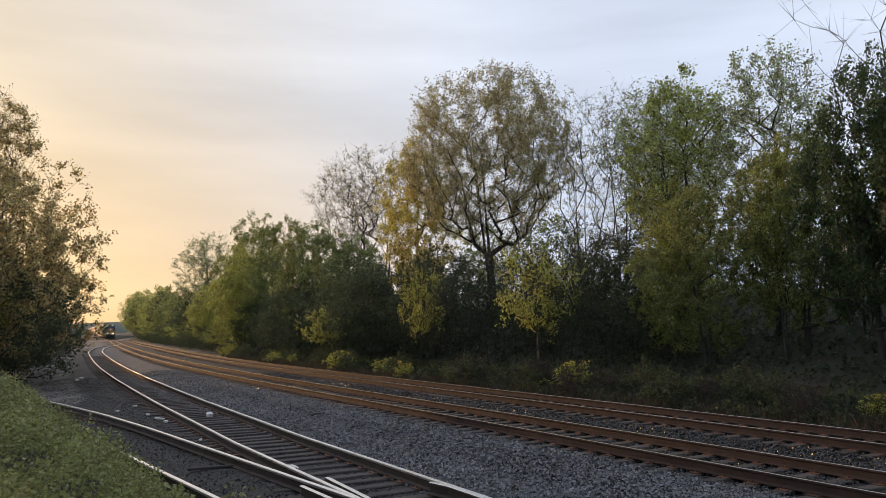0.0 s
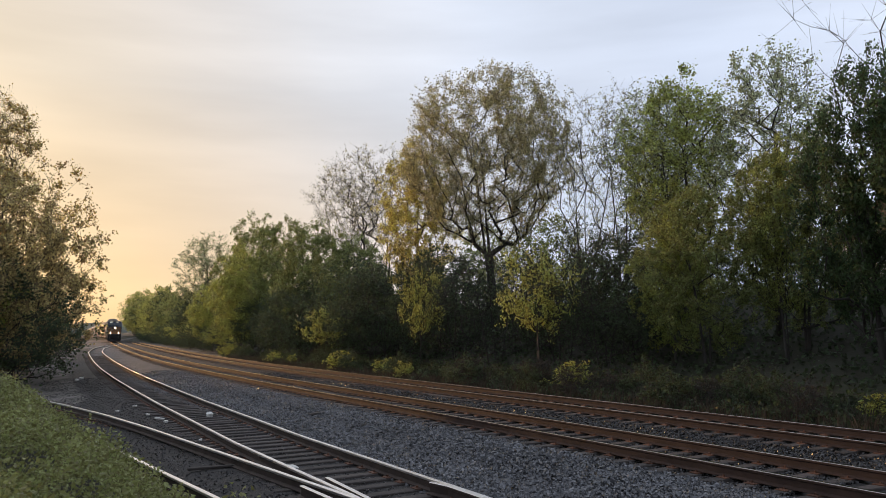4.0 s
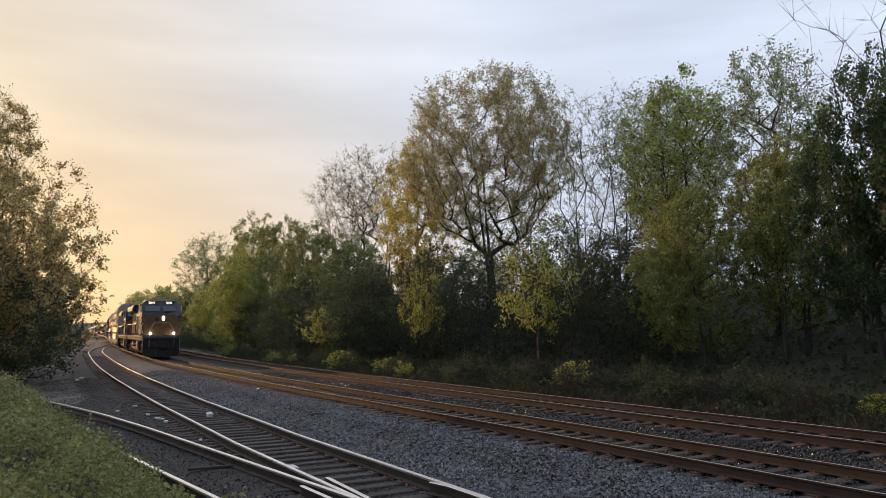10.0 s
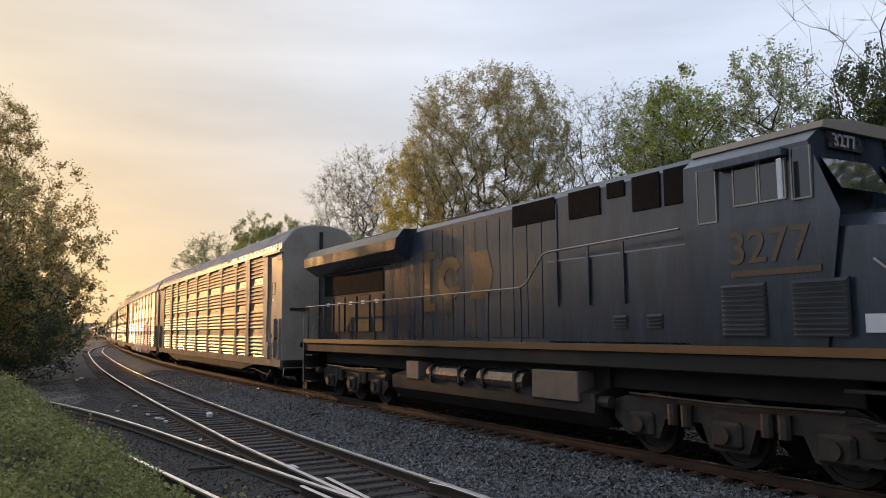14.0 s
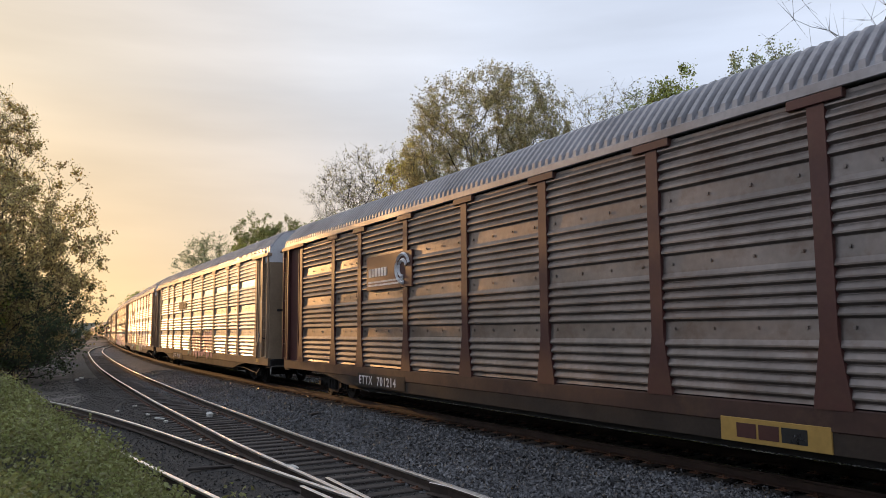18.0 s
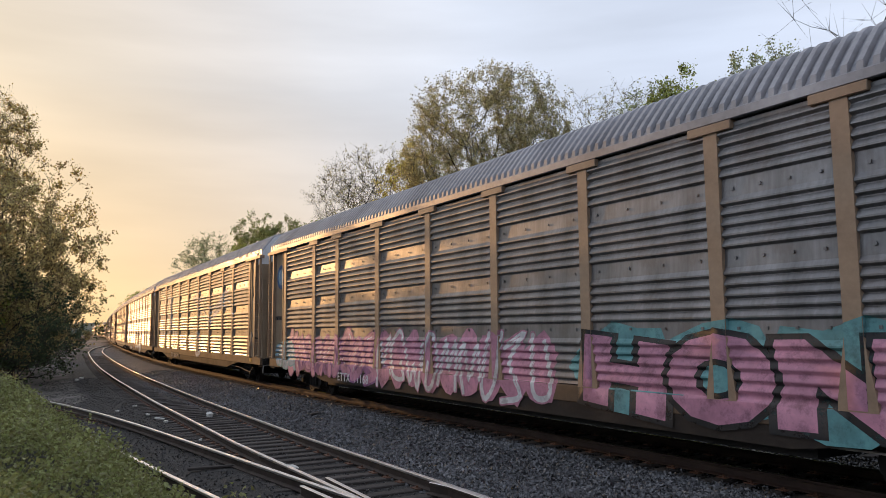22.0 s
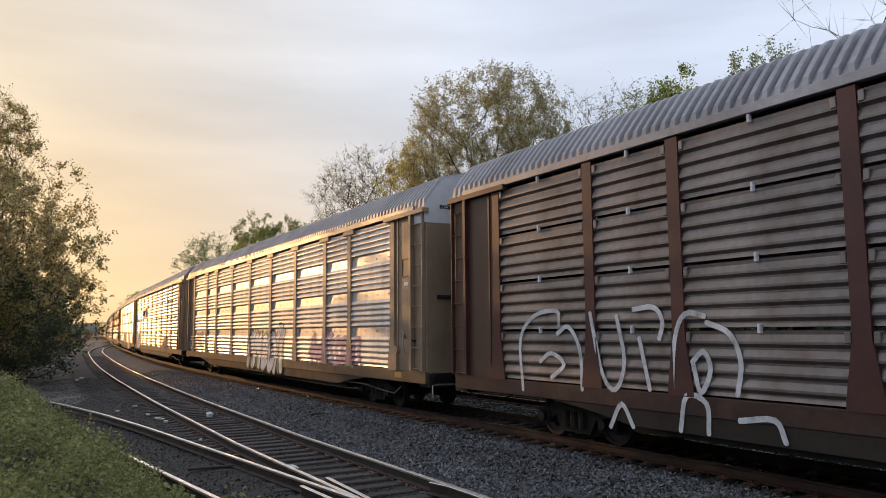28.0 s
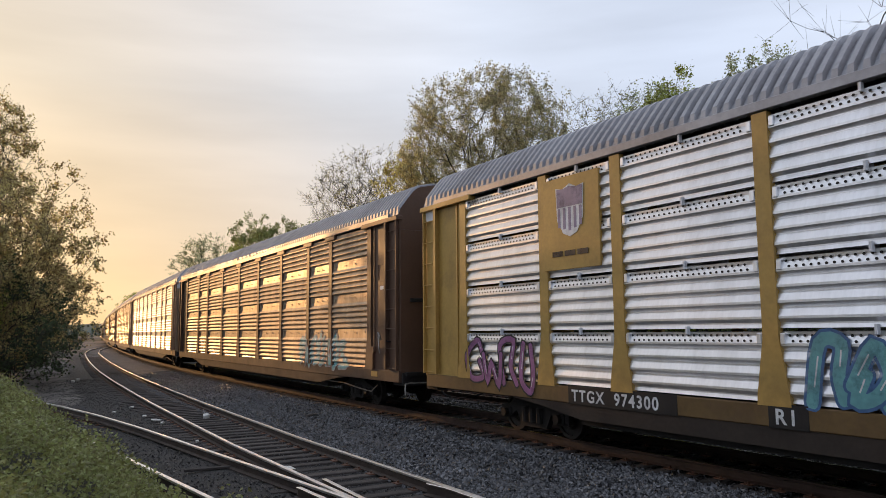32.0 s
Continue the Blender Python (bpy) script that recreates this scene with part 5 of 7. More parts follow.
def autorack(label, panels, posts, ends, style="full", roof=None, cap=True, ladders=True, groups=4, holes=False):
    car = thing("autorack_car", label, "freight car", "cars of the freight train")
    roof, sills = roof or M_ROOF, SILLS[posts.name]
    if style == "part":
        EVEN_SIDED.append(car)
    ps = [HALF - s for s in POSTS]
    put("roof", shared("roof", roof_mesh(), roof), car, None, "corrugated galvanised roof")
    for rot, _side in ((0, -1), (180, 1)):
        side = pose(0, 0, 0, 0, 0, rot)
        put("side_sill", shared("side_sill", lambda: boxes((-HALF + 0.75, HALF - 0.65, -1.535, -1.40, 0.80, 1.10), bevel=0.012), sills), car, side, "grimy side sill")
        put("lower_sill", shared("lower_sill", lambda: prism(bmesh.new(), [(-HALF + 4.2, 0.80), (-HALF + 5.2, 0.70), (-HALF + 6.4, 0.52), (HALF - 6.4, 0.52), (HALF - 5.2, 0.70), (HALF - 4.2, 0.80)], "y", -1.515, -1.42), M_SOOT_SHADE), car, side, "sooty lower web of the sill, darkened for the shade below")
        put("fascia", shared("fascia", lambda: boxes((-HALF + 1.2, HALF - 1.2, -1.575, -1.44, Z_EAVE - 0.02, Z_EAVE + 0.13), bevel=0.012), roof), car, side)
        for a, b in zip(ps[:-1], ps[1:]):
            w, cx = a - b - 0.25, (a + b) / 2
            m = side @ pose(cx if rot == 0 else -cx, 0, 0)
            if style == "full":
                put("side_panel", shared(("side_panel", round(w, 2), groups), panel_full(w, groups), panels), car, m)
            else:
                h = (Z_EAVE - 0.06 - Z_FLOOR) / 4
                for i in range(4):
                    put("side_panel", shared(("side_panel_part", round(w, 2)), panel_part(w, h - 0.05), panels), car, m @ pose(0, 0, Z_FLOOR + i * h + 0.01))
                    if rot == 0:
                        put("clip", shared("clip", lambda: boxes((-0.022, 0.022, -1.556, -1.49, -0.04, 0.09), bevel=0.006), M_WHITE), car, m @ pose(0, 0, Z_FLOOR + (i + 1) * h - 0.04))
                        for x in (-w / 2 + 0.06, w / 2 - 0.06):
                            put("hinge", shared("hinge", lambda: boxes((-0.04, 0.04, -1.55, -1.49, -0.17, -0.02), bevel=0.01), panels), car, m @ pose(x, 0, Z_FLOOR + (i + 1) * h - 0.04))

        if holes and rot == 0:
            h = (Z_EAVE - 0.06 - Z_FLOOR) / 4
            spots = [(a - b - 0.25, (a + b) / 2, Z_FLOOR + i * h + 0.01) for a, b in zip(ps[:-1], ps[1:]) for i in range(4)]
            tagged(put("perforation", shared("perforation", holes_mesh(spots, h - 0.05), M_BLACK), car, None, "rows of punched holes"), kind="stuff")
        for x in ps:
            put("post", shared("post", post_mesh, posts), car, side @ pose(x, 0, 0))
            if rot == 0 and style == "full" and x != ps[0] and x != ps[-1]:
                put("post_cap", shared("post_cap", lambda: boxes((-0.40, 0.40, -1.582, -1.44, Z_EAVE - 0.16, Z_EAVE - 0.025), bevel=0.008), posts), car, side @ pose(x, 0, 0))
        for e in (1, -1):
            x0, x1 = sorted((e * (HALF - 0.66), e * (HALF - 2.3)))
            put("end_plate", shared(("end_plate", e), lambda: boxes((x0, x1, -1.50, -1.44, 1.08, Z_EAVE - 0.05), bevel=0.004), ends), car, side)
            if rot:
                continue
            put("eave_plate", shared(("eave_plate", e), lambda: boxes((*sorted((e * (HALF - 2.9), e * (HALF - 0.6))), -1.625, -1.44, Z_EAVE - 0.11, Z_EAVE + 0.01), bevel=0.01), posts), car)
            put("stiffener", shared("stiffener", lambda: boxes((-0.03, 0.03, -1.53, -1.50, 1.10, Z_EAVE - 0.12), bevel=0.004), ends), car, pose(e * (HALF - 2.2), 0, 0))
            if e == 1:
                put("corner_bracket", shared("corner_bracket", lambda: prism(bmesh.new(), [(HALF - 2.42, 1.10), (HALF - 2.42, 1.72), (HALF - 2.10, 1.72), (HALF - 2.10, 1.58), (HALF - 2.16, 1.50), (HALF - 2.16, 1.10)], "y", -1.59, -1.50), posts), car)
            ladder(car, e, posts, 5.07 if ladders else 2.6)
    for e in (1, -1):
        q = pose(0, 0, 0, 0, 0, 0 if e == 1 else 180)
        lo = [(-1.50, 1.05), (-1.50, 4.82), (1.50, 4.82), (1.50, 1.05)]
        for k, (ya, yb) in enumerate(((-1.49, -0.02), (0.02, 1.49))):
            put("end_door", shared(("end_door", k), lambda: boxes((HALF - 0.75, HALF - 0.65, ya, yb, 1.05, 4.82), bevel=0.01), ends), car, q)
        put("end_cap", shared("end_cap", lambda: prism(bmesh.new(), [(-1.52, 4.824)] + [(y * 0.995, z + 0.02) for y, z in ROOF_ARC] + [(1.52, 4.824)], "x", HALF - 1.25, HALF - 0.655), M_WHITE if cap else ends), car, q, "white upper end cap" if cap else "")
        put("door_bar", shared("door_bar", lambda: boxes((HALF - 0.655, HALF - 0.56, -0.06, 0.06, 1.0, 5.9), (HALF - 0.655, HALF - 0.62, -1.2, -0.5, 2.9, 3.0), bevel=0.008), M_BLACK), car, q)
        if cap:
            for ty in (-0.75,):
                lettering("EXCESS HEIGHT CAR", 0.125, SP["black"], car, q @ Matrix(((0, 0, 1, HALF - 0.650), (1, 0, 0, -1.1), (0, 1, 0, 5.2), (0, 0, 0, 1))))
        put("coupler", shared("coupler", coupler_mesh, M_TRUCK), car, q @ pose(HALF - 0.32, 0, 0))
        put("end_sill", shared("end_sill", lambda: boxes((HALF - 1.15, HALF - 0.6, -1.45, 1.45, 0.72, 1.05), bevel=0.015), M_BLACK), car, q)
        put("air_hose", shared("air_hose", lambda: tube(bmesh.new(), [(HALF - 0.45, -0.55, 0.8), (HALF - 0.3, -0.55, 0.72), (HALF - 0.2, -0.45, 0.5), (HALF - 0.02, -0.35, 0.42)], 0.028, 6), M_BLACK), car, q)
        truck(car, e * (HALF - 4.4), 0.88, 0.40, (-0.88, 0.88), shared("freight_frame", lambda: freight_frame(0.88, 0.40), M_TRUCK))
    put("underframe", shared("underframe", lambda: boxes((-HALF + 0.5, HALF - 0.5, -1.36, 1.36, 0.98, 1.07), (-HALF + 0.8, HALF - 0.8, -0.32, 0.32, 0.66, 0.98), (-HALF + 6.2, HALF - 6.2, -1.30, 1.30, 0.40, 0.74), *[(x - 0.06, x + 0.06, -1.36, 1.36, 0.74, 0.98) for x in np.linspace(-9.5, 9.5, 9)]), M_BLACK), car)
    put("brake_rod", shared("brake_rod", lambda: tube(bmesh.new(), [(HALF - 2.2, -1.42, 0.66), (HALF - 2.6, -1.42, 0.46), (HALF - 3.4, -1.42, 0.50), (HALF - 4.6, -1.42, 0.60), (-2, -1.42, 0.58)], 0.018, 5), M_STEEL), car)
    put("brake_lever", shared("brake_lever", lambda: tube(tube(bmesh.new(), [(HALF - 1.78, -1.60, 1.95), (HALF - 1.72, -1.62, 2.1), (HALF - 1.62, -1.62, 2.0), (HALF - 1.6, -1.60, 1.9)], 0.03, 6), [(HALF - 1.75, -1.60, 2.05), (HALF - 1.6, -1.66, 1.75), (HALF - 1.55, -1.66, 1.55)], 0.018, 5), M_STEEL), car)
    put("hatch", shared("hatch", lambda: boxes((HALF - 1.98, HALF - 1.55, -1.512, -1.49, 3.52, 3.55), (HALF - 1.98, HALF - 1.55, -1.512, -1.49, 3.97, 4.0), (HALF - 1.98, HALF - 1.95, -1.512, -1.49, 3.55, 3.97), (HALF - 1.58, HALF - 1.55, -1.512, -1.49, 3.55, 3.97)), M_BROWN), car, None, "thin rectangular hatch frame")
    put("grab_iron", shared("grab_iron", lambda: tube(bmesh.new(), [(HALF - 1.42, -1.5, 2.15), (HALF - 1.42, -1.58, 2.13), (HALF - 1.42, -1.58, 1.92), (HALF - 1.22, -1.58, 1.86), (HALF - 1.22, -1.5, 1.86)], 0.022, 5), M_BLACK), car)
    put("uncoupling_lever", shared("uncoupling_lever", lambda: tube(bmesh.new(), [(HALF - 0.44, -0.3, 0.78), (HALF - 0.44, -1.3, 0.80), (HALF - 0.42, -1.46, 0.78), (HALF - 0.36, -1.5, 0.62), (HALF - 0.34, -1.5, 0.50)], 0.02, 5), M_RAILBAR), car)
    for k in range(4):
        put("stencil_bar", shared("stencil_bar", lambda: boxes((HALF - 1.52, HALF - 1.3, -1.506, -1.499, 0, 0.035)), M_BROWN), car, pose(-0.02 * (k % 2), 0, 2.45 + 0.075 * k))
    put("label_plate", shared("label_plate", lambda: boxes((HALF - 1.85, HALF - 1.62, -1.506, -1.499, 3.28, 3.38)), M_WHITE), car)
    put("label_plate", shared("sill_label", lambda: boxes((HALF - 2.35, HALF - 1.95, -1.541, -1.534, 0.90, 1.04)), M_YELLOW), car)
    return car


def bars(parent, x, z, widths, h, material, y=-1.507, gap=0.06, name="lettering_bar"):
    """Writing that cannot be read, as plain bars."""
    for w in widths:
        part(name, boxes((x - w, x, y - 0.004, y, z, z + h)), material, parent)
        x -= w + gap


def sign(parent, s0, s1, z0, z1, material, name="sign_plate", y=-1.56, label=""):
    return part(name, boxes((HALF - s1, HALF - s0, y, -1.49, z0, z1), bevel=0.006), material, parent, label)


def shield(parent, s, z, w, h, y, ground, head, line):
    """A plain shield shape: a head over upright stripes."""
    o = [(-0.5, 1.0), (-0.25, 0.96), (0, 1.05), (0.25, 0.96), (0.5, 1.0), (0.46, 0.35), (0.25, 0.08), (0, 0.0), (-0.25, 0.08), (-0.46, 0.35)]
    cx = HALF - s
    part("emblem", prism(bmesh.new(), [(cx + u * w, z + v * h) for u, v in o], "y", y - 0.004, y), ground, parent)
    part("emblem", prism(bmesh.new(), [(cx + u * w * 0.92, z + (v * 0.42 + 0.56) * h) for u, v in ((-0.5, 1), (-0.25, 0.96), (0, 1.05), (0.25, 0.96), (0.5, 1), (0.49, 0.1), (-0.49, 0.1))], "y", y - 0.008, y - 0.004), head, parent)
    for k in range(5):
        part("stripe", boxes((cx + (k - 2) * w * 0.19 - w * 0.045, cx + (k - 2) * w * 0.19 + w * 0.045, y - 0.008, y - 0.004, z + h * (0.12 + 0.04 * abs(k - 2)), z + h * 0.58)), line, parent)


def number(parent, s, z, words, h, material=None, plate=True):
    x = HALF - s
    z, h = z - 0.22, h * 1.14
    w = len(words) * h * 0.70
    if plate:
        part("number_plate", boxes((x - 0.1, x + w + 0.1, -1.541, -1.533, z - 0.06, z + h * 0.72 + 0.06)), M_BLACK, parent)
    lettering(words, h, material or SP["white"], parent, side_pose(x, z, -1.545), spaced=1.22)


CARS = []


def train_cars():
    full = dict(panels=M_GALV, posts=M_TAN, ends=M_TAN)
    c = autorack("old grey automobile carrier with blistered paint patches", M_GALV_WORN_WARM, M_GREY, M_GREY, "full", None, False, False)
    for a in (2.7, 5.36, 24.2):
        bm = bmesh.new()
        prism(bm, [(HALF - a - 0.3 + random.uniform(-0.05, 0.05), 1.15), (HALF - a + 0.35, 1.15), (HALF - a + 0.25, 2.3), (HALF - a + 0.38, 3.4), (HALF - a + 0.3, 5.05), (HALF - a - 0.25, 5.05), (HALF - a - 0.34, 3.8), (HALF - a - 0.2, 2.6)], "y", -1.57, -1.562)
        part("paint_patch", bm, SP["cream"], c, "flaking pale paint patch")
    CARS.append(c)
    c = autorack("galvanised automobile carrier with tan posts, shield emblem and large graffiti", M_GALV, M_TAN, M_DRAB, "full", None, True, False)
    sign(c, 22.1, 23.79, 3.1, 5.0, M_TAN, label="tan sign plate")
    shield(c, 22.95, 3.3, 1.2, 1.5, -1.565, SP["cream"], M_DRAB, M_DRAB)
    lettering("BUILDING", 0.44, SP["black"], c, side_pose(HALF - 21.09, 4.58, -1.552))
    lettering("AMERICA", 0.44, SP["black"], c, side_pose(HALF - 18.53, 4.58, -1.552))
    number(c, 22.4, 0.84, "ETTX  716569", 0.29)
    graffiti(c, 12.4, 19.5, 0.55, 2.1, SP["white"], SP["red"], 4, 0.2, SP["teal"])
    graffiti(c, 5.25, 11.78, 0.85, 2.6, SP["purple"], SP["black"], 5, 0.3, SP["pink"])
    CARS.append(c)
    c = autorack("maroon automobile carrier with brown weathered panels", M_GALV_BROWN, M_MAROON, M_MAROON, "full", None, False, True)
    sign(c, 18.78, 21.55, 3.25, 4.2, M_MAROON, label="maroon sign plate with a white emblem")
    for zz in (3.36, 3.45):
        part("stripe", boxes((HALF - 21.45, HALF - 19.28, -1.568, -1.562, zz, zz + 0.05)), SP["white"], c)
    for k in range(6):
        part("lettering_bar", boxes((HALF - 21.4 + 0.2 * k, HALF - 21.24 + 0.2 * k, -1.568, -1.562, 3.62, 3.86)), SP["white"], c)
    for r0 in (0.38, 0.22):
        part("emblem", tube(bmesh.new(), [(HALF - 19.28 + r0 * math.cos(t), -1.57, 3.75 + r0 * math.sin(t)) for t in np.linspace(0.3, 4.9, 14)], 0.05, 4), SP["white"], c)
    sign(c, 7.55, 9.26, 0.52, 0.86, M_YELLOW, y=-1.54)
    bars(c, HALF - 8.3, 0.59, (0.32, 0.32), 0.2, M_MAROON, -1.543, 0.04)
    bars(c, HALF - 7.88, 0.59, (0.38,), 0.2, SP["black"], -1.543)
    number(c, 22.1, 0.84, "ETTX  701214", 0.29)
    CARS.append(c)
    c = autorack("tan automobile carrier with galvanised panels and pink graffiti", M_GALV, M_TAN, M_DRAB)
    graffiti(c, 10.67, 15.9, 0.85, 2.15, SP["pink"], SP["black"], 8, 0.24)
    graffiti(c, 15.9, 16.96, 0.9, 1.9, SP["teal"], SP["grey"], 9, 0.14)
    bars(c, HALF - 17.77, 3.5, (0.4, 0.25, 0.3, 0.3, 0.45, 0.3), 0.42, SP["black"], -1.556)
    number(c, 21.6, 0.84, "ETTX  703839", 0.29)
    CARS.append(c)
    c = autorack("tan automobile carrier with green, blue and white graffiti", M_GALV, M_TAN, M_DRAB)
    graffiti(c, 6.26, 10.27, 1.0, 2.3, SP["white"], SP["grey"], 11, 0.2)
    bold_letters(c, "AA", 13.0, 15.8, 0.95, 2.15, SP["green"], SP["black"], 13, 0.07)
    part("painted_ground", painted(prism_flat([(12.2, 0.56), (16.1, 0.56), (16.3, 1.0), (15.9, 2.0), (14.6, 2.3), (12.6, 2.2)]), 0.0008), SP["lilac"], c, "pale painted ground behind letters")
    part("painted_ground", painted(prism_flat([(12.3, 0.56), (16.0, 0.56), (16.15, 1.05), (12.5, 1.05)]), 0.002), SP["green"], c, "green painted ground under letters")
    graffiti(c, 10.4, 12.9, 0.62, 2.1, SP["grey"], SP["black"], 113, 0.3)
    graffiti(c, 22.6, 27.55, 0.95, 2.2, SP["blue"], SP["black"], 14, 0.14)
    graffiti(c, 17.77, 22, 0.9, 2.2, SP["teal"], SP["black"], 19, 0.16)
    for k in range(5):
        part("emblem", prism(bmesh.new(), [(HALF - 22.2 + 0.1 * k, 3.62 + 0.1 * k), (HALF - 21.4 + 0.08 * k, 3.66 + 0.1 * k), (HALF - 21.4 + 0.08 * k, 3.71 + 0.1 * k), (HALF - 22.2 + 0.1 * k, 3.67 + 0.1 * k)], "y", -1.556, -1.552), SP["black"], c)
    bars(c, HALF - 19.99, 3.75, (0.5, 0.45), 0.42, SP["black"], -1.556, 0.12)
    bars(c, HALF - 19.88, 3.5, (0.3, 0.2, 0.4, 0.3, 0.6), 0.1, SP["black"], -1.556)
    number(c, 22.2, 0.84, "ETTX  703380", 0.29)
    CARS.append(c)
    c = autorack("tan automobile carrier with dull panels and pink graffiti", M_GALV_DARK, M_TAN, M_DRAB)
    bold_letters(c, "HONE", 2.7, 10.5, 0.62, 2.05, SP["pink"], SP["black"], 15, 0.07, SP["teal"])
    graffiti(c, 11.4, 19.2, 0.62, 2.1, SP["white"], SP["pink"], 16, 0.08, SP["pink"])
    graffiti(c, 19.3, 26.6, 0.7, 2.0, SP["pink"], SP["purple"], 17, 0.2, SP["purple"])
    number(c, 22, 0.84, "ETTX  71168", 0.3)
    graffiti(c, 25.67, 27.95, 0.85, 1.65, SP["lightblue"], SP["teal"], 18, 0.3)
    for r0, mt, y in ((0.46, SP["blue"], -1.506), (0.31, SP["lightblue"], -1.510)):
        part("emblem", prism(bmesh.new(), [(HALF - 27.65 + r0 * math.cos(t), 4.15 + r0 * math.sin(t)) for t in np.linspace(0, 6.0, 20)], "y", y - 0.004, y), mt, c, "round blue emblem")
    bars(c, HALF - 27.55, 2.55, (0.16, 0.16, 0.16, 0.16), 0.14, SP["black"], -1.507, 0.04)
    CARS.append(c)
    c = autorack("tan automobile carrier with sooty panels and white painted strokes", M_GALV_DARK, M_TAN, M_DRAB)
    tall_strokes = ([(26.06, 4.44), (26.14, 2.04), (25.82, 1.89), (25.44, 2.04), (25.34, 4.44)], [(25.76, 1.89), (25.7, 1.27)],
                    [(24.64, 4.4), (24.72, 2.1), (24.18, 2.04), (23.8, 1.81), (23.7, 1.27)], [(23.46, 2.14), (23.36, 4.34), (22.98, 4.39), (22.64, 4.21), (22.76, 2.17), (23.08, 1.93), (23.44, 2.11)], [(23.08, 1.91), (23.08, 1.27)],
                    [(21.04, 4.31), (21.14, 3.36), (21.84, 2.81)], [(21.82, 2.93), (21.22, 2.16), (21.08, 1.26)], [(21.96, 4.36), (22.06, 2.21)], [(20.48, 3.1), (20.54, 2.11), (20.26, 1.97), (19.96, 2.11), (19.82, 3.1)], [(20.54, 1.97), (20.58, 1.33), (20.02, 1.36)], [(20.5, 3.69), (20.28, 4.06), (19.6, 4.34)])
    for k, line in enumerate(tall_strokes):
        bm = bmesh.new()
        frieze(bm, [(HALF - a, z) for a, z in line], 0.23 if k < 10 else 0.05, 0)
        part("graffiti", painted(bm, 0.003 + 0.0012 * (k % 4)), SP["white"], c, "tall white painted stroke")
    for k in range(5):
        bm = bmesh.new()
        frieze(bm, [(HALF - 5.25 - 1.1 * i - 0.3 * k, 2.9 + 0.5 * math.sin(i * 0.9 + k * 0.5) + 0.22 * k) for i in range(9)], 0.07 + 0.03 * (k % 2), -1.556 - 0.003 * k)
        part("graffiti", painted(bm, 0.003 + 0.001 * k), SP["white"], c, "thin flowing white spray lines")
    graffiti(c, 12.69, 13.76, 0.8, 2.1, SP["white"], SP["grey"], 20, 0.24)
    number(c, 21.6, 0.84, "ETTX  850519", 0.29)
    CARS.append(c)
    c = autorack("tan automobile carrier with bright galvanised panels and blue graffiti", M_GALV, M_TAN, M_DRAB)
    bold_letters(c, "THO", 12.4, 16.8, 0.6, 2.1, SP["lightblue"], SP["black"], 21, 0.06)
    graffiti(c, 10.2, 12.4, 0.6, 2.1, SP["lightblue"], SP["black"], 121, 0.26)
    graffiti(c, 4.72, 7.45, 1.1, 2.0, SP["grey"], SP["white"], 23, 0.1)
    bars(c, HALF - 18.98, 3.5, (0.22, 0.2, 0.22, 0.3), 0.2, SP["grey"], -1.556)
    number(c, 22.3, 0.84, "ETTX  703675", 0.29)
    CARS.append(c)
    c = autorack("old grey automobile carrier with worn panels", M_GALV_WORN_WARM, M_GREY, M_GREY, "full", None, False, False)
    sign(c, 9.56, 10.87, 1.2, 5.05, SP["cream"], "paint_patch", label="pale paint patch")
    CARS.append(c)
    c = autorack("brown automobile carrier with rust-stained panels and white outline graffiti", M_GALV_BROWN, M_MAROON, M_BROWN, "part", None, False, True)
    sign(c, 7.65, 13.29, 4.05, 5.05, M_MAROON, label="maroon sign plate with white writing")
    bars(c, HALF - 10.47, 4.5, (0.24, 0.24, 0.2, 0.26, 0.24, 0.24, 0.24, 0.34), 0.34, SP["white"], -1.564, 0.05)
    part("stripe", prism(bmesh.new(), [(HALF - 12.99, 4.28), (HALF - 8.66, 4.28), (HALF - 8.66, 4.2), (HALF - 7.95, 4.33), (HALF - 8.66, 4.46), (HALF - 8.66, 4.38), (HALF - 12.99, 4.38)], "y", -1.566, -1.561), SP["white"], c, "plain white arrow stripe")
    outline_strokes = ([(26.21, 0.93), (26.27, 1.93), (25.79, 2.39), (25.09, 2.46), (25.05, 2.2)], [(25.63, 1.5), (25.29, 1.67), (24.91, 1.47), (25.29, 1.21)], [(25.09, 2.04), (24.75, 2.16), (24.45, 1.74), (24.41, 1.04)],
                       [(24.13, 2.4), (23.87, 1.36), (23.55, 1.09), (23.31, 1.57), (23.47, 2.33)], [(23.07, 2.44), (22.61, 2.46), (22.43, 2.23), (22.51, 1.96)], [(22.95, 1.96), (22.75, 1.14)], [(22.27, 1.17), (22.17, 1.96), (21.95, 2.34), (21.59, 2.3)],
                       [(21.85, 1.61), (21.63, 1.77), (21.51, 1.5), (21.71, 1.16), (21.83, 1.57)], [(21.55, 2.2), (21.15, 2.04), (20.97, 1.64), (21.05, 1.17)], [(21.03, 0.81), (20.47, 0.87), (20.31, 0.59)], [(23.69, 0.46), (23.41, 0.86), (23.15, 0.51)], [(22.13, 0.56), (21.99, 1.09), (21.61, 1.0), (21.59, 0.57)])
    for k, line in enumerate(outline_strokes):
        bm = bmesh.new()
        frieze(bm, rounded([(HALF - a, z) for a, z in line]), 0.085, 0)
        part("graffiti", painted(bm, 0.003 + 0.0012 * (k % 4), True), SP["white"], c, "white outline of a spray-painted letter")
    graffiti(c, 11.28, 16.14, 0.8, 2.1, SP["cream"], M_GALV_BROWN, 25, 0.12)
    CARS.append(c)
    c = autorack("tan automobile carrier with galvanised panels and black, white and green graffiti", M_GALV, M_TAN, M_DRAB)
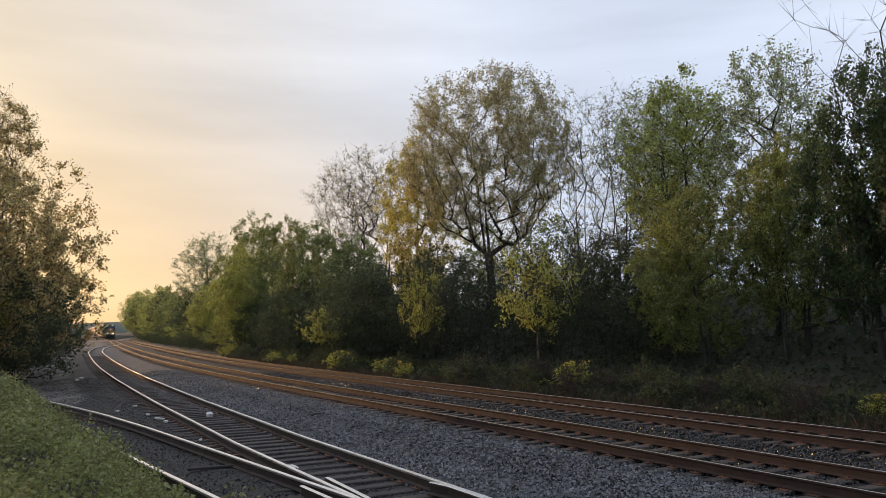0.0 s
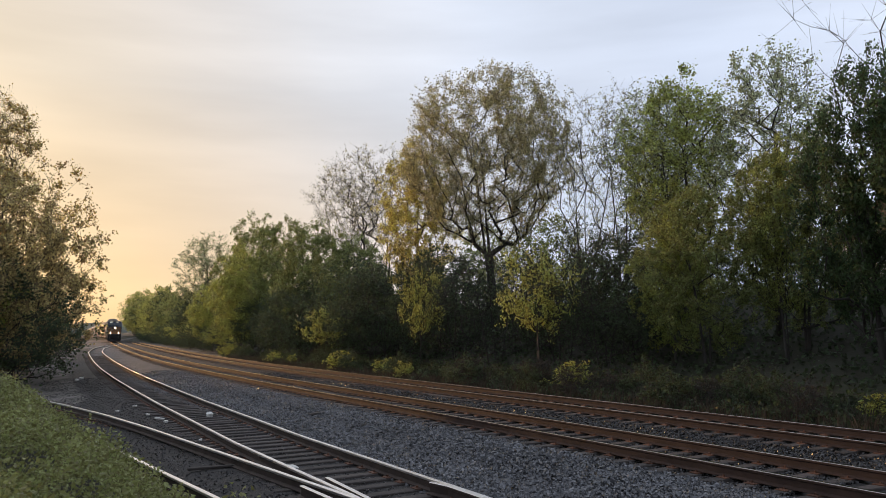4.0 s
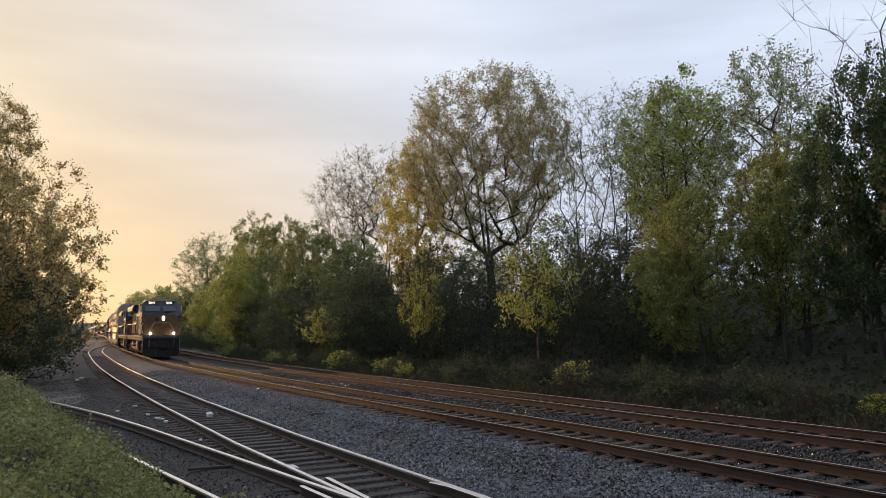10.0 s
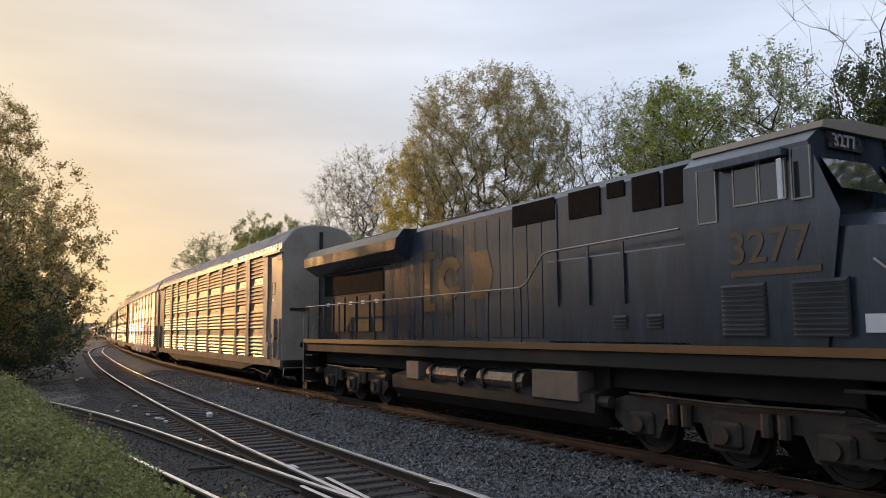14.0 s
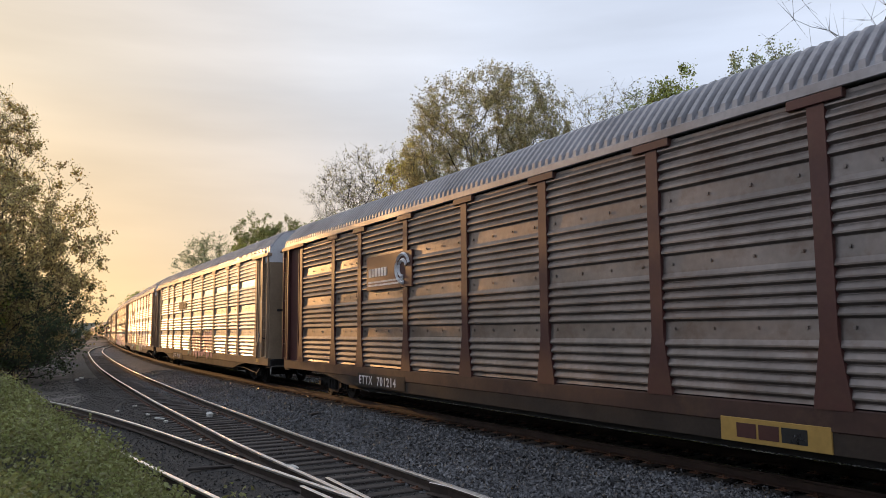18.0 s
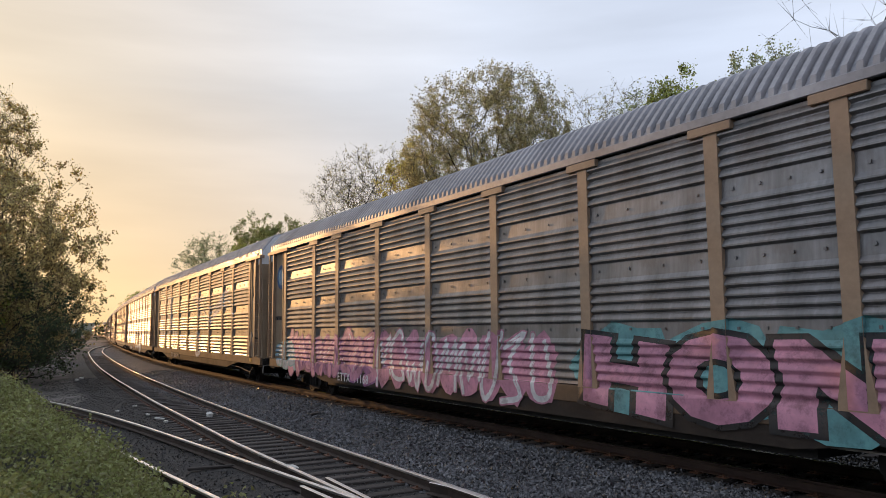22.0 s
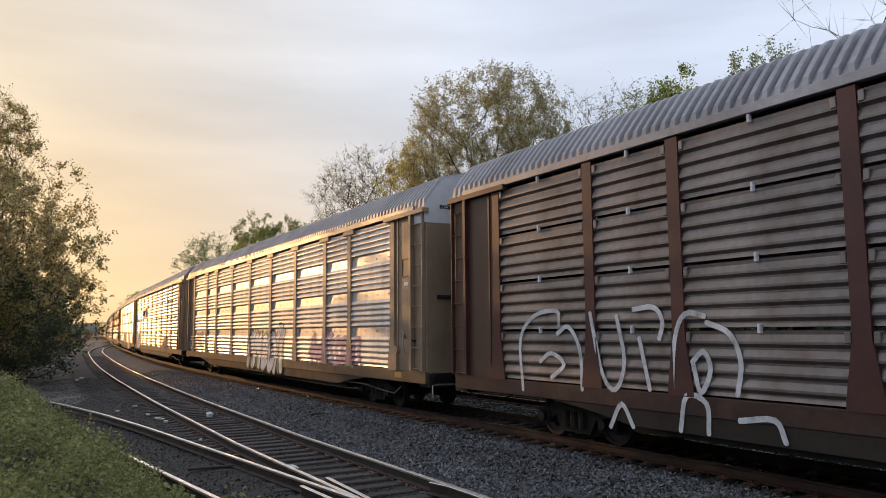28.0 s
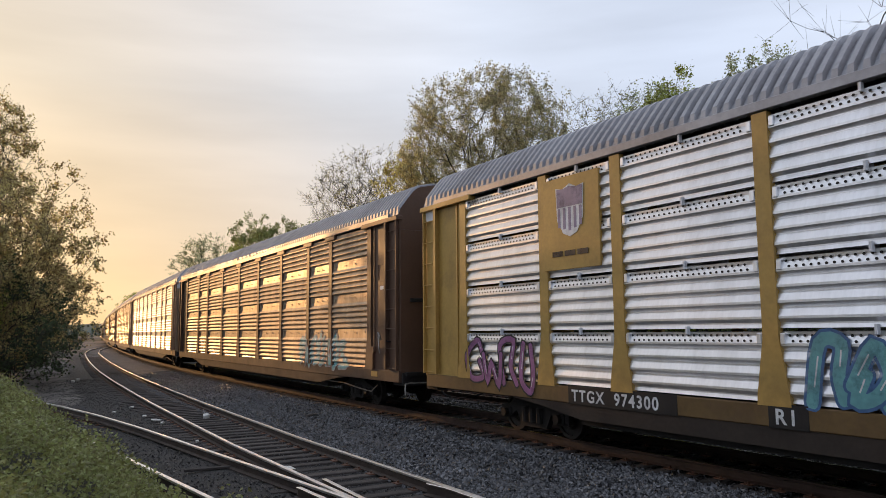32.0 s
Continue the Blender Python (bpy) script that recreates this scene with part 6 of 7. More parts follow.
    graffiti(c, 11.7, 16.3, 0.6, 2.2, SP["white"], SP["black"], 26, 0.22, SP["green"])
    graffiti(c, 4.61, 8.86, 1.1, 2.0, SP["pink"], SP["grey"], 27, 0.14)
    graffiti(c, 24.83, 28.35, 1.1, 2.1, SP["lightblue"], SP["grey"], 28, 0.12)
    CARS.append(c)
    c = autorack("tan automobile carrier with dark panels in four rows", M_GALV_DARK, M_TAN, M_DRAB, "part", None, False, True)
    bold_letters(c, "ASK", 6.3, 9.7, 0.75, 1.9, SP["indigo"], SP["black"], 29, 0.05)
    sign(c, 19.88, 22.1, 3.3, 4.1, M_TAN, label="tan sign plate")
    part("emblem", tube(bmesh.new(), [(HALF - 21.7, -1.575, 3.5), (HALF - 21.65, -1.575, 3.85), (HALF - 21.29, -1.575, 3.85), (HALF - 21.09, -1.575, 3.5), (HALF - 20.69, -1.575, 3.85), (HALF - 20.39, -1.575, 3.85)], 0.05, 4), SP["black"], c)
    graffiti(c, 23.8, 26.8, 0.85, 2.05, SP["white"], SP["grey"], 30, 0.3)
    CARS.append(c)
    c = autorack("yellow automobile carrier with bright panels and a shield emblem", M_GALV_NEW, M_YELLOW, M_YELLOW, "part", holes=True)
    graffiti(c, 13.4, 18.6, 1.15, 2.0, SP["teal"], SP["blue"], 31, 0.2)
    graffiti(c, 7.4, 10.3, 0.6, 2.05, SP["white"], SP["red"], 32, 0.22, SP["cream"])
    graffiti(c, 24.4, 26.94, 0.9, 1.9, SP["purple"], SP["black"], 33, 0.12)
    sign(c, 22.5, 24.09, 3.25, 5.0, M_YELLOW, label="yellow sign plate")
    shield(c, 23.29, 3.85, 0.8, 0.95, -1.565, SP["white"], SP["lilac"], SP["lilac"])
    bars(c, HALF - 22.8, 3.5, (0.3, 0.3, 0.3), 0.1, SP["black"], -1.566)
    number(c, 23.39, 1.07, "TTGX  974300", 0.25)
    number(c, 19.18, 1.07, "R1", 0.25)
    CARS.append(c)
    c = autorack("dark brown automobile carrier with worn panels and faint graffiti", M_GALV_WORN_WARM, M_BROWN, M_BROWN, "full", None, False, True)
    graffiti(c, 4.19, 8.26, 1.0, 2.0, SP["teal"], SP["grey"], 34, 0.16)
    CARS.append(c)
    looks = [(M_GALV, M_TAN, M_DRAB, "full"), (M_GALV_WORN_WARM, M_TAN, M_DRAB, "full"), (M_GALV_BROWN, M_BROWN, M_BROWN, "full"), (M_GALV, M_YELLOW, M_YELLOW, "full")]
    for k in range(9):
        a, b, d, st = looks[k % 4]
        CARS.append(autorack("automobile carrier with corrugated side panels, far back in the train", a, b, d, st, None, k % 2 == 0, k % 3 != 1))


train_cars()


# ----- locomotive -----
LH = LOCO_L / 2


def lx(s):
    return LH - s


def louvre(x0, x1, z0, z1, y, n):
    bm = bmesh.new()
    box(bm, x0, x1, y, y + 0.03, z0, z1)
    for k in range(n):
        z = z0 + (z1 - z0) * (k + 0.5) / n
        prism(bm, [(y, z + 0.02), (y - 0.03, z - 0.012), (y - 0.03, z - 0.02), (y, z - 0.005)], "x", x0 + 0.015, x1 - 0.015)
    return bm


def pane(bm, p, u, v, thick=0.012):
    """A flat pane: corner p, edge vectors u and v."""
    p, u, v = Vector(p), Vector(u), Vector(v)
    n = u.cross(v).normalized() * thick
    a = [bm.verts.new(q) for q in (p, p + u, p + u + v, p + v)]
    b = [bm.verts.new(q + n) for q in (p, p + u, p + u + v, p + v)]
    bm.faces.new(a)
    bm.faces.new(b[::-1])
    for k in range(4):
        bm.faces.new((a[k], a[(k + 1) % 4], b[(k + 1) % 4], b[k]))


def locomotive(words, lit):
    lo = thing("locomotive", "dark blue diesel locomotive with a gold nose" + (" and lit headlights" if lit else ""), "locomotive", "locomotives of the freight train")
    part("underframe", boxes((lx(21.3), lx(1.0), -1.44, 1.44, 1.45, 1.74), (lx(20.6), lx(1.8), -0.9, 0.9, 1.05, 1.45), bevel=0.02), M_BLACK, lo)
    part("deck", boxes((lx(21.35), lx(0.95), -1.49, 1.49, 1.74, 1.865), bevel=0.01), M_BLUE, lo)
    for y in (-1.502, 1.490):
        part("sill_stripe", boxes((lx(21.3), lx(1.0), y, y + 0.012, 1.735, 1.86)), M_GOLD, lo, "gold stripe along the sill")
    # nose
    bm = bmesh.new()
    prism(bm, [(-1.46, 1.865), (-1.46, 3.45), (-1.25, 3.62), (-0.6, 3.74), (0.6, 3.74), (1.25, 3.62), (1.46, 3.45), (1.46, 1.865)], "x", lx(2.3), lx(1.0))
    for v in bm.verts:
        if v.co.x > lx(1.1):
            v.co.y *= 0.985
            v.co.z -= 0.10 if v.co.z > 3 else 0
    part("nose", bm, M_BLUE, lo)
    bm = bmesh.new()
    prism(bm, [(-1.41, 1.9), (-1.41, 3.28), (-1.2, 3.48), (-0.55, 3.60), (0.55, 3.60), (1.2, 3.48), (1.41, 3.28), (1.41, 1.9)], "x", lx(1.0), lx(0.97))
    part("nose_front", bm, M_NOSE, lo, "gold painted nose front")
    part("nose_band", boxes((lx(0.972), lx(0.955), -1.405, 1.405, 1.9, 2.02), bevel=0.004), M_GOLD, lo)
    part("nose_door", boxes((lx(0.97), lx(0.945), -0.42, 0.3, 1.95, 3.25), bevel=0.008), M_NOSE, lo)
    part("nose_window", boxes((lx(0.945), lx(0.935), -0.52, -0.22, 3.12, 3.4), bevel=0.003), M_GLASS, lo)
    # cab
    cab = [(-1.50, 1.865), (-1.53, 3.6), (-1.50, 4.60), (-1.18, 4.84), (-0.6, 4.93), (0.6, 4.93), (1.18, 4.84), (1.50, 4.60), (1.53, 3.6), (1.50, 1.865)]
    bm = prism(bmesh.new(), cab, "x", lx(4.15), lx(1.6))
    for v in bm.verts:
        if v.co.x > lx(1.7):
            if v.co.z > 3.9:
                v.co.x -= 0.42
            elif v.co.z < 3.0:
                v.co.x -= 0.3
    part("cab", bm, M_BLUE, lo)
    part("cab_roof", prism(bmesh.new(), [(-1.26, 4.80), (-1.22, 4.90), (-0.6, 4.985), (0.6, 4.985), (1.22, 4.90), (1.26, 4.80)], "x", lx(4.2), lx(1.95)), M_GREY, lo)
    for a in (-1, 1):
        bm = bmesh.new()
        y0, y1 = (-1.28, -0.12) if a < 0 else (0.12, 1.28)
        pane(bm, (lx(1.74) + 0.02, y0, 3.92), (0, y1 - y0, 0), (-0.28, 0, 0.48))
        part("windshield", bm, M_GLASS, lo)
        bm = bmesh.new()
        pane(bm, (lx(2.02) + 0.03, y0 + 0.18, 4.53), (0, 0.8, 0), (-0.05, 0, 0.27), 0.03)
        part("number_board", bm, SP["black"], lo)
        lettering(words, 0.27, M_BOARD if lit else SP["grey"], lo, Matrix(((0, -0.19, 0.98, lx(2.02) + 0.075), (1, 0, 0, y0 + 0.26), (0, 0.98, 0.19, 4.57), (0, 0, 0, 1))), "digit")
        # side windows
        ys = -1.54 if a < 0 else 1.515
        for k, (s0, s1, z0, z1) in enumerate(((1.98, 2.24, 3.84, 4.52), (2.36, 2.74, 3.88, 4.50), (2.80, 3.18, 3.88, 4.50), (3.52, 3.84, 3.70, 4.50))):
            win = part("side_window", boxes((lx(s1), lx(s0), ys, ys + 0.025, z0, z1), bevel=0.004), M_GLASS, lo)
            fr = boxes(*[(lx(s1) - 0.02, lx(s1), ys - 0.01, ys + 0.03, z0, z1), (lx(s0), lx(s0) + 0.02, ys - 0.01, ys + 0.03, z0, z1), (lx(s1) - 0.02, lx(s0) + 0.02, ys - 0.01, ys + 0.03, z0 - 0.025, z0)])
            put("window_frame", done(fr, "window_frame", M_RAILBAR), win)
        part("sunshade", boxes((lx(3.45), lx(2.3), ys - 0.14 if a < 0 else ys, ys + 0.02 if a < 0 else ys + 0.16, 4.42, 4.56), bevel=0.02), M_BLUE, lo)
        part("mirror", boxes((lx(2.34), lx(2.26), ys - 0.20 if a < 0 else ys + 0.17, ys - 0.17 if a < 0 else ys + 0.20, 3.82, 4.38), bevel=0.012), M_WHITE, lo, "white framed mirror")
        # grab irons, steps, handrails
        yd = a * 1.47
        for s_end, e in ((1.0, 1), (21.3, -1)):
            x = lx(s_end)
            part("step_well", boxes(*[(min(x - e * 0.1, x - e * 0.75), max(x - e * 0.1, x - e * 0.75), min(a * 1.05, a * 1.46), max(a * 1.05, a * 1.46), z, z + 0.04) for z in (0.42, 0.86, 1.30)], (min(x, x - e * 0.06), max(x, x - e * 0.06), min(a * 1.05, a * 1.48), max(a * 1.05, a * 1.48), 0.38, 1.74)), M_BLACK, lo)
            part("grab_iron", tube(bmesh.new(), [(x + e * 0.02, yd, 0.5), (x + e * 0.03, yd, 1.7), (x + e * 0.03, yd, 2.7), (x - e * 0.25, yd, 2.95)], 0.022, 6), M_RAILBAR, lo)
            part("grab_iron", tube(bmesh.new(), [(x + e * 0.44, a * 0.98, 0.9), (x + e * 0.46, a * 0.98, 2.2), (x + e * 0.2, a * 0.66, 2.85), (x + e * 0.12, a * 0.55, 2.92), (x + e * 0.1, a * 0.08, 2.94)], 0.022, 6), M_RAILBAR, lo)
            part("step_edge", boxes((min(x + e * 0.01, x - e * 0.04), max(x + e * 0.01, x - e * 0.04), min(a * 1.462, a * 1.482), max(a * 1.462, a * 1.482), 0.42, 1.86)), M_BOXGREY, lo)
        part("handrail", tube(bmesh.new(), [(lx(s), yd, z) for s, z in ((21.05, 2.95), (15, 2.96), (8.6, 2.97), (8.35, 3.05), (7.8, 3.58), (7.6, 3.62), (4.3, 3.68))], 0.022, 6), M_RAILBAR, lo)
        for s in (20.9, 19.5, 18.2, 16.9, 15.6, 14.2, 12.8, 11.3, 9.8, 8.6):
            part("stanchion", boxes((lx(s) - 0.035, lx(s) + 0.035, min(yd, yd - a * 0.03), max(yd, yd - a * 0.03), 1.86, 2.96)), M_BLUE, lo)
        for s in (7.4, 6.5, 5.6):
            part("stanchion", boxes((lx(s) - 0.035, lx(s) + 0.035, min(yd, yd - a * 0.03), max(yd, yd - a * 0.03), 2.55, 3.62)), M_BLUE, lo)
        # hood sides
        yh = a * 1.0
        for k in range(13):
            s = 7.9 + k * 0.51
            part("hood_door", boxes((lx(s + 0.485), lx(s), min(yh, yh + a * 0.022), max(yh, yh + a * 0.022), 1.95, 4.66), bevel=0.004), M_BLUE, lo)
        for s0, s1, z0 in ((4.35, 5.0, 4.12), (5.1, 5.75, 4.12), (5.95, 6.4, 4.45), (6.6, 7.5, 4.20), (7.95, 9.4, 4.28)):
            part("grille", boxes((lx(s1), lx(s0), min(a * 1.012, a * 1.04), max(a * 1.012, a * 1.04), z0 + 0.06, 4.80), bevel=0.004), M_GRILLE, lo)
        for s0, s1, z0, z1, n in ((1.55, 2.35, 2.0, 2.75, 11), (2.75, 3.5, 2.0, 2.75, 11)):
            bm = louvre(lx(s1), lx(s0), z0, z1, -1.535, n)
            if a > 0:
                for v in bm.verts:
                    v.co.y *= -1
            part("louvre", bm, M_SLAT, lo, "bank of louvres under the cab, greyed for their glints")
        for s0 in (4.75, 5.55):
            bm = louvre(lx(s0 + 0.35), lx(s0), 2.12, 2.36, -1.435, 4)
            if a > 0:
                for v in bm.verts:
                    v.co.y *= -1
            part("louvre", bm, M_SLAT, lo)
        part("label_plate", boxes((lx(1.4), lx(1.15), a * 1.475 - 0.004, a * 1.475 + 0.004, 2.05, 2.28)), M_WHITE, lo)
        for s, z, r0, s1 in ((8.6, 1.06, 0.21, 10.3), (10.8, 1.06, 0.21, 12.6)):
            part("air_tank", tube(bmesh.new(), [(lx(s), a * 1.25, z), (lx(s + 0.06), a * 1.25, z), (lx(s1 - 0.06), a * 1.25, z), (lx(s1), a * 1.25, z)], r0, 14), M_TANK, lo)
            part("tank_strap", boxes(*[(lx(q) - 0.03, lx(q) + 0.03, a * 1.25 - 0.225, a * 1.25 + 0.225, z - 0.225, z + 0.225) for q in (s + 0.25, s1 - 0.25)], bevel=0.07), M_BLACK, lo)
        part("equipment_box", boxes((lx(8.3), lx(6.9), min(a * 1.0, a * 1.43), max(a * 1.0, a * 1.43), 0.78, 1.34), bevel=0.02), M_BOXGREY, lo)
        part("equipment_box", boxes((lx(13.7), lx(13.05), min(a * 1.0, a * 1.43), max(a * 1.0, a * 1.43), 0.88, 1.34), bevel=0.02), M_BOXGREY, lo)
        # ditch light
        part("ditch_light", lathe_x(lx(0.42), a * 0.92, 2.05, 0.085), M_LAMP if lit else M_BLACK, lo)
    part("raised_cabinet", boxes((lx(7.75), lx(4.15), -1.42, 1.42, 1.865, 3.45), bevel=0.03), M_BLUE, lo)
    part("front_hood", prism(bmesh.new(), [(-1.01, 3.4), (-1.01, 4.76), (-0.85, 4.92), (0.85, 4.92), (1.01, 4.76), (1.01, 3.4)], "x", lx(7.85), lx(4.15)), M_BLUE, lo)
    part("engine_hood", prism(bmesh.new(), [(-1.0, 1.865), (-1.0, 4.76), (-0.85, 4.90), (0.85, 4.90), (1.0, 4.76), (1.0, 1.865)], "x", lx(14.7), lx(7.85)), M_BLUE, lo)
    part("exhaust_housing", boxes((lx(13.0), lx(11.2), -0.6, 0.6, 4.90, 5.05), bevel=0.04), M_BLACK, lo)
    part("radiator_hood", prism(bmesh.new(), [(-0.98, 1.865), (-0.98, 4.1), (0.98, 4.1), (0.98, 1.865)], "x", lx(21.0), lx(14.7)), M_BLUE, lo)
    bm = prism(bmesh.new(), [(-1.0, 4.02), (-1.47, 4.32), (-1.47, 4.62), (-1.28, 4.88), (1.28, 4.88), (1.47, 4.62), (1.47, 4.32), (1.0, 4.02)], "x", lx(21.35), lx(14.3))
    for v in bm.verts:
        if v.co.x > lx(14.4):
            v.co.x += 0.35 * (v.co.z - 4.3)
    part("radiator_wing", bm, M_BLUE, lo, "wide overhanging radiator housing")
    part("radiator_screen", boxes((lx(21.0), lx(15.2), -1.2, 1.2, 4.88, 4.92)), M_GRILLE, lo)
    part("intake_screen", boxes(*[(lx(20.6), lx(16.0), min(a * 0.985, a * 1.0), max(a * 0.985, a * 1.0), 3.3, 3.98) for a in (-1, 1)]), M_GRILLE, lo)
    for k in range(5):
        s = 16.0 + k * 0.95
        part("hood_door", boxes((lx(s + 0.8), lx(s), -1.005, -0.98, 2.1, 3.2), bevel=0.004), M_BLACK, lo)
        part("door_label", boxes((lx(s + 0.55), lx(s + 0.3), -1.01, -1.004, 2.95, 3.05)), M_WHITE, lo)
    # emblem on the hood: plain gold shapes, dulled for the sheen that hides them
    part("emblem", boxes((lx(13.4), lx(13.1), -1.032, -1.024, 2.6, 4.15), (lx(13.1), lx(12.85), -1.032, -1.024, 3.95, 4.15), (lx(13.1), lx(12.85), -1.032, -1.024, 2.6, 2.8)), M_DULLGOLD, lo, "gold emblem on the hood, dulled for the sheen over it")
    part("emblem", prism(bmesh.new(), [(lx(12.1) + 0.6 * math.cos(t), 3.4 + 0.55 * math.sin(t)) for t in np.linspace(0.5, 5.8, 14)] + [(lx(12.1) + 0.3 * math.cos(t), 3.4 + 0.25 * math.sin(t)) for t in np.linspace(5.8, 0.5, 14)], "y", -1.032, -1.024), M_DULLGOLD, lo)
    part("emblem", prism(bmesh.new(), [(lx(11.2), 2.85), (lx(10.4), 2.85), (lx(10.2), 3.4), (lx(10.4), 3.95), (lx(11.2), 3.95), (lx(11.0), 3.4)], "y", -1.032, -1.024), M_DULLGOLD, lo)
    lettering(words, 0.66, M_DULLGOLD, lo, side_pose(lx(3.35), 3.03, -1.536), "digit")
    part("underline", boxes((lx(3.3), lx(1.9), -1.538, -1.526, 2.84, 2.93)), M_DULLGOLD, lo)
    # pilots, couplers, tank
    for e, s in ((1, 0.0), (-1, LOCO_L)):
        q = pose(0, 0, 0, 0, 0, 0 if e == 1 else 180)
        bm = prism(bmesh.new(), [(LH - 1.0, -1.35), (LH - 0.62, -1.35), (LH - 0.25, -0.4), (LH - 0.25, 0.4), (LH - 0.62, 1.35), (LH - 1.0, 1.35)], "z", 0.14, 0.74)
        pl = part("snow_plow", bm, M_BLACK, lo)
        pl.matrix_basis = q
        pp = part("pilot", boxes((LH - 1.0, LH - 0.55, -1.02, 1.02, 0.80, 1.74), (LH - 0.58, LH - 0.50, -1.46, 1.46, 1.56, 1.74), bevel=0.02), M_BLACK, lo)
        pp.matrix_basis = q
        for y in (-0.62, -0.5, 0.5, 0.62):
            h = part("air_hose", tube(bmesh.new(), [(LH - 0.55, y, 1.2), (LH - 0.4, y, 1.15), (LH - 0.36, y, 0.75)], 0.03, 6), M_BLACK, lo)
            h.matrix_basis = q
        put("coupler", shared("coupler", coupler_mesh, M_TRUCK), lo, q @ pose(LH - 0.32, 0, 0))
    part("fuel_tank", prism(bmesh.new(), [(-1.38, 0.95), (-1.38, 0.62), (-1.1, 0.34), (1.1, 0.34), (1.38, 0.62), (1.38, 0.95), (1.0, 1.05), (1.0, 1.45), (-1.0, 1.45), (-1.0, 1.05)], "x", lx(14.6), lx(6.5)), M_BLACK, lo)
    for z in (3.42, 3.22):
        part("headlight", lathe_x(lx(0.955), 0.12, z, 0.085), M_LAMP if lit else M_GLASS, lo)
        part("headlight_ring", lathe_x(lx(0.975), 0.12, z, 0.135), M_BLACK, lo)
    part("horn", tube(bmesh.new(), [(lx(5.5), 0.3, 4.95), (lx(5.0), 0.3, 4.98)], 0.04, 8, 0.09), M_STEEL, lo)
    fm = shared("loco_frame", lambda: loco_frame(1.75, 0.52), M_LOCOTRUCK)
    for s in (3.85, 17.9):
        truck(lo, lx(s), 1.75, 0.52, (-1.75, 0.0, 1.75), fm)
    return lo


def lathe_x(x, y, z, r):
    """A short lamp barrel that faces forwards."""
    bm = bmesh.new()
    n = 14
    rings = [[bm.verts.new((x + d, y + k * r * math.cos(2 * math.pi * i / n), z + k * r * math.sin(2 * math.pi * i / n))) for i in range(n)] for d, k in ((-0.08, 1.0), (0.0, 1.0), (0.018, 0.85), (0.03, 0.4))]
    for a, b in zip(rings[:-1], rings[1:]):
        for i in range(n):
            bm.faces.new((a[i], a[(i + 1) % n], b[(i + 1) % n], b[i]))
    bm.faces.new(rings[0])
    bm.faces.new(rings[-1][::-1])
    return bm


LOCOS = [locomotive("3041", True), locomotive("3277", False)]


# ================= small things =================
def litter(s, o, w, l, h, turn, material, name, label):
    x, y = on_line(s, o)
    z = float(land(np.array([x]), np.array([y]), False)[0])
    bm = bmesh.new()
    rnd = random.Random(int(s * 100))
    n = 9
    top = [bm.verts.new((w * math.cos(6.283 * k / n) * rnd.uniform(0.7, 1.1), l * math.sin(6.283 * k / n) * rnd.uniform(0.7, 1.1), h * rnd.uniform(0.5, 1.0))) for k in range(n)]
    low = [bm.verts.new((v.co.x * 0.8, v.co.y * 0.8, 0)) for v in top]
    peak = bm.verts.new((0, 0, h * 1.1))
    for k in range(n):
        bm.faces.new((top[k], top[(k + 1) % n], peak))
        bm.faces.new((low[k], low[(k + 1) % n], top[(k + 1) % n], top[k]))
    ob = put(name, done(bm, name, material))
    ob.matrix_basis = pose(x, y, z + 0.03, 0, 0, turn)
    tagged(ob, label, "litter", "litter on the cinders")


M_LITTER = mat("pale_litter", (0.75, 0.73, 0.68), 0.6, vary=0.2, scale=6, grain=30, bump=0.2)


def small_things():
    spots = ((-2.6, -6.0, 0.10, 0.26, 0.07, 30), (6.9, -5.2, 0.12, 0.14, 0.14, 0), (4.2, -7.35, 0.06, 0.16, 0.05, 20), (6.9, -6.6, 0.05, 0.22, 0.05, 60), (8.2, -6.7, 0.05, 0.17, 0.05, 40), (6.0, -6.6, 0.07, 0.12, 0.06, 10), (11.3, -6.6, 0.08, 0.15, 0.05, 0), (29, -6.9, 0.12, 0.14, 0.1, 0), (1.9, -6.6, 0.04, 0.1, 0.04, 0), (27.5, -7.2, 0.1, 0.12, 0.1, 0), (10.0, -7.3, 0.06, 0.1, 0.05, 50))
    for a in spots:
        litter(*a, M_LITTER, "paper_scrap", "pale scrap of litter on the cinders")
    for s, o, ln, turn in ((-1.8, -7.1, 1.1, 25), (5.0, -2.6, 0.7, 60), (12, -5.9, 0.9, 10)):
        x, y = on_line(s, o)
        z = float(land(np.array([x]), np.array([y]), False)[0])
        ob = put("wood_plank", done(boxes((-ln / 2, ln / 2, -0.05, 0.05, 0.0, 0.045), bevel=0.008), "wood_plank", M_TIE))
        ob.matrix_basis = pose(x, y, z + 0.02, 0, 0, turn)
        tagged(ob, "weathered scrap of plank lying on the gravel", "plank", "litter on the cinders")


small_things()


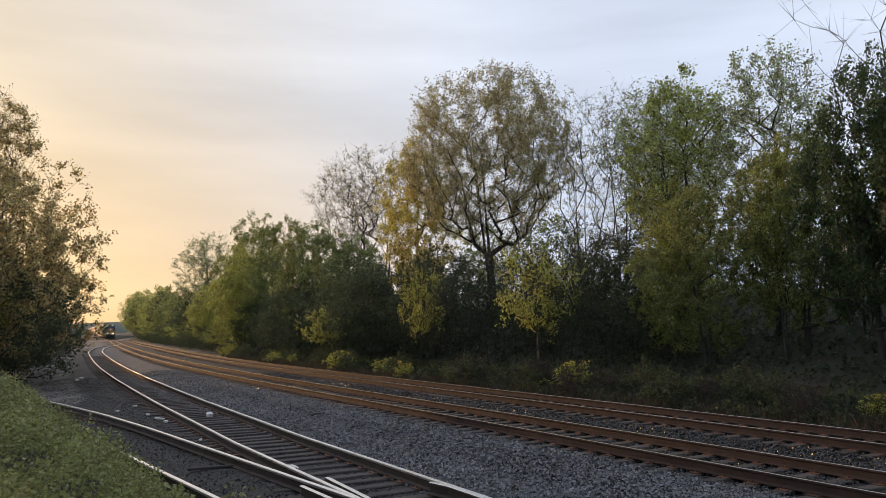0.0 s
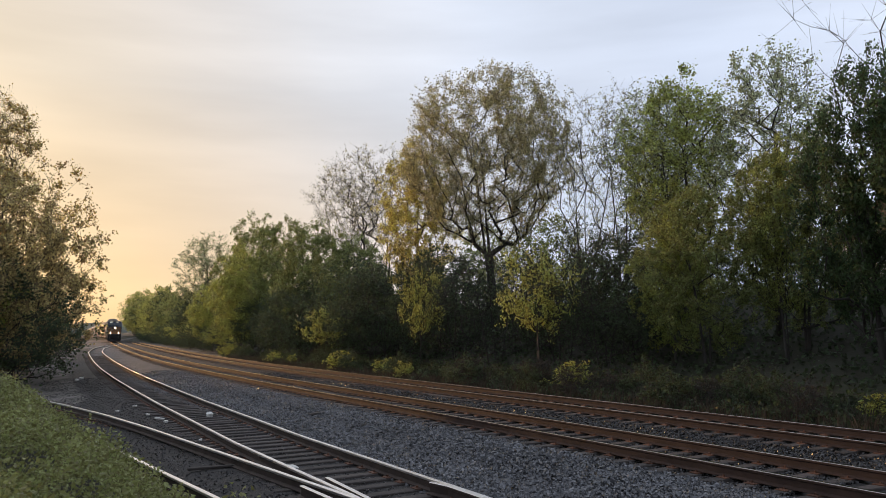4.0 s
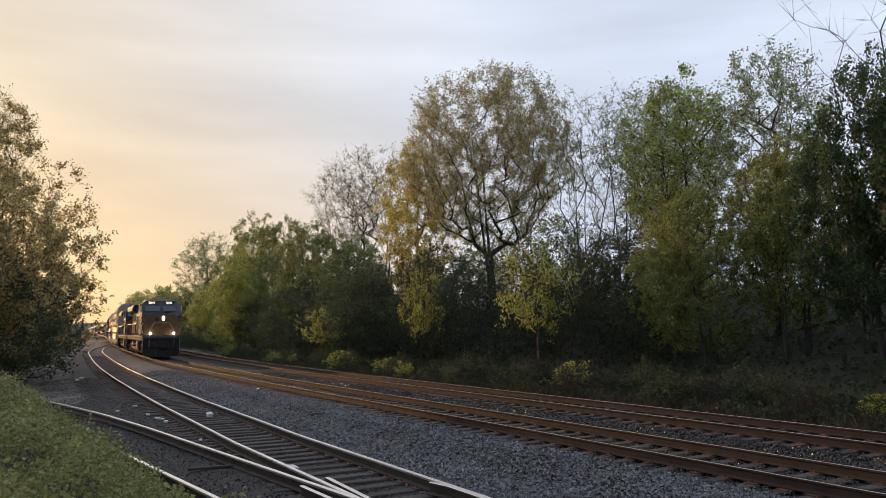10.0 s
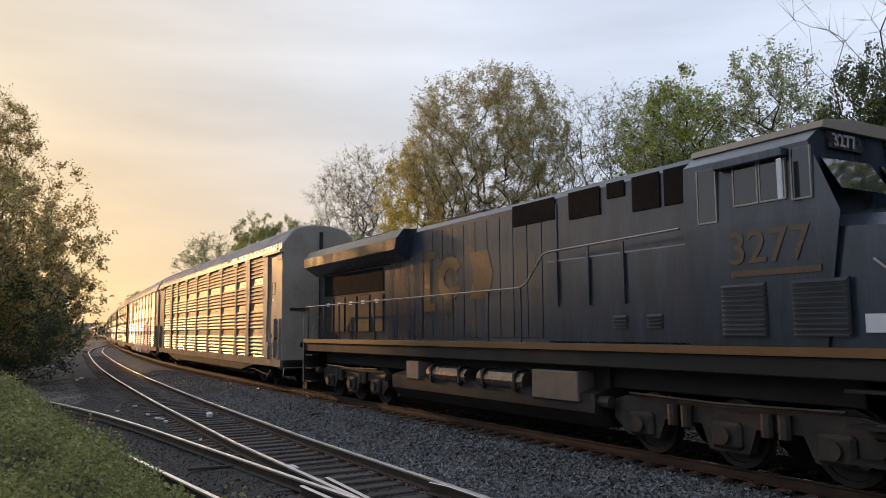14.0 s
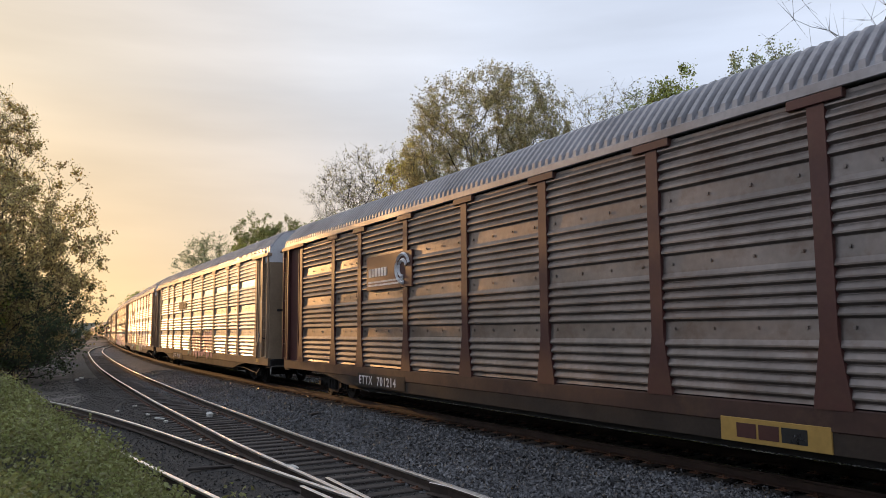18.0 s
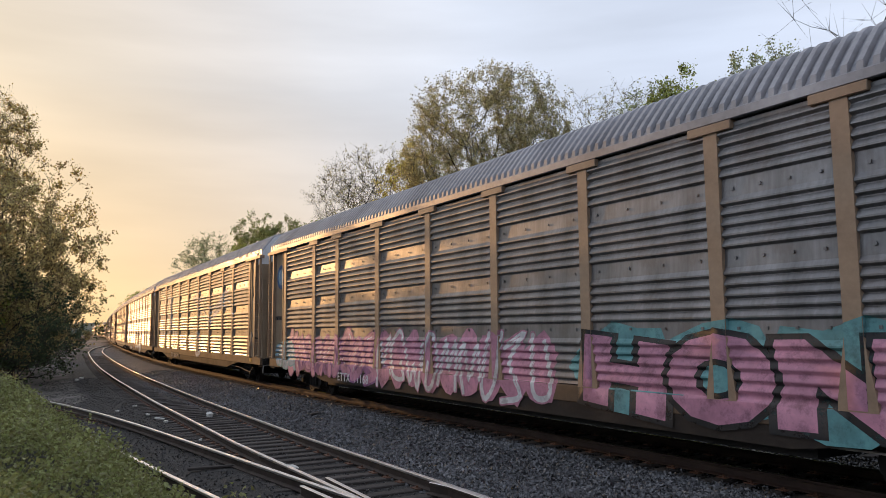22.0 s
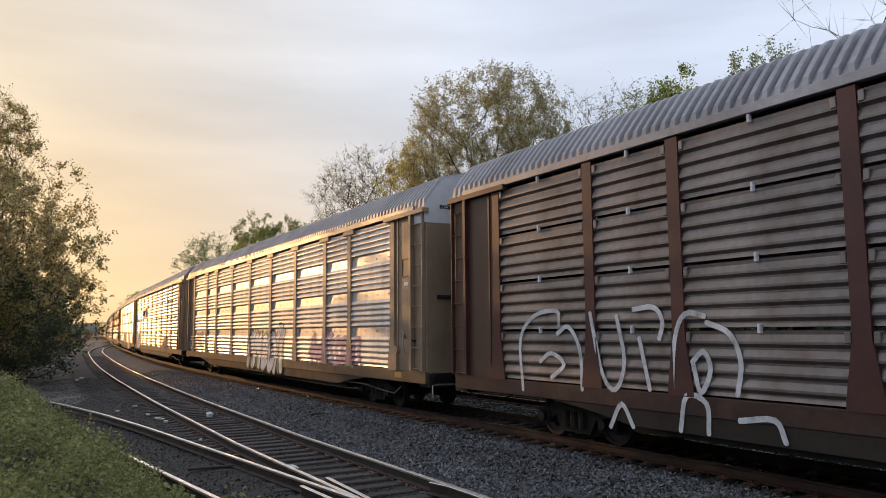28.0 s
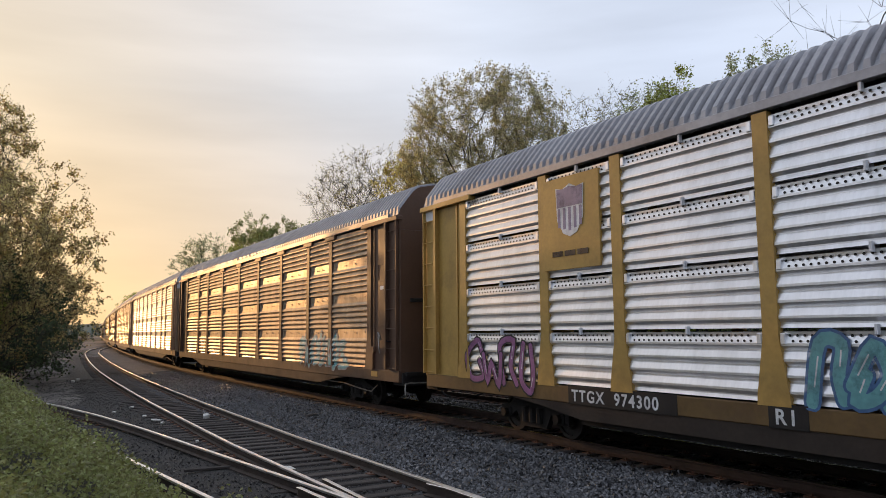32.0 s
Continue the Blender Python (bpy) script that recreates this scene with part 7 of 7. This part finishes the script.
def house(s, o, w, d, h, turn, wall, label):
    x, y = on_line(s, o)
    z = float(land(np.array([x]), np.array([y]), False)[0])
    ho = thing("house", label, "house", "houses behind the trees")
    ho.matrix_basis = pose(x, y, z, 0, 0, turn)
    part("wall", boxes((-w / 2, w / 2, -d / 2, d / 2, 0, h)), wall, ho)
    part("roof", prism(bmesh.new(), [(-d / 2 - 0.4, h), (0, h + d * 0.3), (d / 2 + 0.4, h)], "x", -w / 2 - 0.3, w / 2 + 0.3), M_BROWN, ho)
    for k in range(3):
        cx = -w / 2 + w * (k + 0.5) / 3
        for a in (-1, 1):
            win = part("window", boxes((cx - 0.5, cx + 0.5, a * d / 2 - 0.04, a * d / 2 + 0.04, 1.0, 2.2)), M_WHITE, ho)
            put("pane", done(boxes((cx - 0.42, cx + 0.42, a * d / 2 - 0.05, a * d / 2 + 0.05, 1.08, 2.12)), "pane", M_GLASS), win)


house(8, 40, 12, 8, 3.2, 20, M_WHITE, "pale house seen through the trees")
house(-10, 38, 10, 8, 3.2, 30, M_WHITE, "pale house at the top of the bank")


def hills():
    """Low wooded hills at the horizon."""
    rng = np.random.default_rng(3)
    m = mat("far_wooded_hill", (0.10, 0.12, 0.09), 0.9, vary=0.3, scale=0.01, grain=0.2, bump=0.0)
    n = 160
    a = np.linspace(-math.pi, math.pi, n)
    h = 34 + 16 * np.sin(a * 5 + 1) + 9 * np.sin(a * 13) + 4 * rng.random(n)
    v, f = [], []
    for i in range(n):
        c, s_ = math.sin(a[i]), math.cos(a[i])
        v += [(c * 2000, s_ * 2000, -5), (c * 2150, s_ * 2150, h[i]), (c * 2400, s_ * 2400, -5)]
    for i in range(n - 1):
        f += [(3 * i, 3 * i + 3, 3 * i + 4, 3 * i + 1), (3 * i + 1, 3 * i + 4, 3 * i + 5, 3 * i + 2)]
    tagged(put("backdrop_hills", mesh_from("backdrop_hills", v, f, m, True)), "low wooded hills on the horizon", "hills", kind="structure")


hills()


# ================= what moves =================
def vehicle_pose(s, reach):
    """Pose of a vehicle whose middle is at s, riding on two trucks."""
    xf, yf = on_line(s - reach)
    xr, yr = on_line(s + reach)
    return pose((xf + xr) / 2, (yf + yr) / 2, 0.0, 0, 0, math.degrees(math.atan2(yf - yr, xf - xr)))


def run(t):
    """Metres by which the nose has passed s = 0 at t: the train gains a little speed as it goes by."""
    return SPEED * (t - NOSE_T) + GAIN * (0.0 if t < 13 else 0.5 * (t - 13) ** 2 if t < 14 else t - 13.5)


def motions():
    times = [0.5 * t for t in range(65)]
    for i, lo in enumerate(LOCOS):
        walk(lo, [(t, vehicle_pose(LOCO_L * (i + 0.5) - run(t), 7.0)) for t in times])
    for k, car in enumerate(CARS):
        at = CAR_AT[k] if k < len(CAR_AT) else CAR_AT[-1] + 29.58 * (k + 1 - len(CAR_AT))
        walk(car, [(t, vehicle_pose(at + HALF - run(t), HALF - 4.4)) for t in times])
    # wheels roll; alike wheelsets in alike places share their keys
    keyed = {}
    for w, r, a in WHEELS:
        if (r, a) not in keyed:
            step = 1.0 / FPS
            turn = math.degrees(SPEED * step / r)
            if turn < 89:
                rows = [(j * step, pose(a, 0, r, 0, turn * j, 0)) for j in range(32 * FPS + 1)]
            else:
                rows = [(j * step, pose(a, 0, r, 0, 80.0 * j, 0)) for j in range(32 * FPS + 1)]
            walk(w, rows)
            keyed[(r, a)] = w
        else:
            src = keyed[(r, a)].animation_data
            w.rotation_mode = "QUATERNION"
            w.animation_data_create()
            w.animation_data.action = src.action
            w.animation_data.action_slot = src.action_slot


motions()
